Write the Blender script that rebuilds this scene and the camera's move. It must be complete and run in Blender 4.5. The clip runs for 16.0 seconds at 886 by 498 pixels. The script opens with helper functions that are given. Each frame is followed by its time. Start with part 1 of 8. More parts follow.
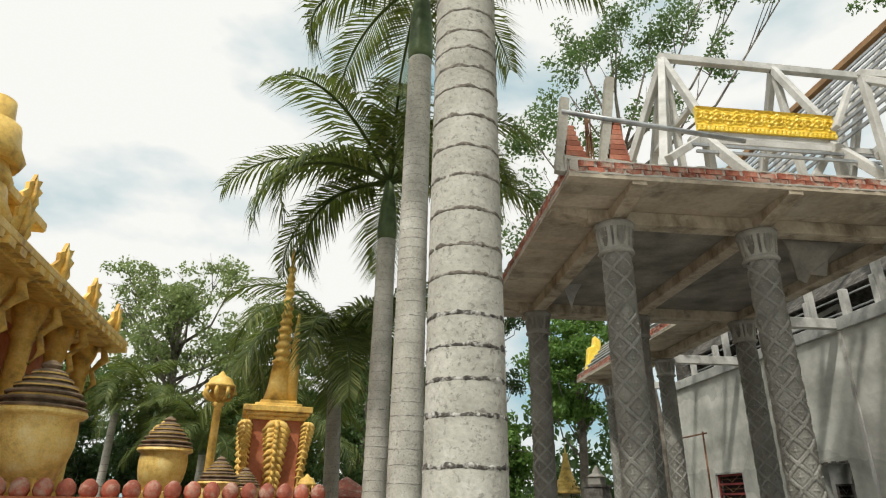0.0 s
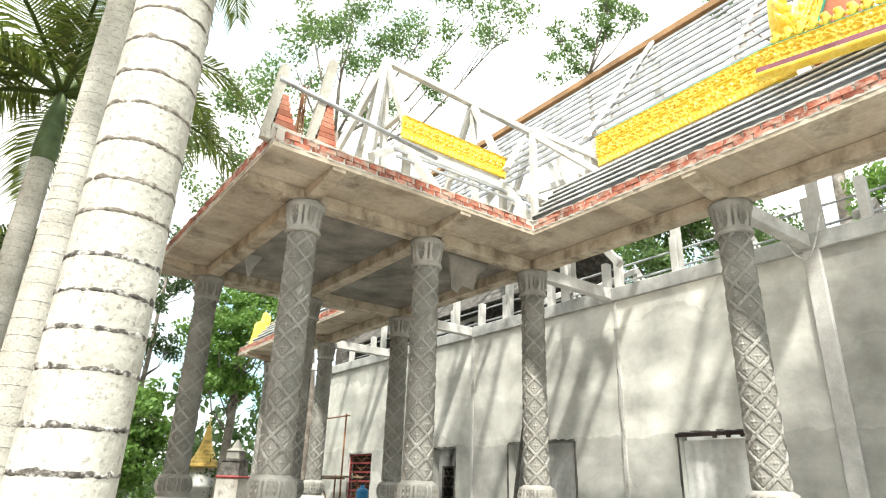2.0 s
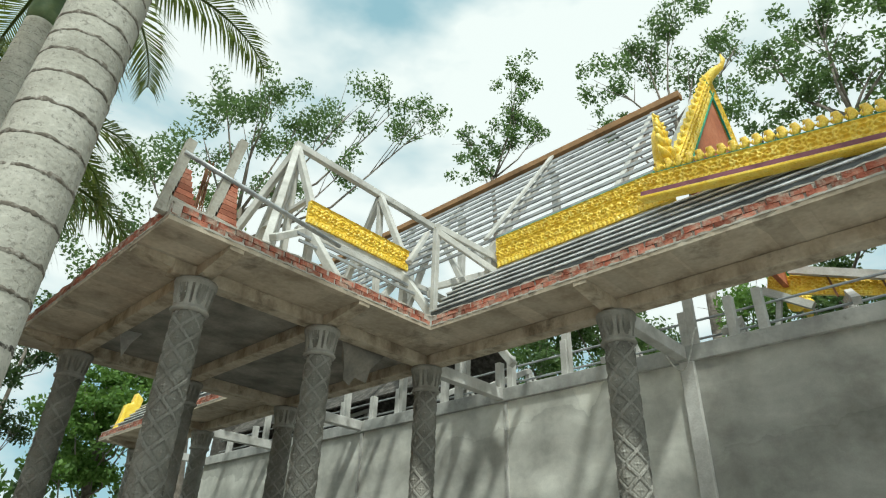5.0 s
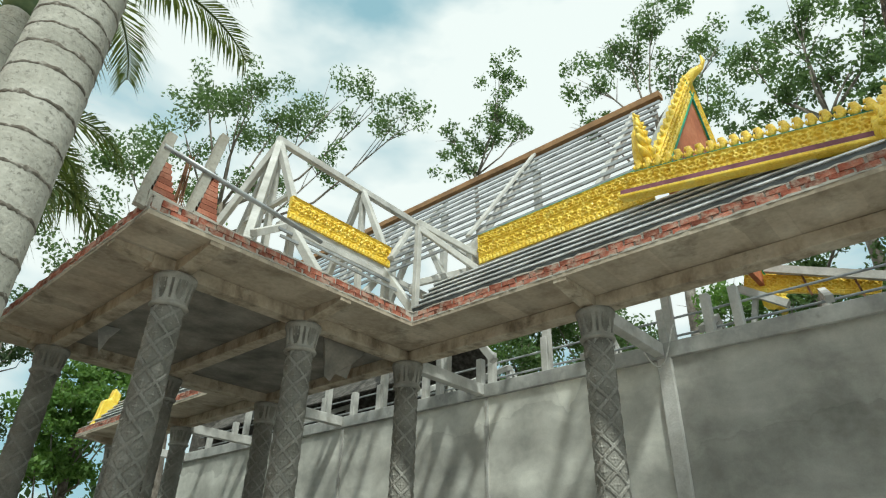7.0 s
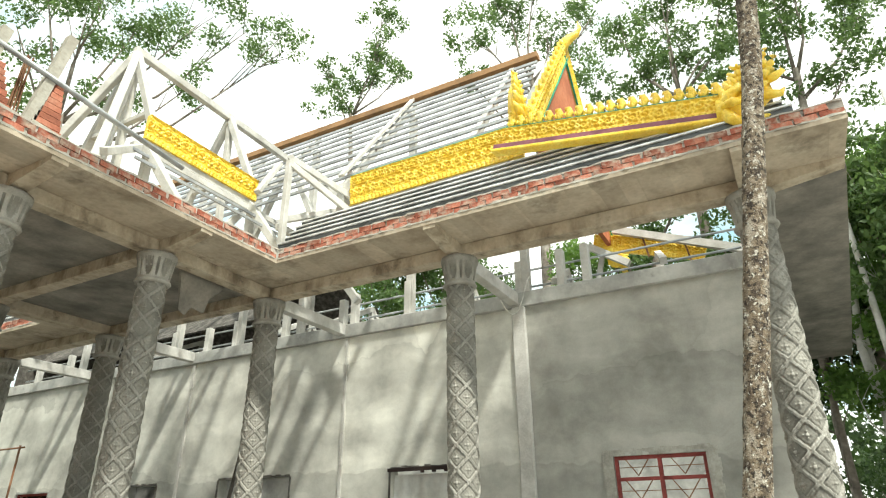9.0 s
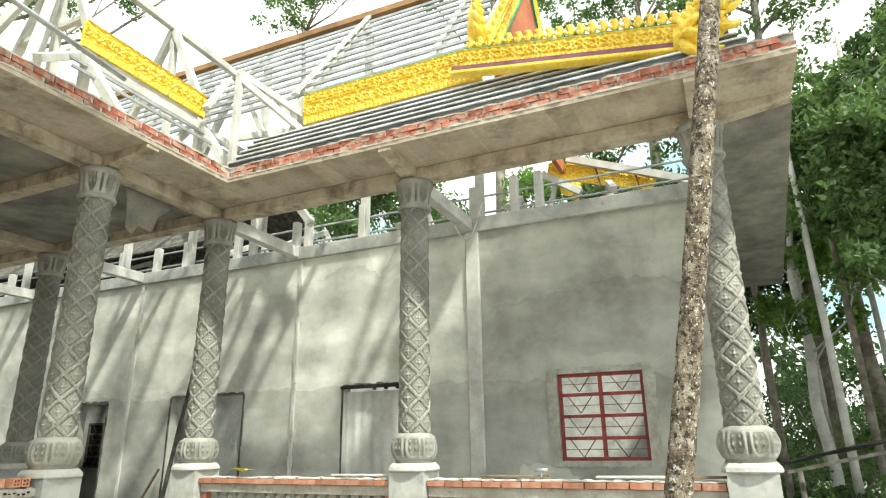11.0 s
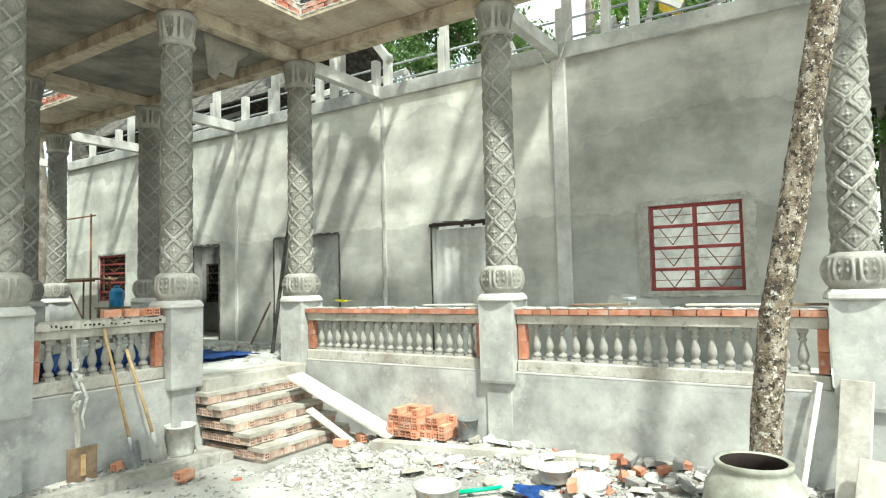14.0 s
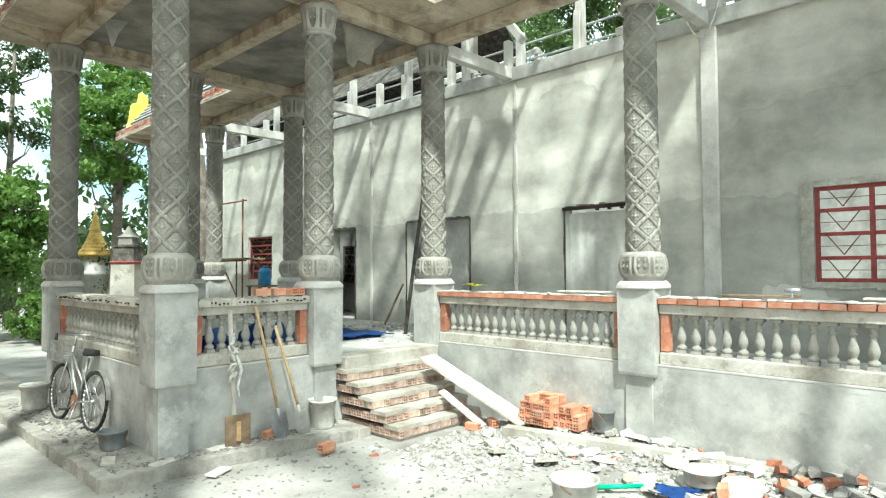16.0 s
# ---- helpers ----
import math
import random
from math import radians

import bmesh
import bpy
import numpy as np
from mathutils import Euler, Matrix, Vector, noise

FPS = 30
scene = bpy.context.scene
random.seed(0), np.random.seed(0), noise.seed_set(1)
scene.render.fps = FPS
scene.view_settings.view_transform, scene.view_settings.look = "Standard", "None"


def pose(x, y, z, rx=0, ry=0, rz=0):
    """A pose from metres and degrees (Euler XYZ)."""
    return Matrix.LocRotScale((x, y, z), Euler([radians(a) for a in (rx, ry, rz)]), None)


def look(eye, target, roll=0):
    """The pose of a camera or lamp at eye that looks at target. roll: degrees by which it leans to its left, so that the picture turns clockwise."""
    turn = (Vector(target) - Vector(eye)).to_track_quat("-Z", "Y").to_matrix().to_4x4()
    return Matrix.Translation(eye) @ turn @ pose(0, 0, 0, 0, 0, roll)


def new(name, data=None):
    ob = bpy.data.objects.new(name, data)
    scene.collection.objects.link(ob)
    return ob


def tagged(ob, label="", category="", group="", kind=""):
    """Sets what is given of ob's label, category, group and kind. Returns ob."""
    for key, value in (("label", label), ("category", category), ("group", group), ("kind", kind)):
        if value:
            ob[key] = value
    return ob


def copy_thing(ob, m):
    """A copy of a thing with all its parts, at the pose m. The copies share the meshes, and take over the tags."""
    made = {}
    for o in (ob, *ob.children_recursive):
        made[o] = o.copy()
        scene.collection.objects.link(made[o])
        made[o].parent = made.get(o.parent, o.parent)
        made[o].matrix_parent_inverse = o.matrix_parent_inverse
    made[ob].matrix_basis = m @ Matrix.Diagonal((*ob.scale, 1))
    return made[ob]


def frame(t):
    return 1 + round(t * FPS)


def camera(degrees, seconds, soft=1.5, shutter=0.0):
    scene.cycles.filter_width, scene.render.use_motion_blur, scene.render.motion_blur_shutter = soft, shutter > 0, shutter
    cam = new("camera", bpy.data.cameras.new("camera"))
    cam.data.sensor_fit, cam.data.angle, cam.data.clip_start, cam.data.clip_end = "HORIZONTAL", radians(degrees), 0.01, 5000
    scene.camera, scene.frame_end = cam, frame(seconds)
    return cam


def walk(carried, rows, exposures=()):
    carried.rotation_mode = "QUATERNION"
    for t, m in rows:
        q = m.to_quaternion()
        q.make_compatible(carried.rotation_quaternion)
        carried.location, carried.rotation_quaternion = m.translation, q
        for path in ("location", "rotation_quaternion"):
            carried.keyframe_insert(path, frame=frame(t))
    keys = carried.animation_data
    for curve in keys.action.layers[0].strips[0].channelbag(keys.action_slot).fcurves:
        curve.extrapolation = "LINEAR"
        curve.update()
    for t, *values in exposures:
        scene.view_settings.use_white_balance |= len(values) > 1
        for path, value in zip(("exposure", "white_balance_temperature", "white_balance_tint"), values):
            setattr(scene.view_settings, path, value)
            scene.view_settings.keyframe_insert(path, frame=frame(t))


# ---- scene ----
cam = camera(71.4, 16.0, 1.2)
PATH = [
    (0, (0.981, -0.073, 2.079), (1.166, 1.767, 2.842), 0.7),
    (0.5, (1.026, -0.068, 2.082), (1.615, 1.688, 2.838), 0.6),
    (1, (1.028, -0.069, 2.053), (1.796, 1.629, 2.779), 0.7),
    (1.5, (1.03, -0.06, 2.055), (1.962, 1.559, 2.77), 1.9),
    (2, (1.051, -0.057, 2.055), (2.147, 1.452, 2.776), 1.9),
    (2.5, (1.054, -0.051, 2.04), (2.235, 1.376, 2.795), 2.3),
    (3, (1.057, -0.052, 2.054), (2.297, 1.288, 2.871), 2.2),
    (3.5, (1.04, -0.039, 2.076), (2.286, 1.257, 2.953), 3.0),
    (4, (1.057, -0.069, 2.099), (2.293, 1.164, 3.074), 2.0),
    (6.5, (1.054, -0.09, 2.1), (2.323, 1.099, 3.088), 1.9),
    (7, (1.05, -0.11, 2.088), (2.336, 1.065, 3.07), 1.6),
    (7.5, (1.055, -0.105, 2.09), (2.366, 1.058, 3.056), 1.0),
    (8, (1.056, -0.12, 2.075), (2.458, 0.974, 2.992), 1.0),
    (8.5, (1.027, -0.089, 2.065), (2.55, 0.859, 2.95), 0.7),
    (11, (0.976, -0.104, 1.996), (2.715, 0.676, 2.6), -0.8),
    (11.5, (1.014, -0.09, 1.992), (2.775, 0.728, 2.473), -0.5),
    (12, (1.012, -0.075, 1.99), (2.772, 0.792, 2.379), -0.5),
    (12.5, (1.032, -0.072, 1.963), (2.781, 0.843, 2.285), -0.5),
    (13, (1.062, -0.069, 1.966), (2.786, 0.913, 2.211), -0.9),
    (13.5, (1.091, -0.076, 1.938), (2.794, 0.957, 2.118), -1.1),
    (14, (1.111, -0.068, 1.927), (2.794, 1.007, 2.04), -1.3),
    (14.5, (1.106, -0.066, 1.927), (2.754, 1.06, 2.042), -1.2),
    (15, (1.094, -0.03, 1.945), (2.671, 1.197, 2.04), -0.9),
    (15.5, (1.094, -0.003, 1.927), (2.593, 1.319, 1.995), -0.3),
    (16, (1.151, 0.082, 1.944), (2.584, 1.476, 2.009), -0.3),
]

walk(cam, [(t, look(eye, target, roll)) for t, eye, target, roll in PATH],
     exposures=[(0, -0.56, 6680, 8), (0.4, 0.26, 6650, 8), (1.0, 0.79, 6600, 8), (2.3, 0.77, 6600, 8), (3.2, 0.23, 6600, 4), (3.55, 0.13, 6600, 3), (4.0, -0.48, 6250, -2), (7.3, -0.54, 6250, -2), (8.5, 0.14, 6750, 3),
                (11, 0.46, 6700, 0), (12.5, 0.56, 6600, -1), (14, 0.62, 6350, -2), (16, 0.64, 6200, -3)])

# ---- light ----
SUN_TO = Vector((-0.40, -0.55, 1.0)).normalized()
sun = new("sun", bpy.data.lights.new("sun", "SUN"))
sun.data.energy, sun.data.angle, sun.data.color = 5.0, radians(2.6), (1.0, 0.975, 0.92)
sun.matrix_world = look((-8, -11, 20), Vector((-8, -11, 20)) - SUN_TO)
world = bpy.data.worlds.new("world")
scene.world = world
world.use_nodes = True


def build_sky(nt):
    nodes, links = nt.nodes, nt.links
    nodes.clear()
    out = nodes.new("ShaderNodeOutputWorld")
    bg = nodes.new("ShaderNodeBackground")
    sky = nodes.new("ShaderNodeTexSky")
    sky.sky_type, sky.sun_disc = "NISHITA", False
    sky.sun_elevation = math.asin(SUN_TO.z)
    sky.sun_rotation = math.atan2(SUN_TO.x, SUN_TO.y)
    tc = nodes.new("ShaderNodeTexCoord")
    mp = nodes.new("ShaderNodeMapping")
    mp.inputs["Scale"].default_value = (1.0, 1.0, 2.2)
    mp.inputs["Location"].default_value = (0.35, 0.1, 0.2)
    nz = nodes.new("ShaderNodeTexNoise")
    nz.inputs["Scale"].default_value, nz.inputs["Detail"].default_value = 2.1, 6
    ramp = nodes.new("ShaderNodeValToRGB")
    ramp.color_ramp.elements[0].position, ramp.color_ramp.elements[1].position = 0.36, 0.51
    mix = nodes.new("ShaderNodeMix")
    mix.data_type = "RGBA"
    mix.inputs[7].default_value = (15.4, 15.5, 15.4, 1)
    links.new(tc.outputs["Generated"], mp.inputs[0])
    links.new(mp.outputs[0], nz.inputs["Vector"])
    links.new(nz.outputs[0], ramp.inputs[0])
    links.new(ramp.outputs[0], mix.inputs[0])
    haze = nodes.new("ShaderNodeMix")
    haze.data_type = "RGBA"
    haze.inputs[0].default_value = 0.72
    haze.inputs[7].default_value = (7.2, 11.3, 12.9, 1)
    links.new(sky.outputs[0], haze.inputs[6])
    links.new(haze.outputs[2], mix.inputs[6])
    links.new(mix.outputs[2], bg.inputs[0])
    bg.inputs[1].default_value = 0.09
    links.new(bg.outputs[0], out.inputs[0])


build_sky(world.node_tree)


# ---- materials ----
def material(name, base, dark=None, light=None, rough=0.8, metal=0.0, grain=30.0, stain=1.6, bump=0.15, per_piece=0.0, streak=0.0, spec=0.3, speck=0.22):
    """Base colour varied at two scales, with a fine relief; per_piece varies it from piece to piece."""
    m = bpy.data.materials.new(name)
    m.use_nodes = True
    nodes, links = m.node_tree.nodes, m.node_tree.links
    b = nodes["Principled BSDF"]
    b.inputs["Metallic"].default_value = metal
    b.inputs["Specular IOR Level"].default_value = spec
    dark = dark or tuple(c * 0.6 for c in base)
    light = light or tuple(min(1, c * 1.25) for c in base)
    tc = nodes.new("ShaderNodeTexCoord")
    big = nodes.new("ShaderNodeTexNoise")
    big.inputs["Scale"].default_value, big.inputs["Detail"].default_value, big.inputs["Roughness"].default_value = stain, 5, 0.6
    mp = nodes.new("ShaderNodeMapping")
    mp.inputs["Scale"].default_value = (1, 1, 1 - 0.85 * streak)
    links.new(tc.outputs["Object"], mp.inputs[0])
    links.new(mp.outputs[0], big.inputs["Vector"])
    small = nodes.new("ShaderNodeTexNoise")
    small.inputs["Scale"].default_value, small.inputs["Detail"].default_value = grain, 3
    links.new(tc.outputs["Object"], small.inputs["Vector"])
    r = nodes.new("ShaderNodeValToRGB")
    r.color_ramp.elements[0].position, r.color_ramp.elements[0].color = 0.3, (*dark, 1)
    r.color_ramp.elements[1].position, r.color_ramp.elements[1].color = 0.7, (*light, 1)
    mid = r.color_ramp.elements.new(0.5)
    mid.color = (*base, 1)
    links.new(big.outputs[0], r.inputs[0])
    hs = nodes.new("ShaderNodeHueSaturation")
    mr = nodes.new("ShaderNodeMapRange")
    mr.inputs["To Min"].default_value, mr.inputs["To Max"].default_value = 1 - speck, 1 + speck
    links.new(small.outputs[0], mr.inputs[0])
    value = mr.outputs[0]
    if per_piece:
        info = nodes.new("ShaderNodeObjectInfo")
        geo = nodes.new("ShaderNodeNewGeometry")
        add = nodes.new("ShaderNodeMath")
        add.operation = "ADD"
        links.new(info.outputs["Random"], add.inputs[0])
        links.new(geo.outputs["Random Per Island"], add.inputs[1])
        fr = nodes.new("ShaderNodeMath")
        fr.operation = "FRACT"
        links.new(add.outputs[0], fr.inputs[0])
        pr = nodes.new("ShaderNodeMapRange")
        pr.inputs["To Min"].default_value, pr.inputs["To Max"].default_value = 1 - per_piece, 1 + per_piece
        links.new(fr.outputs[0], pr.inputs[0])
        mul = nodes.new("ShaderNodeMath")
        mul.operation = "MULTIPLY"
        links.new(mr.outputs[0], mul.inputs[0])
        links.new(pr.outputs[0], mul.inputs[1])
        value = mul.outputs[0]
    links.new(value, hs.inputs["Value"])
    links.new(r.outputs[0], hs.inputs["Color"])
    links.new(hs.outputs[0], b.inputs["Base Color"])
    rr = nodes.new("ShaderNodeMapRange")
    rr.inputs["To Min"].default_value, rr.inputs["To Max"].default_value = max(0.05, rough - 0.12), min(1, rough + 0.1)
    links.new(small.outputs[0], rr.inputs[0])
    links.new(rr.outputs[0], b.inputs["Roughness"])
    if bump:
        bp = nodes.new("ShaderNodeBump")
        bp.inputs["Strength"].default_value, bp.inputs["Distance"].default_value = bump, 0.02
        links.new(small.outputs[0], bp.inputs["Height"])
        links.new(bp.outputs[0], b.inputs["Normal"])
    return m


RENDERED = material("cement_render", (0.385, 0.385, 0.365), (0.25, 0.25, 0.24), (0.53, 0.53, 0.50), 0.9, grain=38, stain=2.2, bump=0.05, speck=0.09)
CAST = material("cast_concrete", (0.42, 0.40, 0.35), (0.25, 0.22, 0.18), (0.55, 0.53, 0.48), 0.9, grain=28, stain=1.7, bump=0.25, streak=0.3)
SOFFIT = material("formwork_concrete", (0.47, 0.40, 0.31), (0.27, 0.22, 0.16), (0.58, 0.52, 0.42), 0.92, grain=20, stain=1.3, bump=0.2)


def board_marks(m, scale):
    """Marks of form boards: long strips of slightly different tone."""
    nodes, links = m.node_tree.nodes, m.node_tree.links
    b = nodes["Principled BSDF"]
    src = b.inputs["Base Color"].links[0].from_socket
    tc = nodes.new("ShaderNodeTexCoord")
    mp = nodes.new("ShaderNodeMapping")
    mp.inputs["Scale"].default_value = scale
    links.new(tc.outputs["Object"], mp.inputs[0])
    vo = nodes.new("ShaderNodeTexVoronoi")
    vo.inputs["Scale"].default_value, vo.inputs["Randomness"].default_value = 1.0, 0.35
    vo.distance = "CHEBYCHEV"
    links.new(mp.outputs[0], vo.inputs["Vector"])
    sep = nodes.new("ShaderNodeSeparateColor")
    links.new(vo.outputs["Color"], sep.inputs[0])
    mr = nodes.new("ShaderNodeMapRange")
    mr.inputs["To Min"].default_value, mr.inputs["To Max"].default_value = 0.86, 1.10
    links.new(sep.outputs[0], mr.inputs[0])
    hs = nodes.new("ShaderNodeHueSaturation")
    links.new(mr.outputs[0], hs.inputs["Value"])
    links.new(src, hs.inputs["Color"])
    links.new(hs.outputs[0], b.inputs["Base Color"])


board_marks(SOFFIT, (0.7, 3.6, 0.5))
BEAM = material("stained_beam_concrete", (0.46, 0.39, 0.295), (0.20, 0.16, 0.115), (0.56, 0.50, 0.40), 0.92, grain=24, stain=3.4, bump=0.3, streak=0.55)
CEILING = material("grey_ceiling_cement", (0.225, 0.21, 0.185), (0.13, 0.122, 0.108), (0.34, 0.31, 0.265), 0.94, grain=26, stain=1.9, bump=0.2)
# on columns: darker tone for cut parts, raised tone paler; groove shade as colour
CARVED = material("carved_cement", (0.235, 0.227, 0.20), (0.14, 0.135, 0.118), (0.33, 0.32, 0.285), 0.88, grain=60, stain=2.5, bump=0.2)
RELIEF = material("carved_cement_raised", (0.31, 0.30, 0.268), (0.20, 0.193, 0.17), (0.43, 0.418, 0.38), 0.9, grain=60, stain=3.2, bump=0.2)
RING_MID = material("brown_bark_ring", (0.16, 0.14, 0.115), (0.085, 0.075, 0.06), (0.46, 0.44, 0.39), 0.95, grain=60, stain=24, bump=0.4)
RING_PALE = material("faded_bark_ring", (0.33, 0.315, 0.285), (0.20, 0.19, 0.17), (0.48, 0.465, 0.43), 0.95, grain=60, stain=24, bump=0.4)
PALE = material("pale_concrete", (0.52, 0.51, 0.48), (0.36, 0.35, 0.32), (0.64, 0.63, 0.6), 0.9, grain=35, stain=2.4, bump=0.2, speck=0.14)
BRICK = material("red_brick", (0.37, 0.135, 0.085), (0.25, 0.085, 0.055), (0.46, 0.24, 0.17), 0.9, grain=50, stain=5, bump=0.3, per_piece=0.28)
MORTAR = material("mortar", (0.46, 0.42, 0.37), rough=0.95, grain=60, bump=0.4)
# near-black for unlit depth: openings, brick holes, jar; also the lintel bar
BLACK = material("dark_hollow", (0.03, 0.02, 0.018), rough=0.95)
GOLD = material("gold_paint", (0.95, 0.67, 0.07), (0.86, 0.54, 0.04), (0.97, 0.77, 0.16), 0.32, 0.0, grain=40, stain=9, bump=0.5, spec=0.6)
# the same gold, deepened for the shade in the relief's recesses
GOLD_SHADE = material("gold_recess_shade", (0.86, 0.54, 0.045), (0.74, 0.42, 0.03), (0.90, 0.62, 0.07), 0.45, 0.0, grain=40, stain=6, bump=0.25)
OLDGOLD = material("weathered_gold", (0.80, 0.52, 0.13), (0.40, 0.24, 0.08), (0.90, 0.66, 0.24), 0.5, 0.0, grain=30, stain=4, bump=0.3)
# one purlin steel in two colours: a shaded web and a sunlit lip
SKIRT_WEB_SHADE = material("shaded_web_steel", (0.13, 0.14, 0.145), rough=0.5, metal=0.3, grain=20, stain=3, bump=0.05)
STEEL_LIP_LIT = material("sunlit_steel_lip", (0.78, 0.79, 0.80), rough=0.4, metal=0.3, grain=20, stain=3, bump=0.05)
STEEL = material("galvanised_steel", (0.40, 0.415, 0.425), rough=0.45, metal=0.4, grain=20, stain=3, bump=0.05)
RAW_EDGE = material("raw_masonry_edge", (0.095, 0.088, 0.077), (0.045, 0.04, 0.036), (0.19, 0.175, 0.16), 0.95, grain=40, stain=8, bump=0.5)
RED_PAINT = material("red_oxide_paint", (0.26, 0.055, 0.05), rough=0.6, grain=40, stain=5)
BARK = material("palm_bark", (0.50, 0.485, 0.455), (0.36, 0.35, 0.31), (0.62, 0.61, 0.58), 0.92, grain=35, stain=3.2, bump=0.35)


def sharpen(m, lo, mid, hi):
    """Harder borders between the three tones of a material."""
    for nd in m.node_tree.nodes:
        if nd.bl_idname == "ShaderNodeValToRGB":
            e = nd.color_ramp.elements
            e[0].position, e[1].position, e[2].position = lo, mid, hi
    return m


def smear(m, colour, scale, lo, hi):
    """Patches of another stuff (mortar, dust, lichen) spread over a material."""
    nodes, links = m.node_tree.nodes, m.node_tree.links
    b = nodes["Principled BSDF"]
    src = b.inputs["Base Color"].links[0].from_socket
    geo = nodes.new("ShaderNodeNewGeometry")
    nz = nodes.new("ShaderNodeTexNoise")
    nz.inputs["Scale"].default_value, nz.inputs["Detail"].default_value, nz.inputs["Roughness"].default_value = scale, 6, 0.7
    links.new(geo.outputs["Position"], nz.inputs["Vector"])
    mr = nodes.new("ShaderNodeMapRange")
    mr.inputs["From Min"].default_value, mr.inputs["From Max"].default_value = lo, hi
    links.new(nz.outputs[0], mr.inputs[0])
    mx = nodes.new("ShaderNodeMix")
    mx.data_type = "RGBA"
    links.new(mr.outputs[0], mx.inputs[0])
    links.new(src, mx.inputs[6])
    mx.inputs[7].default_value = (*colour, 1)
    links.new(mx.outputs[2], b.inputs["Base Color"])
    return m


RING = sharpen(material("bark_ring", (0.12, 0.11, 0.095), (0.05, 0.045, 0.04), (0.47, 0.455, 0.42), 0.95, grain=60, stain=26, bump=0.5), 0.40, 0.50, 0.60)
smear(RENDERED, (0.50, 0.50, 0.47), 2.6, 0.54, 0.66)
smear(RENDERED, (0.24, 0.235, 0.215), 4.5, 0.60, 0.78)
smear(BEAM, (0.12, 0.10, 0.075), 3.2, 0.56, 0.74)
smear(SOFFIT, (0.17, 0.14, 0.105), 2.0, 0.54, 0.74)
smear(CAST, (0.22, 0.20, 0.17), 7, 0.54, 0.72)
EDGE_BRICK = smear(material("mortar_smeared_brick", (0.31, 0.095, 0.06), (0.19, 0.055, 0.038), (0.42, 0.19, 0.13), 0.92, grain=50, stain=7, bump=0.4, per_piece=0.38), (0.44, 0.36, 0.29), 9, 0.47, 0.68)
ROUGH_BARK = sharpen(material("mottled_bark", (0.21, 0.165, 0.115), (0.065, 0.05, 0.04), (0.38, 0.34, 0.28), 0.95, grain=75, stain=9, bump=1.0, streak=0.3), 0.34, 0.5, 0.66)
smear(ROUGH_BARK, (0.04, 0.032, 0.025), 24, 0.52, 0.57)
smear(ROUGH_BARK, (0.62, 0.60, 0.53), 30, 0.56, 0.62)
TRUNK = material("far_bark", (0.20, 0.17, 0.14), (0.10, 0.085, 0.07), (0.34, 0.31, 0.27), 0.95, grain=12, stain=3, bump=0.5)
DIRT = material("dusty_ground", (0.335, 0.325, 0.30), (0.21, 0.20, 0.185), (0.44, 0.43, 0.40), 0.97, grain=22, stain=1.1, bump=0.5)
WOODBRN = material("brown_ridge_board", (0.30, 0.17, 0.08), rough=0.6, grain=18, stain=2)


# ---- mesh helpers ----
def box(bm, x0, x1, y0, y1, z0, z1):
    v = [bm.verts.new(p) for p in ((x0, y0, z0), (x1, y0, z0), (x1, y1, z0), (x0, y1, z0), (x0, y0, z1), (x1, y0, z1), (x1, y1, z1), (x0, y1, z1))]
    for f in ((3, 2, 1, 0), (4, 5, 6, 7), (0, 1, 5, 4), (1, 2, 6, 5), (2, 3, 7, 6), (3, 0, 4, 7)):
        bm.faces.new([v[i] for i in f])
    return v


def bar(bm, a, b, w, h=None):
    """A square bar from a to b."""
    a, b = Vector(a), Vector(b)
    h = h or w
    d = (b - a).normalized()
    side = d.cross(Vector((0, 0, 1)))
    if side.length < 0.01:
        side = Vector((1, 0, 0))
    side.normalize()
    up = side.cross(d).normalized()
    v = []
    for p in (a, b):
        for s, u in ((-1, -1), (1, -1), (1, 1), (-1, 1)):
            v.append(bm.verts.new(p + side * (s * w / 2) + up * (u * h / 2)))
    for f in ((3, 2, 1, 0), (4, 5, 6, 7), (0, 1, 5, 4), (1, 2, 6, 5), (2, 3, 7, 6), (3, 0, 4, 7)):
        bm.faces.new([v[i] for i in f])


def lathe(bm, profile, n=24, centre=(0, 0, 0), wobble=0.0, seed=0, caps=True):
    """Rings of (radius, z) round an upright axis."""
    cx, cy, cz = centre
    rings = []
    for k, (r, z) in enumerate(profile):
        ring = []
        for i in range(n):
            a = 2 * math.pi * i / n
            rr = r * (1 + wobble * noise.noise((math.cos(a) * 2 + seed, math.sin(a) * 2, z * 3)))
            ring.append(bm.verts.new((cx + rr * math.cos(a), cy + rr * math.sin(a), cz + z)))
        rings.append(ring)
    for p, q in zip(rings, rings[1:]):
        for i in range(n):
            f = bm.faces.new((p[i], p[(i + 1) % n], q[(i + 1) % n], q[i]))
            f.smooth = True
    if caps:
        bm.faces.new(rings[0][::-1])
        bm.faces.new(rings[-1])
    return rings


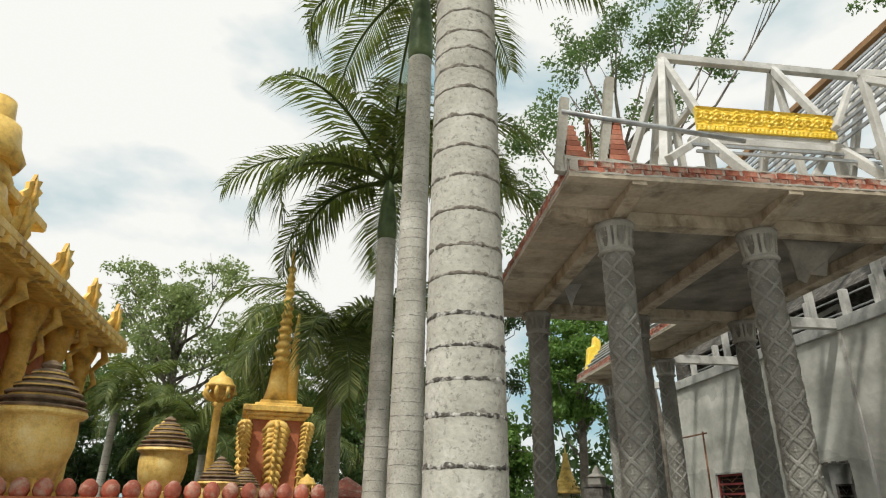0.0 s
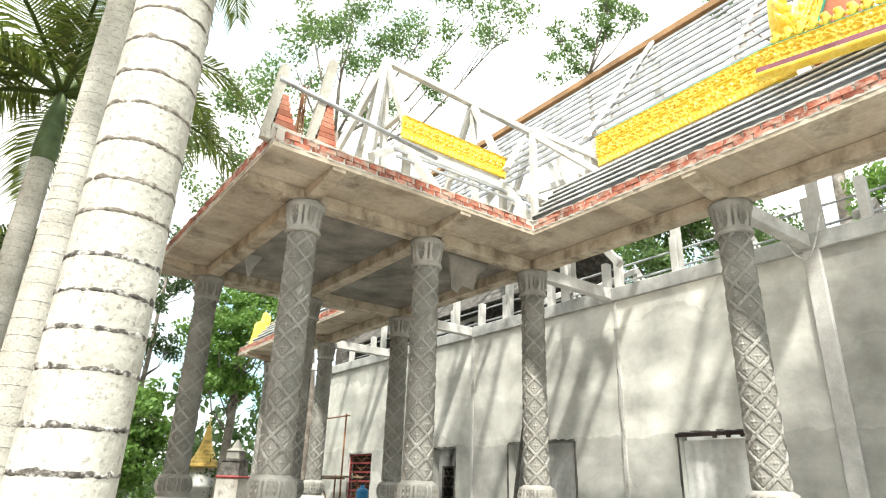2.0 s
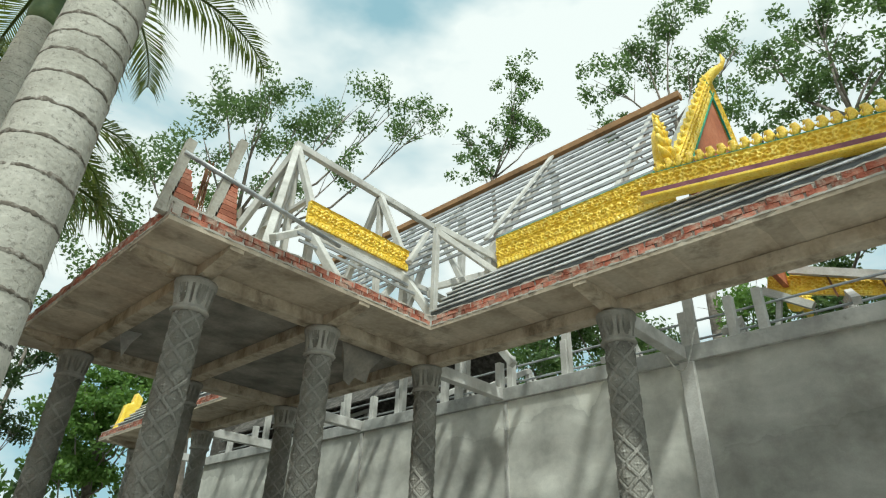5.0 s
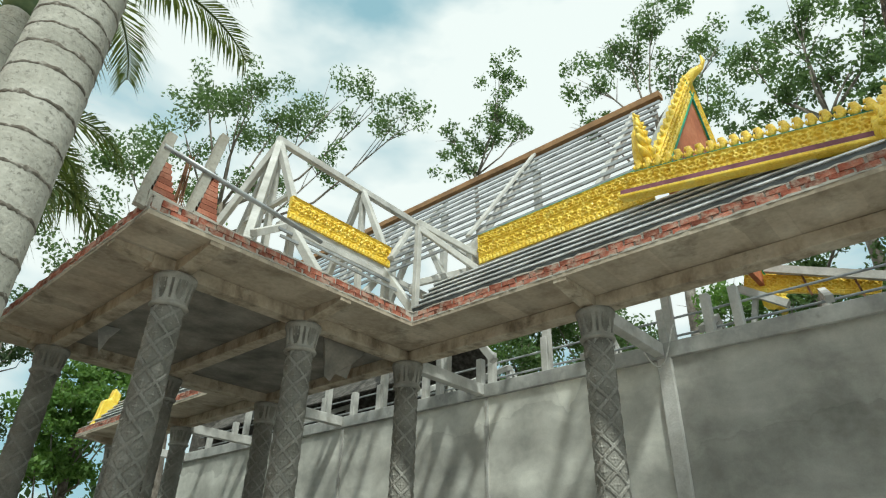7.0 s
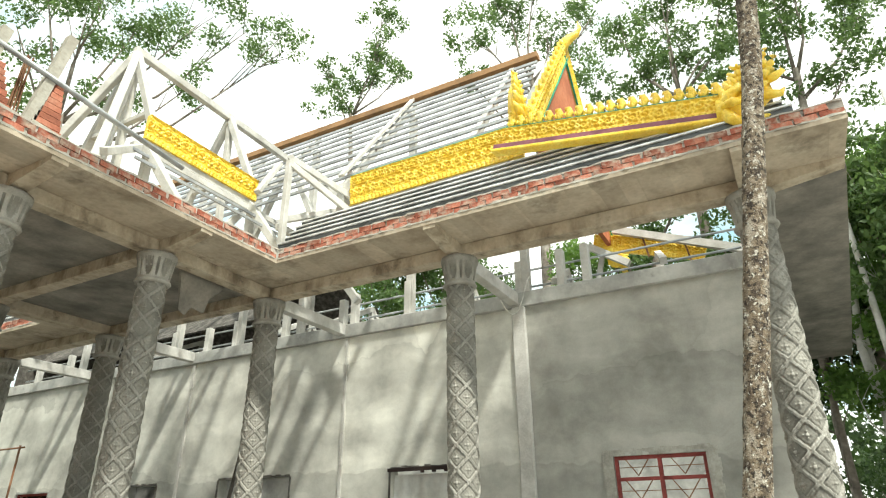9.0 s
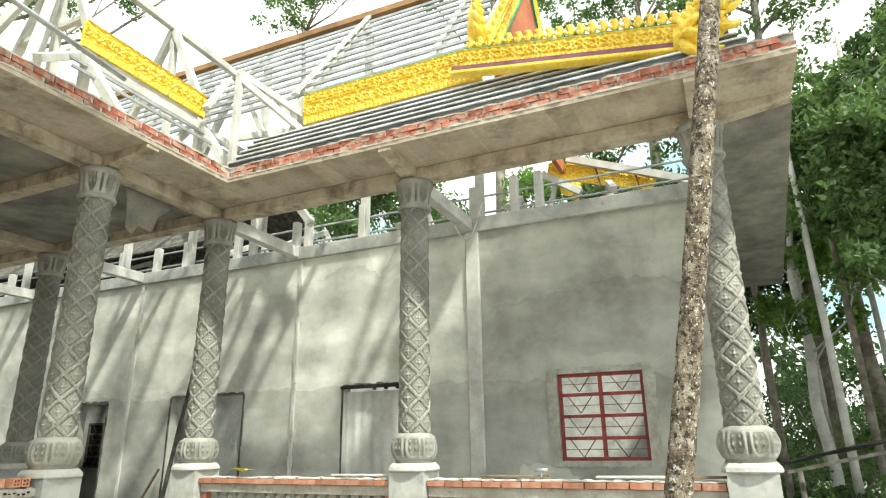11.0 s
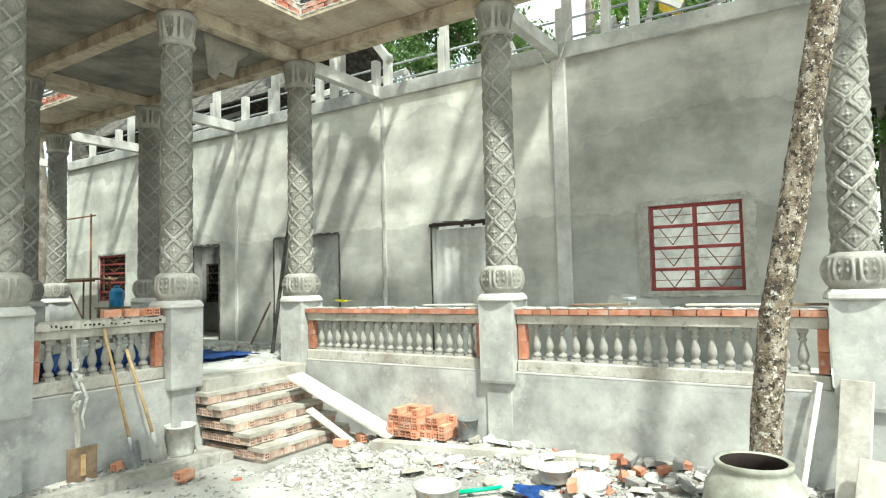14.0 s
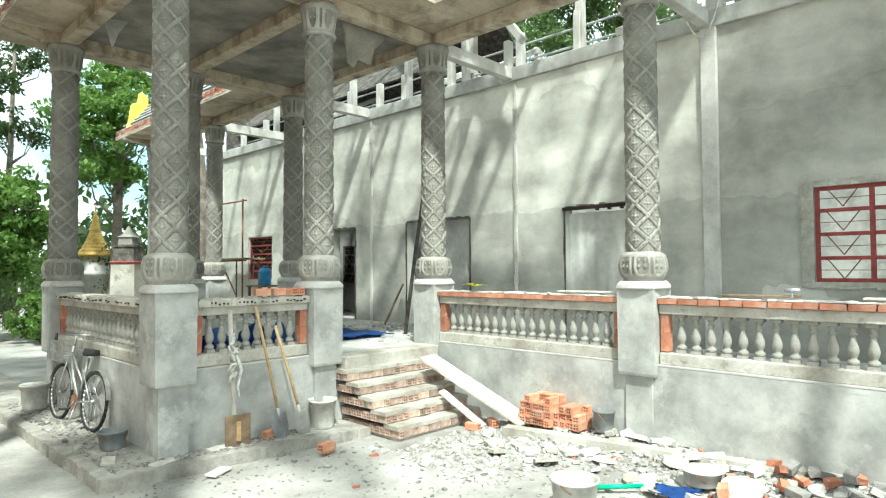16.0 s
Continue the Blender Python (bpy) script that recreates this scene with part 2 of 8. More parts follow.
def tube(bm, points, radii, n=8):
    """A round bar along a line of points."""
    rings = []
    for k, p in enumerate(points):
        p = Vector(p)
        d = (Vector(points[min(k + 1, len(points) - 1)]) - Vector(points[max(k - 1, 0)])).normalized()
        side = d.cross(Vector((0.13, 0.31, 1)) if abs(d.z) < 0.95 else Vector((1, 0.1, 0))).normalized()
        up = d.cross(side)
        r = radii[k] if isinstance(radii, (list, tuple)) else radii
        rings.append([bm.verts.new(p + side * (r * math.cos(2 * math.pi * i / n)) + up * (r * math.sin(2 * math.pi * i / n))) for i in range(n)])
    for p, q in zip(rings, rings[1:]):
        for i in range(n):
            bm.faces.new((p[i], p[(i + 1) % n], q[(i + 1) % n], q[i])).smooth = True
    bm.faces.new(rings[0][::-1])
    bm.faces.new(rings[-1])


def finish(name, bm, mat, bevel=0.0):
    bmesh.ops.recalc_face_normals(bm, faces=bm.faces)
    if bevel:
        bmesh.ops.bevel(bm, geom=bm.edges[:], offset=bevel, segments=1, affect="EDGES", clamp_overlap=True)
    me = bpy.data.meshes.new(name)
    bm.to_mesh(me)
    bm.free()
    for m in mat if isinstance(mat, (list, tuple)) else (mat,):
        me.materials.append(m)
    return new(name, me)


def part(name, bm, mat, parent, label="", bevel=0.0):
    ob = finish(name, bm, mat, bevel)
    ob.parent = parent
    if label:
        tagged(ob, label)
    return ob


def thing(name, label, category, at=(0, 0, 0), rz=0.0, group="", kind=""):
    ob = new(name)
    ob.matrix_basis = pose(*at, 0, 0, rz)
    return tagged(ob, label, category, group, kind)


def solid(name, bm, mat, label, category="", kind="", bevel=0.0, group=""):
    return tagged(finish(name, bm, mat, bevel), label, category, group, kind)



BLUE = material("blue_tarpaulin", (0.03, 0.10, 0.34), rough=0.5, grain=15, stain=3)
BLUE_DRUM = material("blue_plastic", (0.03, 0.20, 0.42), rough=0.4, grain=10, stain=3)
GREEN = material("green_plastic", (0.02, 0.42, 0.22), rough=0.4, grain=20, stain=4)
WHITE = material("white_plastic", (0.50, 0.50, 0.46), (0.32, 0.30, 0.27), rough=0.5, grain=25, stain=5)
CLOTH = material("white_cloth", (0.66, 0.65, 0.61), rough=0.9, grain=60, stain=9)
GREY_PLASTIC = material("grey_plastic", (0.22, 0.23, 0.23), rough=0.6, grain=30, stain=5)
TIMBER = material("handle_timber", (0.48, 0.33, 0.17), (0.33, 0.21, 0.10), (0.58, 0.43, 0.25), 0.75, grain=25, stain=6)
PLANK = material("dusty_plank", (0.52, 0.49, 0.44), (0.36, 0.33, 0.28), (0.66, 0.63, 0.58), 0.9, grain=22, stain=4, streak=0.3)
DARKWOOD = material("weathered_wood", (0.20, 0.14, 0.09), (0.10, 0.07, 0.05), (0.30, 0.22, 0.15), 0.85, grain=22, stain=5)
RUST = material("rusty_iron", (0.22, 0.11, 0.06), (0.10, 0.05, 0.03), (0.33, 0.20, 0.12), 0.8, 0.3, grain=40, stain=7)
RUBBER = material("black_rubber", (0.03, 0.03, 0.03), rough=0.8, grain=50, stain=8)
CHROME = material("dull_chrome", (0.55, 0.55, 0.54), rough=0.35, metal=0.85, grain=30, stain=8)
TERRA = material("terracotta_paint", (0.45, 0.15, 0.07), (0.33, 0.10, 0.05), (0.52, 0.21, 0.11), 0.75, grain=20, stain=2.5)
TILE = smear(material("red_roof_tile", (0.42, 0.12, 0.075), rough=0.7, grain=30, stain=4, per_piece=0.25), (0.52, 0.36, 0.28), 7, 0.48, 0.66)
PURPLE = material("purple_band_paint", (0.23, 0.09, 0.12), rough=0.6, grain=20, stain=4)
EMERALD = material("green_trim_paint", (0.03, 0.30, 0.20), rough=0.5, grain=20, stain=4)
JAR = material("glazed_jar", (0.27, 0.27, 0.225), (0.15, 0.15, 0.12), (0.40, 0.395, 0.345), 0.7, grain=18, stain=3.5, bump=0.3)
DUSTY_BRICK = material("dusty_hollow_brick", (0.43, 0.33, 0.27), (0.34, 0.20, 0.14), (0.52, 0.47, 0.42), 0.92, grain=40, stain=9, bump=0.3, per_piece=0.25)
STONE = material("grey_stupa_stone", (0.40, 0.41, 0.42), rough=0.85, grain=20, stain=3)
SHEET = material("pale_sheet_metal", (0.62, 0.62, 0.59), (0.44, 0.43, 0.4), (0.7, 0.7, 0.68), 0.55, 0.2, grain=14, stain=1.8, streak=0.6, bump=0.05)


def leaf_material(name, base, light, through_colour, per=0.45):
    m = bpy.data.materials.new(name)
    m.use_nodes = True
    nodes, links = m.node_tree.nodes, m.node_tree.links
    b = nodes["Principled BSDF"]
    geo = nodes.new("ShaderNodeNewGeometry")
    r = nodes.new("ShaderNodeValToRGB")
    r.color_ramp.elements[0].color, r.color_ramp.elements[1].color = (*[c * (1 - per) for c in base], 1), (*light, 1)
    mid = r.color_ramp.elements.new(0.6)
    mid.color = (*base, 1)
    links.new(geo.outputs["Random Per Island"], r.inputs[0])
    links.new(r.outputs[0], b.inputs["Base Color"])
    b.inputs["Roughness"].default_value = 0.55
    b.inputs["Specular IOR Level"].default_value = 0.25
    tr = nodes.new("ShaderNodeBsdfTranslucent")
    tr.inputs[0].default_value = (*through_colour, 1)
    mx = nodes.new("ShaderNodeMixShader")
    mx.inputs[0].default_value = 0.35
    links.new(b.outputs[0], mx.inputs[1])
    links.new(tr.outputs[0], mx.inputs[2])
    links.new(mx.outputs[0], nodes["Material Output"].inputs[0])
    return m


LEAF = leaf_material("broad_leaf", (0.085, 0.145, 0.055), (0.17, 0.24, 0.10), (0.20, 0.32, 0.09))
LEAF_LIGHT = leaf_material("young_leaf", (0.10, 0.19, 0.045), (0.18, 0.29, 0.08), (0.22, 0.38, 0.07))
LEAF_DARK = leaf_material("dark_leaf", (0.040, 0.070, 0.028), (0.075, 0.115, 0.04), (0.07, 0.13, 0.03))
FROND = leaf_material("palm_leaflet", (0.095, 0.135, 0.045), (0.27, 0.29, 0.10), (0.17, 0.22, 0.04))
LEAF_PALE = leaf_material("pale_leaf", (0.20, 0.26, 0.10), (0.33, 0.38, 0.18), (0.34, 0.44, 0.14))
SHAFT_GREEN = material("green_crownshaft", (0.10, 0.15, 0.07), (0.06, 0.085, 0.045), (0.17, 0.22, 0.11), 0.5, grain=14, stain=4)


def lumpy_strip(bm, length, y0, y1, z0, z1, rnd, step=0.1, dz=0.012, dy=0.012):
    """One continuous strip of mortar along x with an uneven top and edge."""
    n = max(2, int(length / step))
    prev = None
    for k in range(n + 1):
        x = length * k / n
        a, b, c = rnd.uniform(-dy, dy), rnd.uniform(-dz, dz), rnd.uniform(-dz, dz)
        cur = [bm.verts.new(p) for p in ((x, y0 + a, z0), (x, y1, z0), (x, y1, z1 + b), (x, y0 + a, z1 + c))]
        if prev:
            for i in range(4):
                bm.faces.new((prev[i], cur[i], cur[(i + 1) % 4], prev[(i + 1) % 4]))
        else:
            bm.faces.new(cur)
        prev = cur
    bm.faces.new(prev[::-1])

# ---- the plan ----
XB, XC, XD, XW = 3.70, 5.51, 7.50, 9.36        # column lines and the hall's wall
Y0, Y1, YE, YF, YE2, YF2 = 6.45, 10.20, 3.21, -0.20, 13.45, 16.85
PED, CAP = 1.72, 5.19                          # tops of the pedestals and of the capitals
EX, EY = 6.70, 5.60                            # the eaves' edges
BX, EY2, YN, YS = 2.91, 11.05, 17.45, -1.10
TERR = 0.88
RIDGE_X, RIDGE_Z = 9.50, 9.78
rng = random.Random(7)


def slab_box(name, dims, mat, label, category, kind="structure", bevel=0.0):
    bm = bmesh.new()
    box(bm, *dims)
    return solid(name, bm, mat, label, category, kind, bevel)


# ---- ground ----
def ground_height(x, y):
    z = 0.03 * noise.noise((x * 0.5, y * 0.5, 0)) + 0.015 * noise.noise((x * 2, y * 2, 3))
    heap = math.exp(-((x - 7.35) / 0.55) ** 2) * max(0.0, min(1, (5.2 - y) / 1.2)) * max(0.0, min(1, (y + 0.6) / 1.0))
    z += 0.15 * heap * (0.8 + 0.5 * noise.noise((x * 1.5, y * 1.5, 8)))
    return z if abs(x) < 30 and abs(y) < 40 else 0.0


bm = bmesh.new()
xs = [-400, -120, -60, -30, -15, -8, -4] + [-2 + 0.14 * i for i in range(86)] + [11, 14, 20, 30, 60, 120, 400]
ys = [-400, -120, -60, -25, -10, -4] + [-2 + 0.16 * i for i in range(75)] + [11, 13, 16, 20, 26, 36, 60, 120, 400]
rows_v = [[bm.verts.new((x, y, ground_height(x, y) - (0.01 if (x > 7.6 and y > -0.3) or (x > 3.6 and y > 6.4) else 0))) for y in ys] for x in xs]
for p, q in zip(rows_v, rows_v[1:]):
    for j in range(len(ys) - 1):
        bm.faces.new((p[j], q[j], q[j + 1], p[j + 1])).smooth = True
solid("ground", bm, DIRT, "pale dusty trodden earth round the building site", "ground", "structure")

bm = bmesh.new()
pts = [(3.02, 6.05), (5.2, 6.02), (5.6, 5.75), (5.75, 5.75), (5.75, 6.4), (3.62, 6.4), (3.62, 16.0), (2.95, 16.0)]
lo = [bm.verts.new((x, y, -0.05)) for x, y in pts]
hi = [bm.verts.new((x + 0.01, y + 0.01, 0.1)) for x, y in pts]
bm.faces.new(hi)
for i in range(len(pts)):
    bm.faces.new((lo[i], lo[(i + 1) % len(pts)], hi[(i + 1) % len(pts)], hi[i]))
APRON = material("gritty_apron", (0.30, 0.285, 0.255), (0.19, 0.18, 0.16), (0.40, 0.385, 0.35), 0.96, grain=45, stain=4, bump=0.5)
solid("kerb_apron", bm, APRON, "low dusty concrete apron along the terrace foot", "kerb", "structure")
for nm, (xa, ya), (xb, yb) in (("kerb_edge_south", (2.96, 6.03), (5.62, 5.76)), ("kerb_edge_west", (2.89, 10.6), (2.96, 6.03))):
    ln, an = math.hypot(xb - xa, yb - ya), math.degrees(math.atan2(yb - ya, xb - xa))
    bm = bmesh.new()
    lumpy_strip(bm, ln, 0.0, 0.13, -0.04, 0.118, rng, 0.05, 0.010, 0.016)
    bmesh.ops.transform(bm, matrix=pose(xa, ya, 0, 0, 0, an), verts=bm.verts)
    solid(nm, bm, APRON, "rough broken concrete edge of the apron", "kerb", "structure")
bm = bmesh.new()
bar(bm, (6.82, 4.6, 0.055), (7.38, 1.3, 0.09), 0.16, 0.14)
solid("kerb_strip", bm, CAST, "narrow concrete strip half buried in rubble", "kerb", "structure")

# ---- terrace ----
slab_box("terrace_portico", (XB - 0.1, XD - 0.12, Y0 - 0.1, Y1 + 0.1, -0.1, TERR), RENDERED, "grey rendered portico plinth with a dusty floor", "terrace")
slab_box("terrace_gallery", (XD - 0.12, XW + 0.3, YF - 0.12, YF2 + 0.2, -0.1, TERR - 0.004), RENDERED, "grey rendered gallery plinth with a dusty floor", "terrace")
for nm, (x0, x1, y0, y1) in (("ledge_gallery", (XD - 0.1215, XD + 0.12, YF + 0.2, Y0 - 0.22)), ("ledge_portico", (XB + 0.2, XC - 0.2, Y0 - 0.1015, Y0 + 0.12)), ("ledge_front", (XB - 0.1015, XB + 0.12, Y0 + 0.22, Y1 - 0.22))):
    slab_box(nm, (x0, x1, y0, y1, TERR - 0.02, 0.912), RENDERED, "rendered ledge flush with the plinth", "ledge")
    slab_box(nm + "_edge", (x0 - 0.004, x1, y0 - (0.004 if nm == "ledge_portico" else 0), y1, 0.912, 0.934), PALE, "pale crisp cement arris along the plinth top", "ledge", bevel=0.004)
slab_box("stair_landing", (XC + 0.2, XD - 0.2, Y0 - 0.28, Y0 + 0.1, 0.6, TERR + 0.004), CAST, "pale concrete landing at the head of the steps", "landing", bevel=0.01)


# ---- hall walls ----
def wall_with_openings(name, x0, x1, ya, yb, za, zb, openings, mat, label):
    """A wall along y with openings (y0, y1, z0, z1), cut as blocks between them."""
    bm = bmesh.new()
    cuts = sorted({ya, yb, *[o[0] for o in openings], *[o[1] for o in openings]})
    for a, b in zip(cuts, cuts[1:]):
        mid = (a + b) / 2
        o = next((o for o in openings if o[0] < mid < o[1]), None)
        for z0, z1 in ([(za, zb)] if o is None else [(za, o[2]), (o[3], zb)]):
            if z1 - z0 > 0.01:
                box(bm, x0, x1, a, b, z0, z1)
    bmesh.ops.remove_doubles(bm, verts=bm.verts[:], dist=0.0005)
    return solid(name, bm, mat, label, "wall", "structure")


DOORS = ((4.30, 5.40, TERR, 2.88), (7.40, 9.05, TERR, 2.86), (10.70, 11.53, TERR, 2.83))
WINS = ((0.87, 1.99, 1.77, 2.88), (14.12, 15.30, 1.70, 2.80))


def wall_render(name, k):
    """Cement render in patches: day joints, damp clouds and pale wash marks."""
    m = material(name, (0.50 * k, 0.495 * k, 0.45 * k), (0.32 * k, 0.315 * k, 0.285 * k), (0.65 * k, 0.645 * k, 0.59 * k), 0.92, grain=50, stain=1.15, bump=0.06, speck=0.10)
    nodes, links = m.node_tree.nodes, m.node_tree.links
    b = nodes["Principled BSDF"]
    src = b.inputs["Base Color"].links[0].from_socket
    tc = nodes.new("ShaderNodeTexCoord")
    vo = nodes.new("ShaderNodeTexVoronoi")
    vo.inputs["Scale"].default_value = 0.8
    warp = nodes.new("ShaderNodeTexNoise")
    warp.inputs["Scale"].default_value, warp.inputs["Detail"].default_value = 1.6, 4
    mx = nodes.new("ShaderNodeMix")
    mx.data_type = "VECTOR"
    mx.inputs["Factor"].default_value = 0.4
    links.new(tc.outputs["Object"], warp.inputs["Vector"])
    links.new(tc.outputs["Object"], mx.inputs[4])
    links.new(warp.outputs["Color"], mx.inputs[5])
    st = nodes.new("ShaderNodeMapping")
    st.inputs["Scale"].default_value = (1, 0.55, 1.15)
    links.new(mx.outputs[1], st.inputs[0])
    links.new(st.outputs[0], vo.inputs["Vector"])
    hs = nodes.new("ShaderNodeHueSaturation")
    sep = nodes.new("ShaderNodeSeparateColor")
    links.new(vo.outputs["Color"], sep.inputs[0])
    mr = nodes.new("ShaderNodeMapRange")
    mr.inputs["To Min"].default_value, mr.inputs["To Max"].default_value = 0.80, 1.16
    links.new(sep.outputs[0], mr.inputs[0])
    edge = nodes.new("ShaderNodeTexVoronoi")
    edge.feature = "DISTANCE_TO_EDGE"
    edge.inputs["Scale"].default_value = 0.8
    links.new(st.outputs[0], edge.inputs["Vector"])
    er = nodes.new("ShaderNodeMapRange")
    er.inputs["From Min"].default_value, er.inputs["From Max"].default_value = 0.0, 0.018
    er.inputs["To Min"].default_value, er.inputs["To Max"].default_value = 0.95, 1.0
    links.new(edge.outputs["Distance"], er.inputs[0])
    mul = nodes.new("ShaderNodeMath")
    mul.operation = "MULTIPLY"
    links.new(mr.outputs[0], mul.inputs[0])
    links.new(er.outputs[0], mul.inputs[1])
    band = nodes.new("ShaderNodeTexNoise")
    band.inputs["Scale"].default_value, band.inputs["Detail"].default_value, band.inputs["Roughness"].default_value = 1.0, 5, 0.65
    bmap = nodes.new("ShaderNodeMapping")
    bmap.inputs["Scale"].default_value = (0.5, 0.35, 2.6)
    links.new(mx.outputs[1], bmap.inputs[0])
    links.new(bmap.outputs[0], band.inputs["Vector"])
    br = nodes.new("ShaderNodeMapRange")
    br.inputs["From Min"].default_value, br.inputs["From Max"].default_value = 0.36, 0.64
    br.inputs["To Min"].default_value, br.inputs["To Max"].default_value = 0.84, 1.14
    links.new(band.outputs[0], br.inputs[0])
    mul2 = nodes.new("ShaderNodeMath")
    mul2.operation = "MULTIPLY"
    links.new(mul.outputs[0], mul2.inputs[0])
    links.new(br.outputs[0], mul2.inputs[1])
    # the day joint: a ragged line between the upper and the lower coat
    xyz = nodes.new("ShaderNodeSeparateXYZ")
    links.new(tc.outputs["Object"], xyz.inputs[0])
    wob = nodes.new("ShaderNodeMath")
    wob.operation = "MULTIPLY_ADD"
    links.new(warp.outputs[0], wob.inputs[0])
    wob.inputs[1].default_value = 0.5
    links.new(xyz.outputs["Z"], wob.inputs[2])
    coat = nodes.new("ShaderNodeValToRGB")
    ce = coat.color_ramp.elements
    ce[0].position, ce[0].color = 0.35, (0.90, 0.90, 0.90, 1)
    ce[1].position, ce[1].color = 0.62, (1, 1, 1, 1)
    for pos, val in ((0.42, 0.86), (0.46, 1.06)):
        e = ce.new(pos)
        e.color = (val, val, val, 1)
    cr = nodes.new("ShaderNodeMapRange")
    cr.inputs["From Min"].default_value, cr.inputs["From Max"].default_value = 2.9, 3.4
    links.new(wob.outputs[0], cr.inputs[0])
    links.new(cr.outputs[0], coat.inputs[0])
    mul3 = nodes.new("ShaderNodeMath")
    mul3.operation = "MULTIPLY"
    links.new(mul2.outputs[0], mul3.inputs[0])
    links.new(coat.outputs[0], mul3.inputs[1])
    links.new(mul3.outputs[0], hs.inputs["Value"])
    links.new(src, hs.inputs["Color"])
    links.new(hs.outputs[0], b.inputs["Base Color"])
    return m


WALL_TOP = 5.09
# bay tones: render differences, with some sun and shade mixed into the colour
for k, (ya, yb, tone, label) in enumerate(((YF - 0.05, 3.17, 0.87, "patchy cement rendered hall wall bay, toned darker partly for shade"), (3.17, 6.36, 1.26, "pale cement rendered hall wall bay, toned lighter partly for sunlight"),
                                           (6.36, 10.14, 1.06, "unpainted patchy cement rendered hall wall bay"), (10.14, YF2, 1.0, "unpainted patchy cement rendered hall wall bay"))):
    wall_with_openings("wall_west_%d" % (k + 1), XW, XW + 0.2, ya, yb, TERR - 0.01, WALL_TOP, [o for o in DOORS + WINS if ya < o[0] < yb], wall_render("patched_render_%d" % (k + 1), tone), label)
slab_box("wall_beam", (XW - 0.06, XW + 0.22, YF - 0.1, YF2 + 0.05, WALL_TOP, 5.32), RENDERED, "pale cast ring beam along the wall head", "beam", bevel=0.01)
slab_box("wall_east", (14.4, 14.6, YF, YF2, 0, 4.6), RENDERED, "unpainted far hall wall", "wall")
slab_box("wall_south", (XW + 0.2, 14.4, YF, YF + 0.2, 0, 5.1), RENDERED, "unpainted end wall of the hall", "wall")
slab_box("wall_north", (XW + 0.2, 14.4, YF2 - 0.2, YF2, 0, 5.1), RENDERED, "unpainted end wall of the hall", "wall")
slab_box("wall_inner", (11.0, 11.15, 9.4, 13.8, TERR, 4.6), RENDERED, "unpainted inner partition of the hall", "wall")
slab_box("floor_hall", (XW + 0.3, 14.4, YF + 0.2, YF2 - 0.2, 0.5, TERR - 0.01), DIRT, "dusty concrete hall floor", "floor")

bm = bmesh.new()
box(bm, XW - 0.07, XW, 3.05, 3.26, TERR, WALL_TOP)
solid("pilaster", bm, PALE, "pale rough cast pilaster on the hall wall", "pilaster", "structure", 0.012)
for y, w, d in ((6.35, 0.05, 0.035), (10.14, 0.06, 0.03), (13.4, 0.06, 0.03)):
    bm = bmesh.new()
    for k in range(26):
        z = TERR + k * 0.1615
        o = rng.uniform(-0.008, 0.008)
        box(bm, XW - d + o, XW, y - w / 2 + o, y + w / 2 + rng.uniform(-0.012, 0.012), z, z + 0.1615)
    solid("plaster_edge", bm, PALE, "ragged pale plaster edge at a wall joint", "plaster edge", "structure")

# ragged surrounds of the openings
for (a, b, z0, z1) in DOORS + WINS:
    bm = bmesh.new()
    lo_z = z0 if z0 < 1 else z0 - 0.06
    for side in (a, b):
        for k in range(14):
            h = (z1 - lo_z) / 14
            w = rng.uniform(0.018, 0.036)
            s = -1 if side == a else 1
            y_in = side
            box(bm, XW - 0.018, XW, min(y_in, y_in + s * w), max(y_in, y_in + s * w), lo_z + k * h, lo_z + (k + 1) * h)
    n = int((b - a) / 0.1)
    for k in range(n):
        y = a + (b - a) * k / n
        box(bm, XW - 0.02, XW, y, y + (b - a) / n, z1, z1 + rng.uniform(0.02, 0.045))
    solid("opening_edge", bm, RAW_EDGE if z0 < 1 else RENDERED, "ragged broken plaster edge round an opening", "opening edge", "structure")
SURROUND = material("trowelled_surround", (0.36, 0.35, 0.31), (0.26, 0.25, 0.22), (0.46, 0.45, 0.41), 0.93, grain=45, stain=6, bump=0.2)


def surround_band(bm, a, b, z0, z1, along):
    """One side of a hand-trowelled border: short lengths with an uneven outer edge."""
    n = max(3, int((b - a if along == "y" else z1 - z0) / 0.07))
    for k in range(n):
        o, t = rng.uniform(-0.012, 0.014), rng.uniform(0.018, 0.03)
        if along == "y":
            y0, y1 = a + (b - a) * k / n, a + (b - a) * (k + 1) / n
            box(bm, XW - t, XW, y0, y1, z0 - (o if z0 < 2.2 else 0), z1 + (o if z0 > 2.2 else 0))
        else:
            q0, q1 = z0 + (z1 - z0) * k / n, z0 + (z1 - z0) * (k + 1) / n
            box(bm, XW - t, XW, a - (o if a < 1 else 0), b + (o if a > 1 else 0), q0, q1)


bm = bmesh.new()
surround_band(bm, 0.73, 0.87, 1.77, 2.88, "z")
surround_band(bm, 1.99, 2.13, 1.77, 2.88, "z")
surround_band(bm, 0.73, 2.13, 2.88, 2.96, "y")
surround_band(bm, 0.73, 2.13, 1.70, 1.77, "y")
solid("window_surround", bm, SURROUND, "darker hand-trowelled cement surround of the barred window", "window surround", "structure")


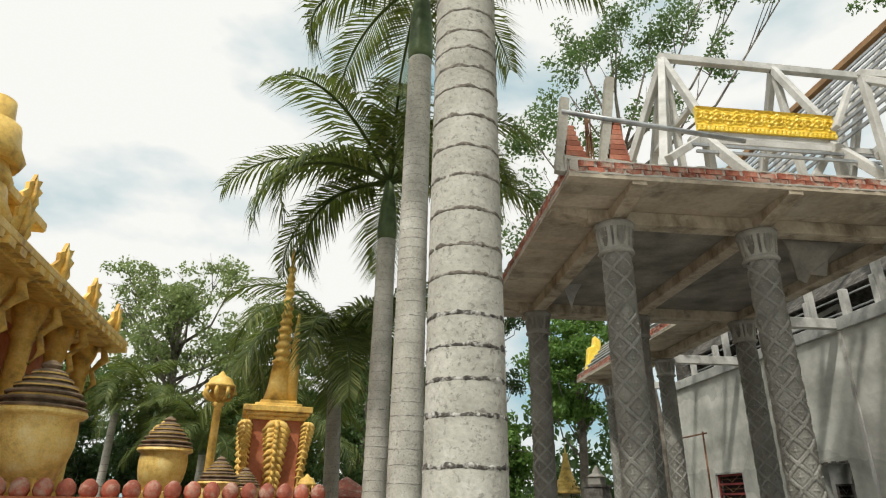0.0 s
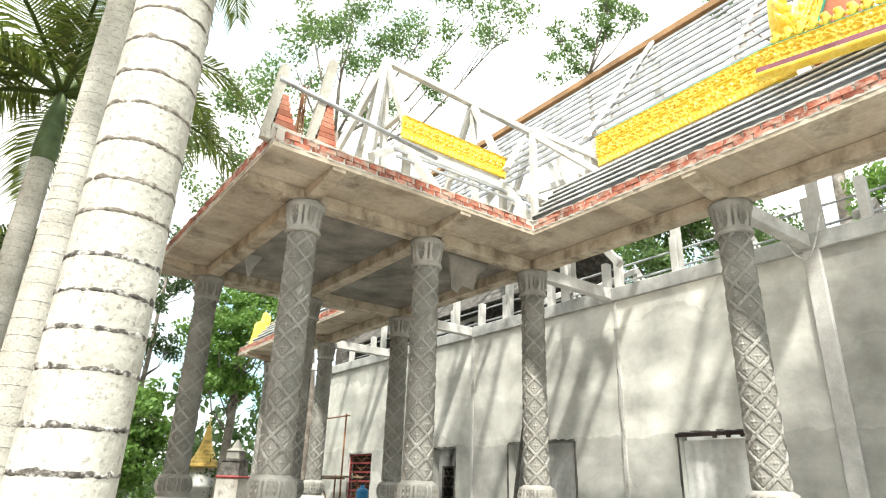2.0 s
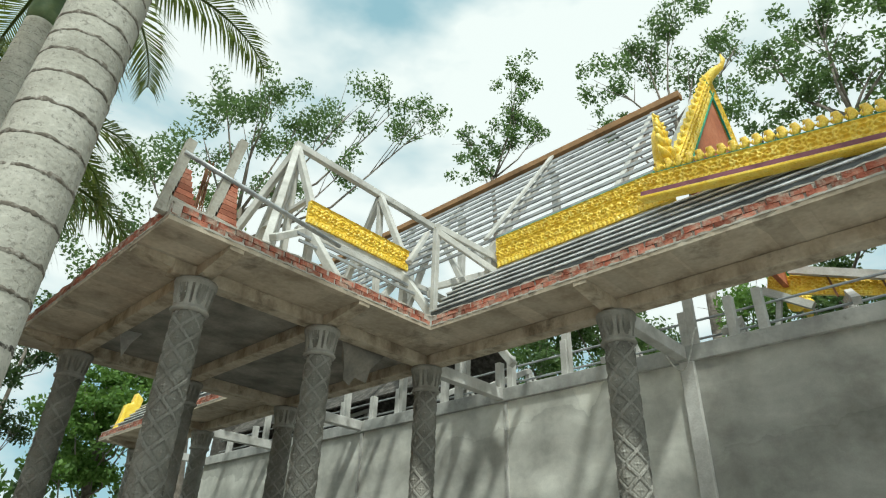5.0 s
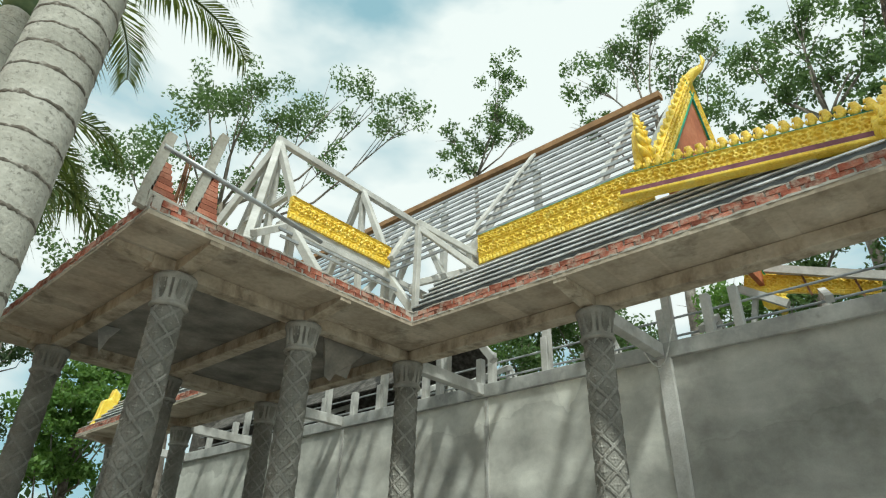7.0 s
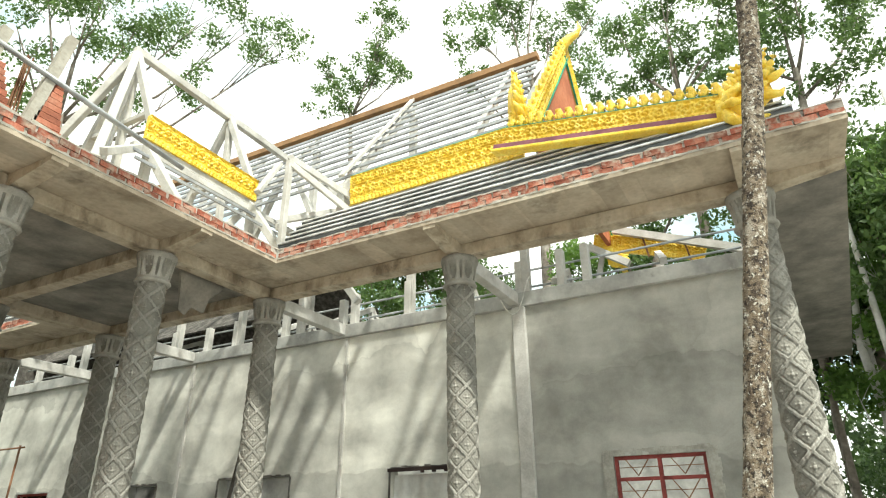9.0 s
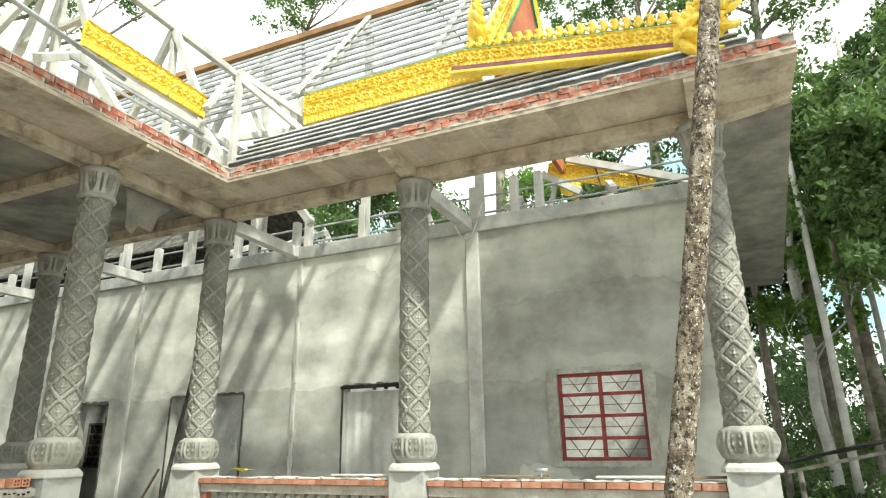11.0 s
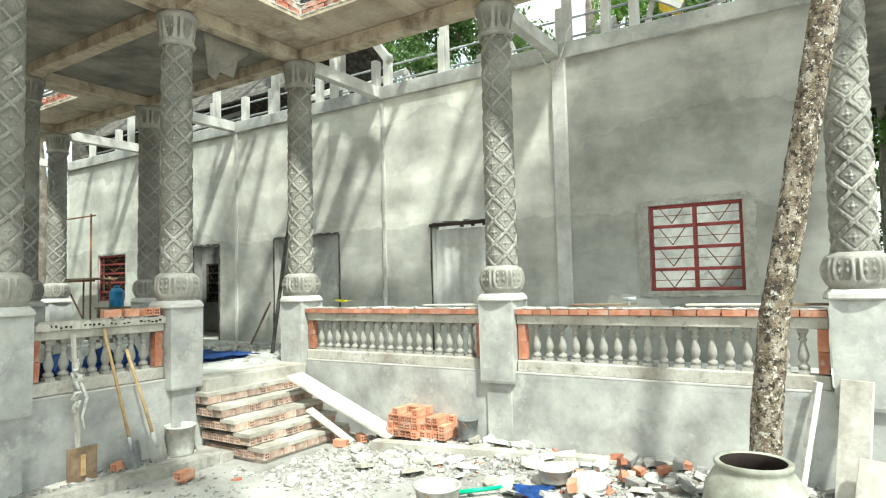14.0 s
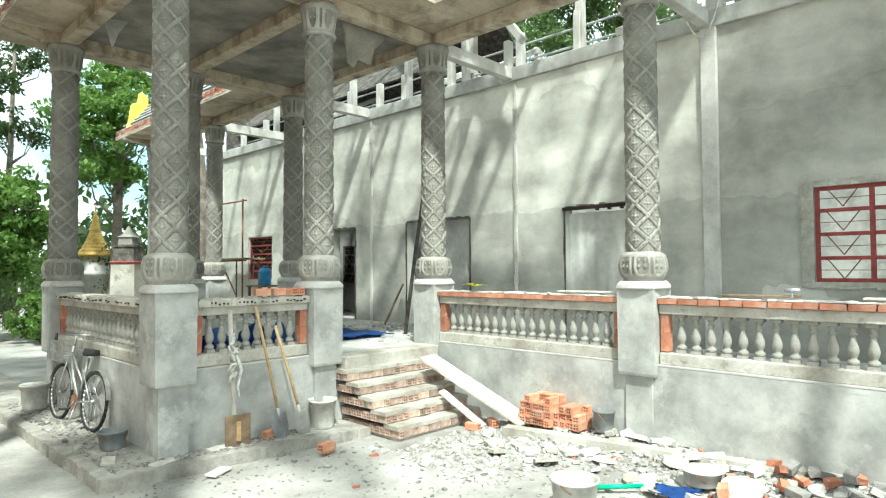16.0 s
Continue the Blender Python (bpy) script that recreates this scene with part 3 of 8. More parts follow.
def barred_window(name, a, b, z0, z1, rows, cols):
    """A red-oxide steel grille: outer bars, rails, thin rods bent to a V in each light."""
    w = thing(name, "red oxide painted steel window grille with chevron rods", "window", (XW + 0.05, a, z0), kind="structure")
    wy, wz = b - a, z1 - z0
    bm = bmesh.new()
    for d in ((0, 0.045), (wy - 0.045, wy)):
        box(bm, -0.02, 0.02, d[0], d[1], 0, wz)
    for d in ((0, 0.045), (wz - 0.045, wz)):
        box(bm, -0.02, 0.02, 0.045, wy - 0.045, d[0], d[1])
    part("window_frame", bm, RED_PAINT, w)
    for k in range(1, rows):
        bm = bmesh.new()
        z = wz * k / rows
        box(bm, -0.016, 0.016, 0.045, wy - 0.045, z - 0.022, z + 0.022)
        part("rail", bm, RED_PAINT, w)
    for k in range(1, cols):
        bm = bmesh.new()
        y = wy * k / cols
        box(bm, -0.018, 0.018, y - 0.025, y + 0.025, 0.045, wz - 0.045)
        part("mullion", bm, RED_PAINT, w)
    for r in range(rows):
        for c in range(cols):
            bm = bmesh.new()
            ya, yb = wy * c / cols + 0.03, wy * (c + 1) / cols - 0.03
            za, zb = wz * r / rows + 0.02, wz * (r + 1) / rows - 0.02
            ym = (ya + yb) / 2
            q = (yb - ya) * 0.18
            bar(bm, (0, ya + q, zb), (0, ym, za + 0.02), 0.012)
            bar(bm, (0, yb - q, zb), (0, ym, za + 0.02), 0.012)
            bar(bm, (0, ya, (za + zb) / 2), (0, yb, (za + zb) / 2), 0.009)
            part("chevron_rod", bm, RUST, w)
    return w


barred_window("window_1", 0.87, 1.99, 1.77, 2.88, 4, 2)
barred_window("window_2", 14.12, 15.30, 1.70, 2.80, 5, 1)
# a second barred window across the hall, seen through the open doorway
w = barred_window("window_3", 12.78, 13.28, 1.6, 2.56, 4, 1)
w.matrix_basis = pose(10.97, 12.78, 1.6)
for c in w.children:
    c.data.materials[0] = RAW_EDGE
tagged(w, "dark steel grille in an inner partition of the hall", "window", kind="structure")
# black slabs added behind two grilles, in place of the rooms' darkness
slab_box("window_dark_panel", (10.985, 10.998, 12.8, 13.26, 1.62, 2.54), BLACK, "black slab standing in for the unlit opening behind the inner grille", "window")
slab_box("window_dark_panel_2", (XW + 0.14, XW + 0.16, 14.13, 15.29, 1.71, 2.79), BLACK, "black slab standing in for the unlit room behind the far barred window", "window")
# a narrow slatted opening in the far wall, seen through the barred window
w4 = thing("window_4", "narrow black panel with pale slats, standing in for an unlit opening in the far hall wall", "window", (14.39, 1.0, 1.5), kind="structure")
# black panel on the solid wall paints the opening's darkness
bm = bmesh.new()
box(bm, -0.012, 0.008, 0, 0.32, 0, 1.36)
part("opening", bm, BLACK, w4, "black panel in place of an unlit opening")
for k in range(5):
    bm = bmesh.new()
    box(bm, -0.04, -0.014, -0.01, 0.33, 0.12 + 0.27 * k, 0.15 + 0.27 * k)
    part("slat", bm, PALE, w4)


def sheet_door(name, a, b, z0, z1, depth, mat, label):
    bm = bmesh.new()
    n = int((b - a) / 0.02)
    prev = None
    for k in range(n + 1):
        y = a + (b - a) * k / n
        x = XW + depth + 0.005 * math.sin(2 * math.pi * y / 0.17)
        cur = [bm.verts.new((x, y, z0)), bm.verts.new((x, y, z1)), bm.verts.new((x + 0.006, y, z1)), bm.verts.new((x + 0.006, y, z0))]
        if prev:
            for i in range(4):
                bm.faces.new((prev[i], cur[i], cur[(i + 1) % 4], prev[(i + 1) % 4]))
        prev = cur
    return solid(name, bm, mat, label, "door", "structure")


sheet_door("door_1", 4.31, 5.39, TERR, 2.80, 0.10, SHEET, "pale corrugated sheet closing a doorway")
slab_box("door_2", (XW + 0.06, XW + 0.12, 7.41, 8.62, TERR, 2.85), RENDERED, "grey rendered infill panel in a doorway", "door")
bm = bmesh.new()
bar(bm, (XW - 0.012, 4.29, 2.865), (XW - 0.012, 5.44, 2.865), 0.05, 0.05)
for k in range(3):
    bar(bm, (XW - 0.03, 4.40 + 0.2 * k, 2.825), (XW - 0.03, 4.45 + 0.2 * k, 2.825), 0.035)
solid("lintel_stubs", bm, BLACK, "dark lintel bar with broken stubs", "lintel", "structure")

# ---- eave slab with beams ----
bm = bmesh.new()
LIP = 0.115
box(bm, BX + LIP, XD + 0.14, EY + LIP, EY2, 5.36, 5.46)
box(bm, EX + LIP, XD + 0.14, YS, EY + LIP, 5.36, 5.46)
box(bm, EX + LIP, XD + 0.14, EY2, YN, 5.36, 5.46)
for d in ((BX, BX + LIP, EY, EY2), (BX + LIP, EX + LIP, EY, EY + LIP), (EX, EX + LIP, YS, EY), (EX, EX + LIP, EY2, YN)):
    box(bm, *d, 5.36, 5.418)
solid("eave_slab", bm, SOFFIT, "board-marked cast concrete eave slab", "slab", "structure")
# end slab in the dark ceiling cement, its underside's shade put into the colour
bm = bmesh.new()
end = [(XD + 0.144, YF + 0.1), (XD + 0.144, YS - 0.02), (16.5, -1.56), (16.5, YF + 0.1)]
lo, hi = ([bm.verts.new((x, y, z)) for x, y in end] for z in (5.362, 5.46))
bm.faces.new(lo)
bm.faces.new(hi)
for i in range(4):
    bm.faces.new((lo[i], lo[(i + 1) % 4], hi[(i + 1) % 4], hi[i]))
solid("eave_slab_south", bm, CEILING, "raw concrete eave slab at the gallery end, coloured darker for its shaded underside", "slab", "structure")


def beam(name, a, b, w, h, mat=BEAM, label="board-marked cast concrete beam"):
    bm = bmesh.new()
    bar(bm, a, b, w, h)
    return solid(name, bm, mat, label, "beam", "structure", 0.008)


ZB = 5.275
beam("beam_y0", (BX + 0.45, Y0, ZB), (XD + 0.12, Y0, ZB), 0.2, 0.168)
beam("beam_y1", (BX + 0.45, Y1, ZB), (XD + 0.12, Y1, ZB), 0.2, 0.168)
beam("beam_xb", (XB, Y0 + 0.1, ZB), (XB, Y1 - 0.1, ZB), 0.2, 0.164)
beam("beam_xc", (XC, Y0 + 0.1, ZB), (XC, Y1 - 0.1, ZB), 0.2, 0.164)
beam("beam_xd", (XD, YF - 0.1, ZB), (XD, Y0 - 0.1, ZB), 0.22, 0.164)
beam("beam_xd2", (XD, Y0 + 0.1, ZB), (XD, Y1 - 0.1, ZB), 0.22, 0.164)
beam("beam_xd3", (XD, Y1 + 0.1, ZB), (XD, YF2 + 0.1, ZB), 0.22, 0.164)


def cantilever(name, a, b, w=0.17):
    """A bracket beam that thins from the column to the slab's edge."""
    a, b = Vector(a), Vector(b)
    d = (b - a).normalized()
    s = Vector((-d.y, d.x, 0)) * (w / 2)
    bm = bmesh.new()
    lo = [bm.verts.new(p) for p in (a - s + Vector((0, 0, -0.168)), a + s + Vector((0, 0, -0.168)), b + s + Vector((0, 0, -0.05)), b - s + Vector((0, 0, -0.05)))]
    hi = [bm.verts.new(p) for p in (a - s, a + s, b + s, b - s)]
    bm.faces.new(lo)
    bm.faces.new(hi)
    for i in range(4):
        bm.faces.new((lo[i], lo[(i + 1) % 4], hi[(i + 1) % 4], hi[i]))
    return solid(name, bm, BEAM, "tapered concrete bracket beam under the eave", "beam", "structure")


ZT = 5.362
for k, (a, b) in enumerate((((XB, Y0 - 0.1, ZT), (XB, EY + 0.01, ZT)), ((XC, Y0 - 0.1, ZT), (XC, EY + 0.01, ZT)), ((XB - 0.1, Y0, ZT), (BX + 0.01, Y0, ZT)), ((XB - 0.1, Y1, ZT), (BX + 0.01, Y1, ZT)),
                            ((XB, Y1 + 0.1, ZT), (XB, EY2 - 0.01, ZT)), ((XC, Y1 + 0.1, ZT), (XC, EY2 - 0.01, ZT)), ((XD - 0.1, YE, ZT), (EX + 0.01, YE, ZT)), ((XD - 0.1, YF, ZT), (EX + 0.01, YF, ZT)),
                            ((XD, YF - 0.1, ZT), (XD, YS + 0.01, ZT)), ((XD - 0.1, YE2, ZT), (EX + 0.01, YE2, ZT)), ((XD - 0.1, YF2, ZT), (EX + 0.01, YF2, ZT)))):
    cantilever("bracket_%d" % (k + 1), a, b)
for k, y in enumerate((YF + 0.1, YE, Y0, Y1, YE2, YF2 - 0.1)):
    beam("tie_beam_%d" % (k + 1), (XD + 0.11, y, 5.22), (XW - 0.06, y, 5.22), 0.15, 0.19, PALE, "pale cast tie beam from column to hall wall")
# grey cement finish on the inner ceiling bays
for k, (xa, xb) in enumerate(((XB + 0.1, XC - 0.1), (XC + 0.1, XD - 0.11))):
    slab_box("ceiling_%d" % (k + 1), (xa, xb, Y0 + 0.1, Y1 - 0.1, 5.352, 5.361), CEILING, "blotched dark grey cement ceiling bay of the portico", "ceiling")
# sheet roof over the north half of the hall
bm = bmesh.new()
bar(bm, (9.75, 13.0, 5.95), (12.1, 13.0, 8.1), 7.9, 0.04)
bar(bm, (12.1, 13.0, 8.1), (14.6, 13.0, 5.75), 7.9, 0.04)
tri = [bm.verts.new((x, y, z)) for y in (16.80, 16.84) for x, z in ((9.45, 5.1), (14.5, 5.1), (14.5, 5.85), (12.1, 8.05), (9.45, 7.3))]
bm.faces.new(tri[:5])
bm.faces.new(tri[:4:-1])
for i in range(5):
    bm.faces.new((tri[i], tri[(i + 1) % 5], tri[5 + (i + 1) % 5], tri[5 + i]))
solid("roof_deck", bm, RAW_EDGE, "dark sheet roof over the far half of the hall", "roof", "structure")
# torn sheets that hang under the slab
bm = bmesh.new()
tri = [(5.95, 6.62, 5.36), (6.85, 6.62, 5.36), (6.70, 6.63, 5.12), (6.55, 6.64, 4.98), (6.50, 6.66, 4.76), (6.32, 6.7, 4.80), (6.22, 6.68, 4.66), (6.10, 6.66, 4.70), (6.02, 6.6, 5.05)]
fr = [bm.verts.new(p) for p in tri]
bk = [bm.verts.new((x, y + 0.008, z)) for x, y, z in tri]
bm.faces.new(fr)
bm.faces.new(bk[::-1])
for i in range(len(tri)):
    bm.faces.new((fr[i], fr[(i + 1) % len(tri)], bk[(i + 1) % len(tri)], bk[i]))
solid("torn_sheet", bm, CEILING, "torn grey sheet hanging under the slab", "sheet")
bm = bmesh.new()
tri = [(3.84, 9.06, 5.36), (4.14, 8.98, 5.36), (4.02, 9.0, 5.17), (3.95, 9.02, 4.95)]
fr = [bm.verts.new(p) for p in tri]
bk = [bm.verts.new((x, y + 0.008, z)) for x, y, z in tri]
bm.faces.new(fr)
bm.faces.new(bk[::-1])
for i in range(4):
    bm.faces.new((fr[i], fr[(i + 1) % 4], bk[(i + 1) % 4], bk[i]))
solid("torn_sheet", bm, RENDERED, "torn pale scrap hanging under the slab", "sheet")


# ---- carved columns ----
def carved_shaft(z0, z1, r0, r1, n=128, around=4, tall=0.262):
    """A shaft carved with diamonds: raised double borders split by a cut line, a beaded frame and a rosette in each."""
    bm = bmesh.new()
    m = int((z1 - z0) / 0.0098)
    rings, raised = [], []
    for k in range(m + 1):
        z = z0 + (z1 - z0) * k / m
        r = r0 + (r1 - r0) * k / m
        ring = []
        for i in range(n):
            a = 2 * math.pi * i / n
            u, v = a / (2 * math.pi) * around, (z - z0) / tall
            p, q = (u + v) % 1.0, (u - v) % 1.0
            e = min(p, 1 - p, q, 1 - q)
            cp, cq = p - 0.5, q - 0.5
            rad, ang = math.hypot(cp, cq), math.atan2(cp - cq, cp + cq)
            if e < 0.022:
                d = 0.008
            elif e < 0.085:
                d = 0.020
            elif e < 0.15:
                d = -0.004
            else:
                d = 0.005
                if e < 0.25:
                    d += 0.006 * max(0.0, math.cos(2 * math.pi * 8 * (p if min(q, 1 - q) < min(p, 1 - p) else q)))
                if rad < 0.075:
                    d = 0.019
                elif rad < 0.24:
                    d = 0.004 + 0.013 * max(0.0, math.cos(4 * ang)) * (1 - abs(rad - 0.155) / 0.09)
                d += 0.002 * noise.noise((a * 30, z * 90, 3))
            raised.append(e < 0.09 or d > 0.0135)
            ring.append(bm.verts.new(((r + d) * math.cos(a), (r + d) * math.sin(a), z)))
        rings.append(ring)
    for k, (p, q) in enumerate(zip(rings, rings[1:])):
        for i in range(n):
            f = bm.faces.new((p[i], p[(i + 1) % n], q[(i + 1) % n], q[i]))
            f.smooth = True
            # grooves get the darker tone, shade put into the colour
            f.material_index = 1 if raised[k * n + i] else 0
    bm.faces.new(rings[0][::-1])
    bm.faces.new(rings[-1])
    return bm


def petal_band(profile, petals, depth, n=144, wide=0.30):
    """A turned band whose body is cut into petals with a carved scroll in each."""
    bm = bmesh.new()
    rings, sunk = [], []
    zs = [p[1] for p in profile]
    for r, z, cut in profile:
        ring = []
        for i in range(n):
            a = 2 * math.pi * i / n
            u = (a / (2 * math.pi) * petals) % 1.0 - 0.5
            f = (z - zs[0]) / (zs[-1] - zs[0])
            edge = 0.5 - abs(u)
            groove = -depth * max(0.0, 1 - edge / 0.09)
            oval = math.hypot(u / wide, (f - 0.55) / 0.38)
            inner = -0.85 * depth * max(0.0, min(1.0, (1.05 - oval) / 0.2)) + 0.75 * depth * (max(0.0, math.cos(2 * math.pi * (u / wide + 0.5)) * (0.55 + 0.45 * math.cos(30 * (f - 0.5)))) if oval < 0.75 else 0)
            rr = r + cut * (groove + inner)
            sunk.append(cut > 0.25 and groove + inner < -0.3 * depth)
            ring.append(bm.verts.new((rr * math.cos(a), rr * math.sin(a), z)))
        rings.append(ring)
    for k, (p, q) in enumerate(zip(rings, rings[1:])):
        for i in range(n):
            f = bm.faces.new((p[i], p[(i + 1) % n], q[(i + 1) % n], q[i]))
            f.smooth = True
            # sunk petals coloured darker, in place of shade in the cuts
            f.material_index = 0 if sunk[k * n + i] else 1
    bm.faces.new(rings[0][::-1])
    bm.faces.new(rings[-1])
    return bm


def lotus_profile():
    out = []
    for k in range(19):
        f = k / 18
        r = 0.200 + 0.062 * math.sin(math.pi * (0.12 + 0.8 * f)) + 0.014 * f
        out.append((r, 1.84 + 0.25 * f, math.sin(math.pi * min(1, max(0, f * 1.1 - 0.05)))))
    return [(0.22, 1.80, 0), (0.205, 1.83, 0)] + out + [(0.2, 2.105, 0), (0.185, 2.12, 0)]


def capital_profile():
    out = [(0.17, 4.80, 0), (0.205, 4.81, 0), (0.215, 4.83, 0), (0.205, 4.85, 0)]
    for k in range(12):
        f = k / 11
        out.append((0.19 + 0.035 * f ** 1.5 + 0.01 * math.sin(math.pi * f), 4.86 + 0.25 * f, math.sin(math.pi * f)))
    return out + [(0.235, 5.125, 0), (0.24, 5.15, 0), (0.238, 5.188, 0)]


def column():
    c = thing("carved_column", "grey cast cement column with carved diamond lattice, lotus base and square pedestal", "column", (0, 0, 0), group="carved columns of the portico and gallery")
    bm = bmesh.new()
    ring_z = ((0.80, 0.196), (0.83, 0.204), (1.70, 0.209), (PED, 0.205))
    rings = [[bm.verts.new((sx * r, sy * r, z)) for sx, sy in ((-1, -1), (1, -1), (1, 1), (-1, 1))] for z, r in ring_z]
    for p, q in zip(rings, rings[1:]):
        for i in range(4):
            bm.faces.new((p[i], p[(i + 1) % 4], q[(i + 1) % 4], q[i]))
    bm.faces.new(rings[0][::-1])
    bm.faces.new(rings[-1])
    part("pedestal", bm, RENDERED, c, "smooth grey rendered pedestal")
    bm = bmesh.new()
    box(bm, -0.15, 0.15, -0.15, 0.15, 0, 0.82)
    part("foot", bm, RENDERED, c, "rough narrow concrete foot")
    bm = bmesh.new()
    for k, (r, z) in enumerate(((0.272, PED), (0.280, PED + 0.012), (0.272, PED + 0.045), (0.235, PED + 0.085))):
        ring = []
        for i in range(32):
            a = 2 * math.pi * i / 32
            q = max(abs(math.cos(a)), abs(math.sin(a)))
            rr = r * (0.55 + 0.45 * (0.84 / q))
            ring.append(bm.verts.new((rr * math.cos(a), rr * math.sin(a), z)))
        if k:
            for i in range(32):
                bm.faces.new((prev[i], prev[(i + 1) % 32], ring[(i + 1) % 32], ring[i]))
        else:
            bm.faces.new(ring[::-1])
        prev = ring
    bm.faces.new(prev)
    part("base_plate", bm, PALE, c, "pale moulded base plate")
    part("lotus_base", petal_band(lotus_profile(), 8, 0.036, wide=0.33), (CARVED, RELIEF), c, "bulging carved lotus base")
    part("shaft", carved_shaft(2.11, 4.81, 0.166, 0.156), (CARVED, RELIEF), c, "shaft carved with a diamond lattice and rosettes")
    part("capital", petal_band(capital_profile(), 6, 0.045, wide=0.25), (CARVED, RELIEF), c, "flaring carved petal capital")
    return c


first = column()
spots = ((XB, Y0), (XC, Y0), (XD, Y0), (XB, Y1), (XC, Y1), (XD, Y1), (XD, YE), (XD, YF), (XD, YE2), (XD, YF2))
first.matrix_basis = pose(XB, Y0, 0)
for k, (x, y) in enumerate(spots[1:]):
    copy_thing(first, pose(x, y, 0, 0, 0, 90 * (k % 4)))


# ---- balustrades ----
def baluster_mesh():
    bm = bmesh.new()
    box(bm, -0.05, 0.05, -0.05, 0.05, 0, 0.035)
    lathe(bm, [(0.046, 0.035), (0.054, 0.055), (0.050, 0.075), (0.028, 0.09), (0.034, 0.105), (0.046, 0.13), (0.052, 0.16), (0.046, 0.195), (0.034, 0.235), (0.026, 0.265), (0.024, 0.285), (0.038, 0.295), (0.040, 0.308), (0.026, 0.318), (0.030, 0.335), (0.048, 0.365)], 14)
    box(bm, -0.052, 0.052, -0.052, 0.052, 0.365, 0.40)
    bmesh.ops.scale(bm, vec=(0.9, 0.9, 1.0), verts=bm.verts)
    bmesh.ops.recalc_face_normals(bm, faces=bm.faces)
    me = bpy.data.meshes.new("baluster")
    bm.to_mesh(me)
    bm.free()
    me.materials.append(RELIEF)
    return me


BALUSTER = baluster_mesh()


def plain_brick(name, lx, ly, lz, mat=BRICK, worn=0.006):
    bm = bmesh.new()
    v = box(bm, -lx / 2, lx / 2, -ly / 2, ly / 2, 0, lz)
    r = random.Random(len(name) + int(lx * 1000))
    for p in v:
        p.co += Vector((r.uniform(-worn, worn), r.uniform(-worn, worn), r.uniform(-worn, worn) * 0.5))
    me = bpy.data.meshes.new(name)
    bmesh.ops.recalc_face_normals(bm, faces=bm.faces)
    bm.to_mesh(me)
    bm.free()
    me.materials.append(mat)
    return me


def piece(name, mesh, parent, m):
    ob = new(name, mesh)
    ob.parent = parent
    ob.matrix_basis = m
    return ob


BRICK_COPING = smear(material("coping_brick", (0.43, 0.175, 0.105), (0.32, 0.12, 0.075), (0.50, 0.27, 0.19), 0.9, grain=50, stain=5, bump=0.3, per_piece=0.22), (0.44, 0.37, 0.32), 8, 0.56, 0.74)
RAIL_BRICKS = [plain_brick("brick", l, 0.24, 0.054, BRICK_COPING, 0.004) for l in (0.198, 0.2, 0.196)]
STAND_BRICK = plain_brick("upright_brick", 0.085, 0.10, 0.19, BRICK_COPING)


def balustrade(length, n, brick_top, label):
    """Runs along its own x from 0 to length, at the height of its ledge."""
    t = thing("balustrade", label, "balustrade", group="balustrades round the terrace")
    bm = bmesh.new()
    box(bm, 0, length, -0.085, 0.085, 0.0, 0.13)
    part("bottom_rail", bm, CAST, t, "rough cement bottom rail", 0.01)
    bm = bmesh.new()
    box(bm, 0, length, -0.08, 0.08, 0.53, 0.637 if brick_top else 0.62)
    part("top_rail", bm, CAST, t, "stained cement top rail", 0.008)
    for k in range(n):
        piece("baluster", BALUSTER, t, pose(0.13 + (length - 0.26) * (k + 0.5) / n, 0, 0.13))
    if brick_top:
        m = int(length / 0.2)
        for k in range(m):
            piece("brick", RAIL_BRICKS[k % 3], t, pose((k + 0.5) * length / m, rng.uniform(-0.006, 0.006), 0.639, 0, 0, rng.uniform(-1, 1)))
        bm = bmesh.new()
        lumpy_strip(bm, length, -0.085, 0.1, 0.698, 0.712, rng, 0.07, 0.008, 0.03)
        part("mortar_bed", bm, PALE, t, "patchy pale mortar bed")
    else:
        bm = bmesh.new()
        lumpy_strip(bm, length, -0.12, 0.12, 0.62, 0.69, rng, 0.03, 0.022, 0.02)
        part("mortar_bed", bm, CAST, t, "rough lumpy mortar coping with hollow brick ends")
        # no holes are cut: small black blocks paint their inner shade
        bm = bmesh.new()
        for k in range(int(length / 0.045)):
            x = 0.02 + 0.045 * k
            if rng.random() < 0.5:
                zz = 0.642 + rng.uniform(-0.008, 0.012)
                box(bm, x, x + rng.uniform(0.010, 0.022), -0.142, -0.122, zz, zz + rng.uniform(0.010, 0.022))
        tagged(part("brick_hole_marks", bm, BLACK, t, "row of small black blocks standing in for shaded brick holes"), kind="stuff")
    for x in (0.05, length - 0.05):
        for k in range(2):
            piece("upright_brick", STAND_BRICK, t, pose(x, -0.01, 0.14 + 0.195 * k, 0, 0, rng.uniform(-2, 2)))
    return t


b1 = balustrade(Y0 - YE - 0.44, 17, True, "cement baluster railing under a red brick coping, beside the steps")
b1.matrix_basis = pose(XD - 0.03, Y0 - 0.22, 0.93, 0, 0, -90)
b2 = balustrade(YE - YF - 0.44, 18, True, "cement baluster railing under a red brick coping, at the gallery corner")
b2.matrix_basis = pose(XD - 0.03, YE - 0.22, 0.93, 0, 0, -90)
b3 = balustrade(XC - XB - 0.44, 8, False, "cement baluster railing with rough mortar coping and blue stains")
b3.matrix_basis = pose(XB + 0.22, Y0 - 0.02, 0.94)
b4 = balustrade(Y1 - Y0 - 0.44, 20, False, "cement baluster railing with rough mortar coping on the portico front")
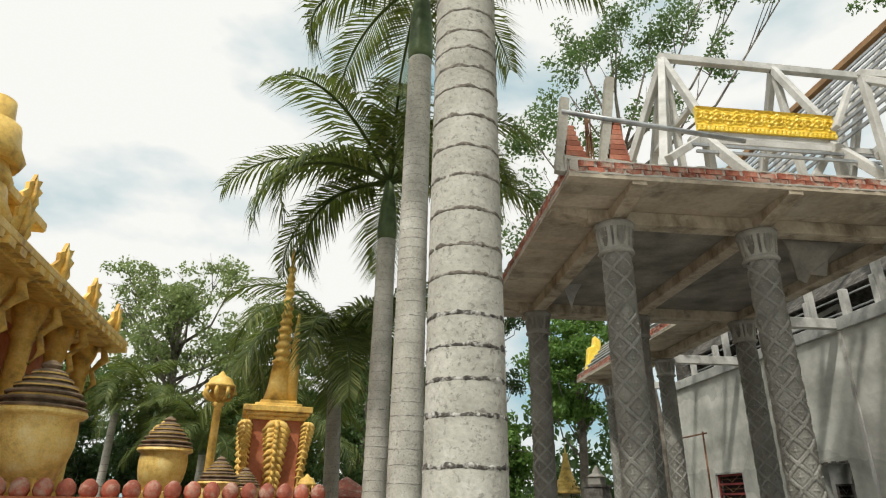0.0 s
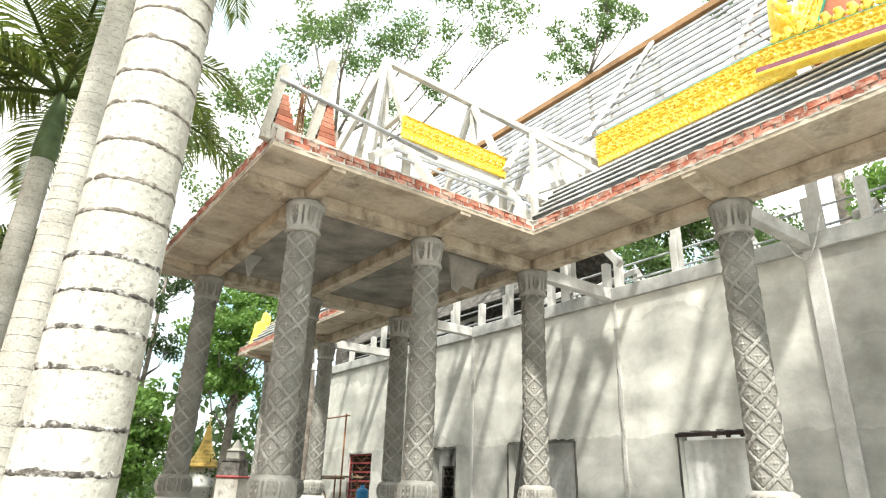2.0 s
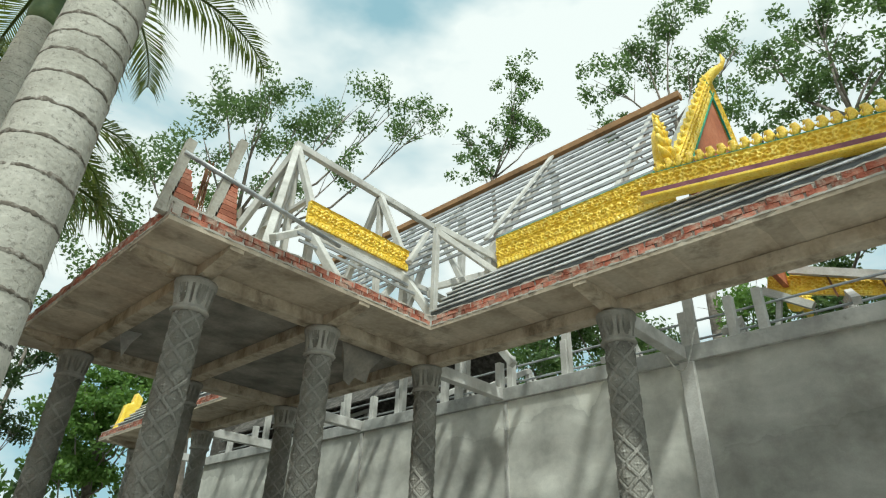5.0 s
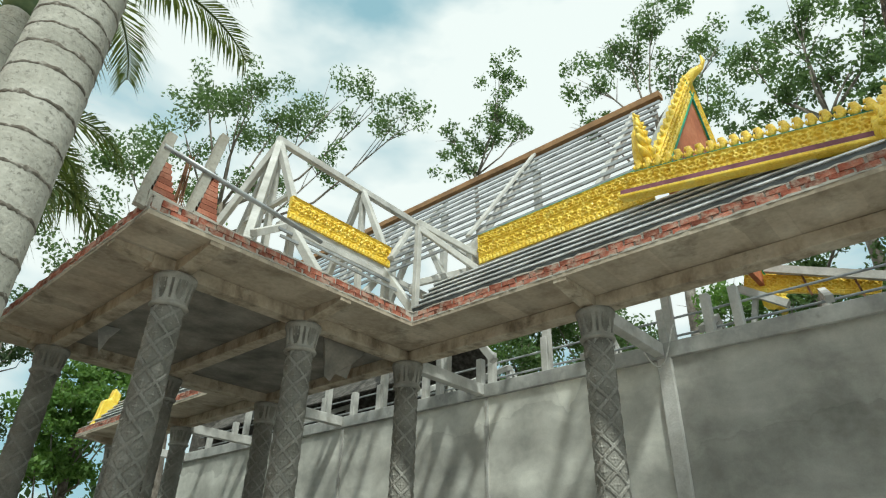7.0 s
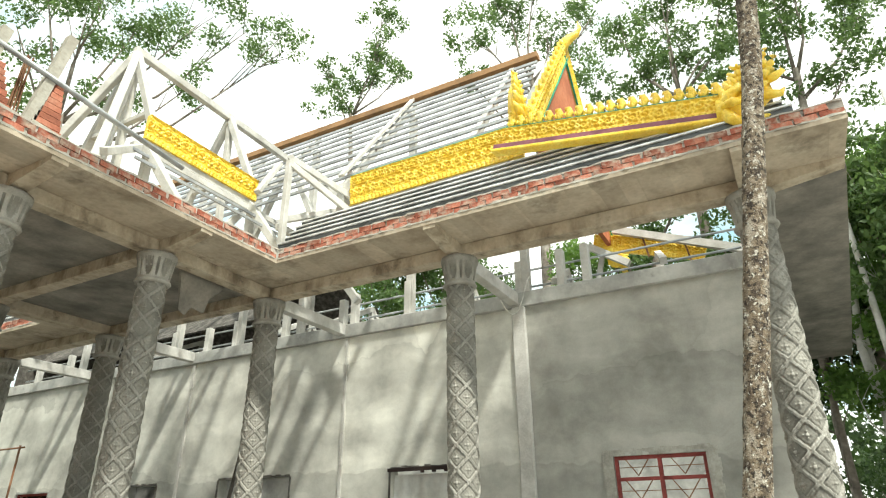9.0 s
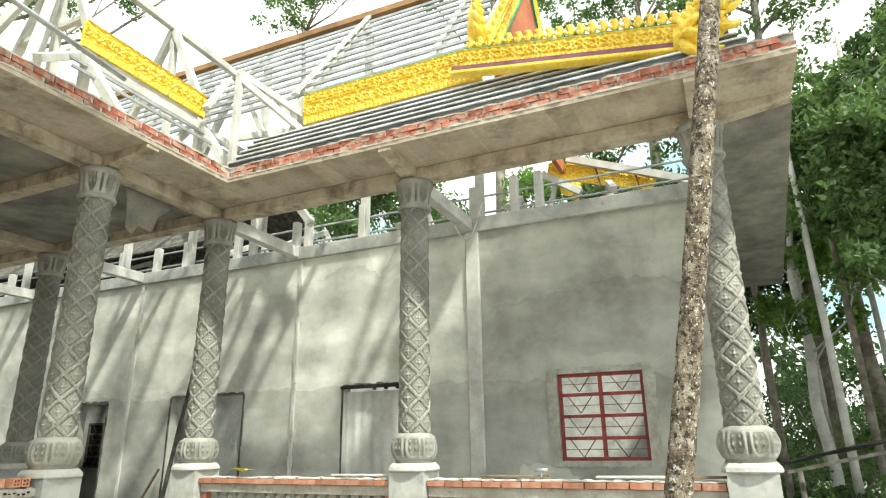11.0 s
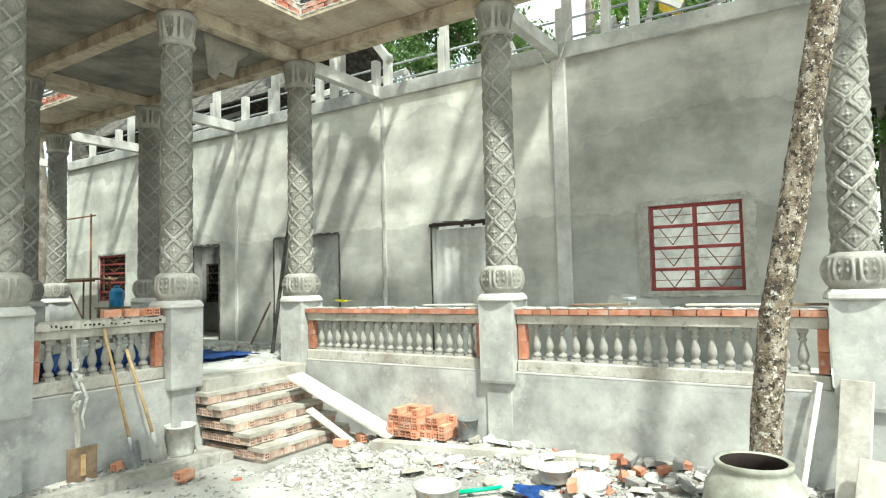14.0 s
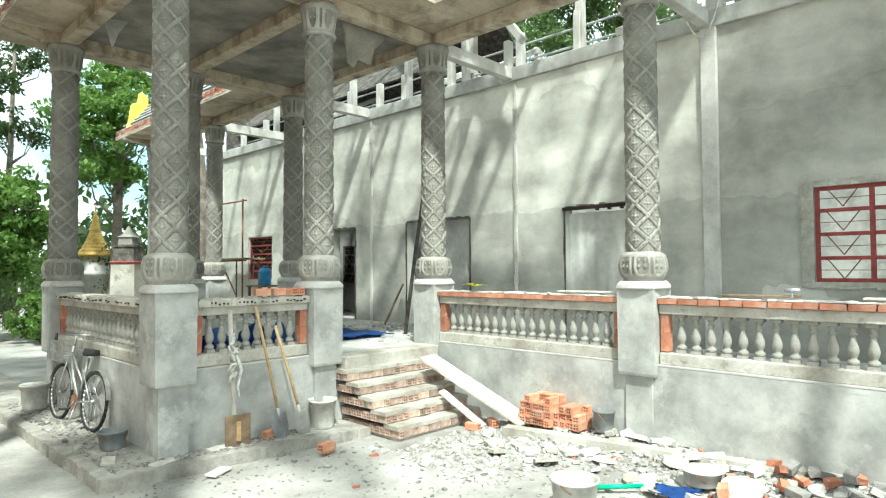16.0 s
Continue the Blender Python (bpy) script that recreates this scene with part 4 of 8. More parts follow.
b4.matrix_basis = pose(XB - 0.02, Y1 - 0.22, 0.94, 0, 0, -90)

# ---- brick edging on the eave ----
EDGE_BRICKS = [plain_brick("brick", l, 0.10, 0.064, EDGE_BRICK, 0.008) for l in (0.19, 0.2, 0.18)]


def brick_edging(a, b, label):
    """Two courses of bricks on a mortar core along the slab's edge from a to b."""
    a, b = Vector((*a, 5.42)), Vector((*b, 5.42))
    d = b - a
    length, turn = d.length, math.degrees(math.atan2(d.y, d.x))
    t = thing("brick_edging", label, "brick edging", tuple(a), turn, kind="structure")
    bm = bmesh.new()
    box(bm, 0, length, 0.018, 0.11, 0, 0.142)
    part("mortar_core", bm, MORTAR, t)
    bm = bmesh.new()
    lumpy_strip(bm, length, 0.005, 0.13, 0.142, 0.162, rng, 0.08, 0.008, 0.015)
    part("mortar_cap", bm, MORTAR, t, "crumbly mortar cap")
    bm = bmesh.new()
    lumpy_strip(bm, length, -0.006, 0.06, -0.012, 0.010, rng, 0.05, 0.008, 0.008)
    part("mortar_bed", bm, CAST, t, "squeezed-out mortar bed")
    n = int(length / 0.205)
    for c in range(2):
        for k in range(n):
            x = (k + 0.5 + (0.45 if c else 0)) * length / n
            if x > length - 0.06:
                continue
            piece("brick", EDGE_BRICKS[rng.randrange(3)], t, pose(x, 0.05 + rng.uniform(-0.006, 0.006), 0.006 + 0.070 * c + rng.uniform(-0.003, 0.003), rng.uniform(-2, 2), rng.uniform(-0.8, 0.8), rng.uniform(-1, 1)))
    return t


brick_edging((BX, EY), (EX, EY), "two courses of raw red brick along the portico eave")
brick_edging((EX, EY), (EX, YS), "two courses of raw red brick along the gallery eave")
brick_edging((BX, EY2), (BX, EY), "two courses of raw red brick along the portico front")
brick_edging((EX, YN), (EX, EY2), "two courses of raw red brick on the far gallery eave")


# ---- gold relief ----
def relief_band(bm, length, height, depth, bands, motif=0.13, step=0.010):
    """A strip of moulded scrolls along x, standing in z, its face towards -y; a bead row below, scroll rows above."""
    shares = {2: (0.20, 0.80), 3: (0.17, 0.49, 0.34)}[bands]
    tops = [sum(shares[:k + 1]) for k in range(bands)]
    nx, nz = max(2, int(length / step)), max(4, int(height / 0.0095))
    front, low = [], []
    for j in range(nz + 1):
        z = height * j / nz
        fz = min(z / height, 0.99999)
        k = next(i for i, q in enumerate(tops) if fz < q)
        h = shares[k] * height
        g = (fz - (tops[k] - shares[k])) / shares[k]
        row = []
        for i in range(nx + 1):
            x = length * i / nx
            pitch = motif * (0.5 if k == 0 else (1.15 if k == 1 else 0.9))
            cell = math.floor(x / pitch + 0.37 * k)
            flip = 1 if cell % 2 else -1
            u = (x / pitch + 0.37 * k) % 1.0 - 0.5
            wob = noise.noise((x * 19, z * 19, k)) + 0.6 * noise.noise((x * 47, z * 47, k + 3))
            w = (g - 0.5) * h / pitch
            if k == 0:
                d = 0.75 * math.sqrt(max(0.0, 1 - (u / 0.45) ** 2)) * math.sqrt(max(0.0, 1 - ((g - 0.5) / 0.45) ** 2))
            else:
                wc = w + flip * 0.13
                rad = math.hypot(u, wc)
                ang = math.atan2(wc, u) * flip
                spiral = max(0.0, math.cos(ang - rad * 19)) ** 0.7
                leaf = max(0.0, math.cos(5 * ang + 2.0)) * math.exp(-((rad - 0.52) / 0.16) ** 2)
                stem = math.exp(-((w - 0.28 * math.sin(math.pi * (x / pitch + 0.37 * k))) / 0.07) ** 2)
                d = max(spiral * (1 if rad < 0.42 else 0.35), 0.9 * leaf, 0.8 * stem)
            d += 0.22 * wob
            lip = max(0.0, 1 - min(g, 1 - g) * h / 0.012)
            d = max(d, 0.85 * lip)
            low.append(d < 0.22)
            row.append(bm.verts.new((x, -depth * 0.4 - depth * 0.85 * d - depth * 0.5 * fz, z)))
        front.append(row)
    for j, (p, q) in enumerate(zip(front, front[1:])):
        for i in range(nx):
            f = bm.faces.new((p[i], p[i + 1], q[i + 1], q[i]))
            f.smooth = True
            # low faces take the deeper gold, recess shade in the colour
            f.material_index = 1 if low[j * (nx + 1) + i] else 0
    back = [[bm.verts.new((x, 0.03, z)) for x in (0, length)] for z in (0, height)]
    bm.faces.new((back[0][0], back[1][0], back[1][1], back[0][1]))
    bm.faces.new([back[0][0], back[0][1]] + front[0][::-1])
    bm.faces.new([back[1][1], back[1][0]] + front[-1])
    bm.faces.new([back[0][0], *[r[0] for r in front], back[1][0]])
    bm.faces.new([back[0][1], back[1][1], *[r[-1] for r in front][::-1]])


def flame_leaf(bm, points, r0, lobes, seed):
    """A fleshy tapering leaf along the points, with curled lobes on both flanks, lying in x and z."""
    pts = [Vector(p) for p in points]
    n = len(pts) - 1
    tube(bm, pts, [r0 * (1 - 0.9 * (k / n) ** 1.3) for k in range(n + 1)], 10)
    r = random.Random(seed)
    for k in range(lobes):
        f = (k + 0.3) / lobes * n
        i = min(n - 1, int(f))
        p = pts[i].lerp(pts[i + 1], f - i)
        d = (pts[i + 1] - pts[i]).normalized()
        q = r0 * (1 - 0.75 * f / n)
        for s in (-1, 1):
            o = Vector((-d.z, 0, d.x)) * s
            y = Vector((0, -0.5 * q, 0))
            tube(bm, [p + y, p + o * q * 0.9 + d * q * 0.4 + y * 1.3, p + o * q * 1.5 + d * q * 1.1 + y, p + o * q * 1.25 + d * q * 1.7 + y * 0.6], [q * 0.42, q * 0.46, q * 0.32, q * 0.08], 7)
        tube(bm, [p + Vector((0, -q * 0.8, 0)), p + d * q * 0.7 + Vector((0, -q * 1.15, 0)), p + d * q * 1.3 + Vector((0, -q * 0.8, 0))], [q * 0.3, q * 0.36, q * 0.1], 7)


def prism(bm, outline, depth):
    """An outline in x and z, given a thickness along y."""
    a = [bm.verts.new((x, -depth / 2, z)) for x, z in outline]
    b = [bm.verts.new((x, depth / 2, z)) for x, z in outline]
    bm.faces.new(a)
    bm.faces.new(b[::-1])
    n = len(outline)
    for i in range(n):
        bm.faces.new((a[i], b[i], b[(i + 1) % n], a[(i + 1) % n]))


# panel of the gallery roof, facing west
p = thing("gilded_frieze", "bright gold moulded scroll panel on the gallery roof truss", "frieze", (7.40, 4.95, 6.40), -90)
bm = bmesh.new()
relief_band(bm, 2.75, 0.48, 0.032, 3)
part("relief", bm, (GOLD, GOLD_SHADE), p, "gold moulded scrollwork")
bm = bmesh.new()
box(bm, 0, 2.75, -0.02, 0.05, 0.485, 0.515)
part("trim", bm, EMERALD, p, "green painted top strip")
bm = bmesh.new()
box(bm, 0, 2.55, -0.005, 0.08, -0.09, -0.004)
part("bearer", bm, PALE, p, "pale concrete bearer")
# its counterpart on the portico roof, facing south
p = thing("gilded_frieze", "bright gold moulded scroll panel on the portico roof truss", "frieze", (5.17, 6.75, 6.87))
bm = bmesh.new()
relief_band(bm, 2.05, 0.37, 0.032, 2)
part("relief", bm, (GOLD, GOLD_SHADE), p, "gold moulded scrollwork")
bm = bmesh.new()
box(bm, 0, 2.05, 0.0, 0.09, -0.10, -0.004)
part("bearer", bm, PALE, p, "pale concrete bearer")


def rail_piece(at, turn, pitch):
    r = thing("gold_rail", "bright gold serpent rail with bud finials and purple band", "roof rail", at)
    r.matrix_basis = pose(*at, 0, 0, turn) @ pose(0, 0, 0, 0, pitch, 0)
    bm = bmesh.new()
    relief_band(bm, 2.55, 0.225, 0.032, 2, 0.12)
    part("relief", bm, (GOLD, GOLD_SHADE), r, "gold moulded scrollwork")
    bm = bmesh.new()
    box(bm, -0.12, 2.6, -0.075, 0.06, -0.06, -0.003)
    part("purple_band", bm, PURPLE, r, "dull purple painted band")
    bm = bmesh.new()
    box(bm, -0.14, 2.7, -0.09, 0.06, -0.105, -0.063)
    part("lower_moulding", bm, GOLD, r, "plain gold moulding", 0.01)
    bm = bmesh.new()
    box(bm, 0, 2.55, -0.045, 0.03, 0.227, 0.240)
    part("trim", bm, EMERALD, r, "green painted strip")
    bud = bmesh.new()
    tube(bud, [(0, 0, 0), (0.01, 0, 0.04), (0.012, 0, 0.10), (-0.012, 0, 0.15), (-0.05, 0, 0.155), (-0.058, 0, 0.125)], [0.035, 0.045, 0.05, 0.042, 0.028, 0.01], 9)
    tube(bud, [(0.04, -0.02, 0.02), (0.062, -0.02, 0.06), (0.052, -0.02, 0.10)], [0.012, 0.02, 0.006], 7)
    tube(bud, [(-0.03, -0.02, 0.02), (-0.052, -0.02, 0.055), (-0.044, -0.02, 0.09)], [0.012, 0.02, 0.006], 7)
    bmesh.ops.recalc_face_normals(bud, faces=bud.faces)
    me = bpy.data.meshes.new("bud")
    bud.to_mesh(me)
    bud.free()
    me.materials.append(GOLD)
    for k in range(21):
        piece("bud", me, r, pose(0.06 + 0.122 * k, -0.02, 0.242) @ Matrix.Diagonal((0.85, 0.85, 0.85, 1)))
    # the rearing head at its end, a fan of flames
    bm = bmesh.new()
    flame_leaf(bm, [(2.40, 0, 0.02), (2.66, -0.02, 0.04), (2.82, -0.03, 0.2), (2.84, -0.03, 0.42), (2.76, -0.02, 0.62), (2.68, 0, 0.84)], 0.15, 7, 5)
    flame_leaf(bm, [(2.55, 0.03, 0.1), (2.60, 0.03, 0.35), (2.56, 0.03, 0.62)], 0.12, 5, 6)
    part("serpent_head", bm, GOLD, r, "rearing gold serpent head with flame crest")
    return r



rail_piece((6.94, 2.27, 6.30), -91, 10.5)
# the matching rail across the hall, seen over the wall
p = thing("gilded_frieze", "gold moulded panel on the far roof slope, seen from behind", "frieze", (11.5, 2.4, 6.95), -90)
p.matrix_basis = pose(11.5, 2.47, 6.74, 0, 0, -90) @ pose(0, 0, 0, 0, 18, 0)
bm = bmesh.new()
relief_band(bm, 1.95, 0.30, 0.032, 2)
part("relief", bm, (GOLD, GOLD_SHADE), p, "gold moulded scrollwork")
bm = bmesh.new()
bar(bm, (0.35, -0.14, 0.37), (2.75, -0.14, 0.20), 0.10, 0.13)
part("rafter", bm, PALE, p, "pale concrete rafter across the panel")
for x in (0.85, 1.55):
    bm = bmesh.new()
    bar(bm, (x, -0.10, 0.36), (x + 0.22, -0.10, -0.06), 0.03)
    part("strut", bm, RUST, p, "thin rusty strut")
bm = bmesh.new()
bar(bm, (-0.05, -0.1, 0.02), (0.75, -0.1, -0.22), 0.11, 0.12)
bar(bm, (0.2, 0, -0.05), (0.3, 0, -1.4), 0.08)
part("bearer", bm, PALE, p, "pale concrete bearer and post")

# ---- gable with gold flames ----
g = thing("roof_gable", "terracotta gable board with gold flame bargeboards, green trim and horn finial", "gable", (0, 2.15, 0))
bm = bmesh.new()
prism(bm, [(7.45, 6.75), (11.6, 6.75), (9.6, 9.55)], 0.08)
part("gable_board", bm, TERRA, g, "terracotta painted gable board")
for s in (-1, 1):
    bm = bmesh.new()
    outline = []
    foot, top = Vector((9.6 + s * 2.35, 6.7)), Vector((9.6, 9.95))
    d = (top - foot)
    nrm = Vector((-d.y, d.x)).normalized() * (-s if s > 0 else 1)
    nrm = nrm if nrm.y > 0 else -nrm
    n = 13
    inner = [foot + d * (k / n) - nrm * 0.20 for k in range(n + 1)]
    outer = []
    for k in range(n):
        outer.append(foot + d * (k / n) + nrm * 0.02)
        outer.append(foot + d * ((k + 0.75) / n) + nrm * 0.11)
    pts = outer + [top] + inner[::-1]
    prism(bm, [(p.x, p.y) for p in pts], 0.05)
    ang = math.degrees(math.atan2(d.y, d.x))
    lo, up = (foot, ang) if s > 0 else (foot, ang)
    run = bmesh.new()
    relief_band(run, d.length, 0.27, 0.045, 2, 0.13, 0.012)
    base = foot - nrm * 0.21 if s < 0 else foot + d - nrm * 0.21
    bmesh.ops.transform(run, matrix=pose(base.x, -0.03, base.y) @ Matrix.Rotation(-radians(ang if s < 0 else ang + 180), 4, "Y"), verts=run.verts[:])
    tmp = bpy.data.meshes.new("tmp")
    run.to_mesh(tmp)
    run.free()
    bm.from_mesh(tmp)
    bpy.data.meshes.remove(tmp)
    for k in range(n):
        p = foot + d * ((k + 0.45) / n) + nrm * 0.03
        e = p + nrm * 0.06 + d.normalized() * 0.05
        tube(bm, [(p.x, -0.05, p.y), (e.x, -0.06, e.y), ((e + nrm * 0.06 + d.normalized() * 0.02).x, -0.04, (e + nrm * 0.06 + d.normalized() * 0.02).y)], [0.04, 0.034, 0.008], 7)
    part("flame_bargeboard", bm, (GOLD, GOLD_SHADE), g, "gold bargeboard with flame crests")
    bm = bmesh.new()
    a, b = inner[0] - nrm * 0.02, inner[-1] - nrm * 0.02
    bar(bm, (a.x, -0.07, a.y), (b.x, -0.07, b.y), 0.03, 0.03)
    part("scroll_trim", bm, EMERALD, g, "green painted inner trim")
    # foot ornament that rears up at the eave
    bm = bmesh.new()
    fx = 9.6 + s * 2.42
    flame_leaf(bm, [(fx - s * 0.18, 0, 6.6), (fx + s * 0.06, -0.02, 6.66), (fx + s * 0.18, -0.03, 6.86), (fx + s * 0.20, -0.03, 7.08), (fx + s * 0.14, -0.02, 7.26), (fx + s * 0.16, 0, 7.46)], 0.15, 8, 9)
    part("foot_ornament", bm, GOLD, g, "gold rearing foot ornament")
bm = bmesh.new()
tube(bm, [(9.6, 0.0, 9.75), (9.6, -0.06, 9.98), (9.62, -0.18, 10.08), (9.64, -0.30, 10.14), (9.66, -0.36, 10.27), (9.66, -0.34, 10.42)], [0.10, 0.10, 0.085, 0.06, 0.04, 0.012], 10)
part("horn_finial", bm, GOLD, g, "curved gold horn finial")
bm = bmesh.new()
bar(bm, (7.55, 0.12, 7.06), (9.55, 0.12, 9.72), 0.22, 0.04)
part("verge_board", bm, WHITE, g, "pale verge sheet behind the flames")

# ---- roof skeleton of the gallery ----
bm = bmesh.new()
bar(bm, (RIDGE_X, 2.55, RIDGE_Z + 0.05), (RIDGE_X, 14.3, RIDGE_Z + 0.18), 0.16, 0.12)
solid("ridge_board", bm, WOODBRN, "brown painted ridge cap along the hall roof", "ridge", "structure")


def purlin(a, b, w=0.035, h=0.05):
    bm = bmesh.new()
    bar(bm, a, b, w, h)
    return solid("purlin", bm, STEEL, "thin galvanised steel purlin on concrete rafters", "purlin", group="steel purlins of the roof")


def skirt_purlin(x, z, ya, yb):
    """A channel purlin: a web coloured dark for its shade, an upper lip coloured bright as sunlit."""
    s = thing("skirt_purlin", "steel channel purlin above the eave, web coloured as shaded, lip as sunlit", "purlin", (0, 0, 0), group="channel purlins above the eave")
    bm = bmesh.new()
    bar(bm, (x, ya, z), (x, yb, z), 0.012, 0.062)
    part("web", bm, SKIRT_WEB_SHADE, s)
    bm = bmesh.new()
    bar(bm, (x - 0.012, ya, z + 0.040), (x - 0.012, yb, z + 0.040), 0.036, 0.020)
    part("lip", bm, STEEL_LIP_LIT, s)
    return s


for k in range(10):
    f = (k + 0.3) / 10
    x, z = 7.52 + (RIDGE_X - 7.52) * f, 6.98 + (RIDGE_Z - 6.98) * f
    purlin((x, 2.3 + 0.25 * f, z), (x, 14.3, z + 0.1 * f))
for k in range(5):
    f = (k + 0.4) / 5
    x, z = 6.80 + 0.55 * f, 5.63 + 0.68 * f
    skirt_purlin(x, z, -0.75 + 0.3 * f, EY + 0.15)
    skirt_purlin(x, z, EY2 - 0.1, YN - 0.2)
for y in (3.05, 5.15, 7.55, 9.1, 10.9, 12.6, 14.1):
    r = thing("roof_rafter", "pale cast concrete rafter with strut, carrying steel purlins", "rafter", (0, y, 0), group="concrete rafters of the hall roof")
    bm = bmesh.new()
    bar(bm, (7.42, 0, 6.72), (RIDGE_X, 0, RIDGE_Z - 0.08), 0.10, 0.11)
    part("rafter", bm, PALE, r)
    if y < 7.0:
        bm = bmesh.new()
        bar(bm, (7.46, 0, 5.46), (7.46, 0, 6.85), 0.12, 0.12)
        part("post", bm, PALE, r)
        bm = bmesh.new()
        bar(bm, (7.46, 0, 6.6), (XW, 0, 6.6), 0.09, 0.11)
        part("tie", bm, PALE, r)
    bm = bmesh.new()
    bar(bm, (XW + 0.1, 0, 5.33), (XW + 0.1, 0, RIDGE_Z - 0.4), 0.12, 0.12)
    part("king_post", bm, PALE, r)
    if 3.5 < y < 5.6:
        bm = bmesh.new()
        bar(bm, (7.40, 0.02, 6.98), (RIDGE_X - 0.06, 0.02, RIDGE_Z + 0.03), 0.10, 0.04)
        part("brace_board", bm, PALE, r, "pale board across the purlins")
for y in (0.3, 1.3, 2.3, 3.3, 4.3, 5.3, 11.6, 13.0, 14.5, 16.5):
    bm = bmesh.new()
    bar(bm, (6.82, y, 5.58), (7.40, y, 6.24), 0.07, 0.06)
    solid("skirt_rafter", bm, PALE, "short pale rafter carrying the skirt purlins", "rafter", group="skirt rafters")

# posts and pipes on the wall head
for y in (2.09, 2.48, 3.15, 5.18, 6.30, 6.56, 7.9, 9.18, 9.97, 10.97, 12.2, 13.4, 14.6, 15.8):
    bm = bmesh.new()
    h = rng.uniform(0.5, 0.62)
    box(bm, XW + 0.02, XW + 0.15, y - 0.06, y + 0.06, 5.33, 5.33 + h)
    solid("wall_post", bm, PALE, "short pale concrete post on the wall head", "post", bevel=0.008, group="posts on the wall head")
for z, x in ((5.46, 0.17), (5.74, 0.17)):
    bm = bmesh.new()
    tube(bm, [(XW + x, 0.0, z), (XW + x, 16.5, z)], 0.018, 8)
    solid("steel_pipe", bm, STEEL, "pale blue-grey steel pipe along wall posts", "pipe")
# inner roof frames seen through the gap
for y in (1.0, 2.6, 4.5, 6.9, 8.6, 12.0):
    bm = bmesh.new()
    bar(bm, (XW + 0.1, y, 5.45), (11.2, y + 0.3, 6.3), 0.10, 0.10)
    bar(bm, (11.2, y + 0.3, 6.3), (12.6, y + 0.3, 5.0), 0.09)
    bar(bm, (11.2, y + 0.3, 6.3), (11.2, y + 0.3, 4.6), 0.09)
    solid("inner_truss", bm, PALE, "pale concrete roof frame inside the open hall", "truss", group="inner roof frames")
bm = bmesh.new()
cable = []
for k in range(13):
    f = k / 12
    cable.append((XW - 0.08, 3.42 - 0.5 * f, 5.24 - 0.32 * math.sin(math.pi * min(1, f * 1.1)) + 0.3 * f * f))
tube(bm, cable, 0.011, 6)
solid("hanging_cable", bm, CLOTH, "white cable looped from the tie beam", "cable")

# ---- portico roof truss ----
t = thing("roof_truss", "pale cast concrete roof truss standing on the portico slab", "truss")


def strut(name, a, b, w=0.11, h=None):
    bm = bmesh.new()
    bar(bm, a, b, w, h)
    return part(name, bm, PALE, t, bevel=0.008)


RY, PY = 7.7, 6.80
strut("ridge_beam", (5.28, RY, 8.91), (10.6, RY, 8.80), 0.11, 0.13)
for x in (5.34, 7.26, 8.87):
    strut("leg", (x, RY, 8.86), (x, PY, 7.02))
    strut("leg", (x, RY, 8.86), (x, 2 * RY - PY, 7.02))
    strut("collar", (x, PY + 0.25, 7.5), (x, 2 * RY - PY - 0.25, 7.5), 0.08)
    strut("lower_leg", (x - 0.1, PY, 6.82), (x - 0.05, 5.78, 5.48), 0.12)
    strut("post", (x, PY + 0.05, 5.46), (x, PY + 0.05, 6.85), 0.11)
strut("hip_leg", (5.34, RY, 8.86), (4.25, 6.15, 5.46))
strut("hip_leg", (5.34, RY, 8.86), (4.55, 6.60, 5.46))
strut("hip_leg", (5.34, RY, 8.86), (4.4, 9.1, 5.46))
strut("brace", (4.45, 6.3, 6.1), (5.2, 6.8, 6.75), 0.10)
strut("tie", (5.05, PY, 6.72), (9.4, PY, 6.72), 0.11, 0.10)
strut("tie", (5.05, 2 * RY - PY, 6.72), (9.4, 2 * RY - PY, 6.72), 0.11, 0.10)
strut("tall_post", (6.90, 5.76, 5.46), (6.90, 5.76, 7.16), 0.09)
strut("raking_beam", (6.98, 5.86, 7.30), (7.48, 4.98, 6.58), 0.09)
strut("raking_beam", (6.92, 5.74, 7.10), (7.42, 4.99, 6.34), 0.09)
strut("brace", (7.42, 6.5, 7.62), (7.02, 6.5, 6.88), 0.12, 0.07)
strut("low_tie", (7.0, 5.85, 6.22), (7.95, 5.6, 6.74), 0.10)
for x in (5.34, 7.26):
    strut("king_post", (x + 0.02, RY, 8.8), (x + 0.02, RY - 0.1, 6.74), 0.10)
strut("cross_tie", (6.95, 5.9, 6.1), (9.3, 6.6, 6.6), 0.10)
for k in range(5):
    f = (k + 0.3) / 5
    bm = bmesh.new()
    bar(bm, (4.9, 5.85 + 0.85 * f, 5.62 + 1.05 * f), (9.2, 5.85 + 0.85 * f, 5.62 + 1.05 * f), 0.03, 0.04)
    if k in (3, 4):
        solid("purlin", bm, STEEL, "thin galvanised purlin on the portico truss", "purlin", group="steel purlins of the roof")
    else:
        bm.free()


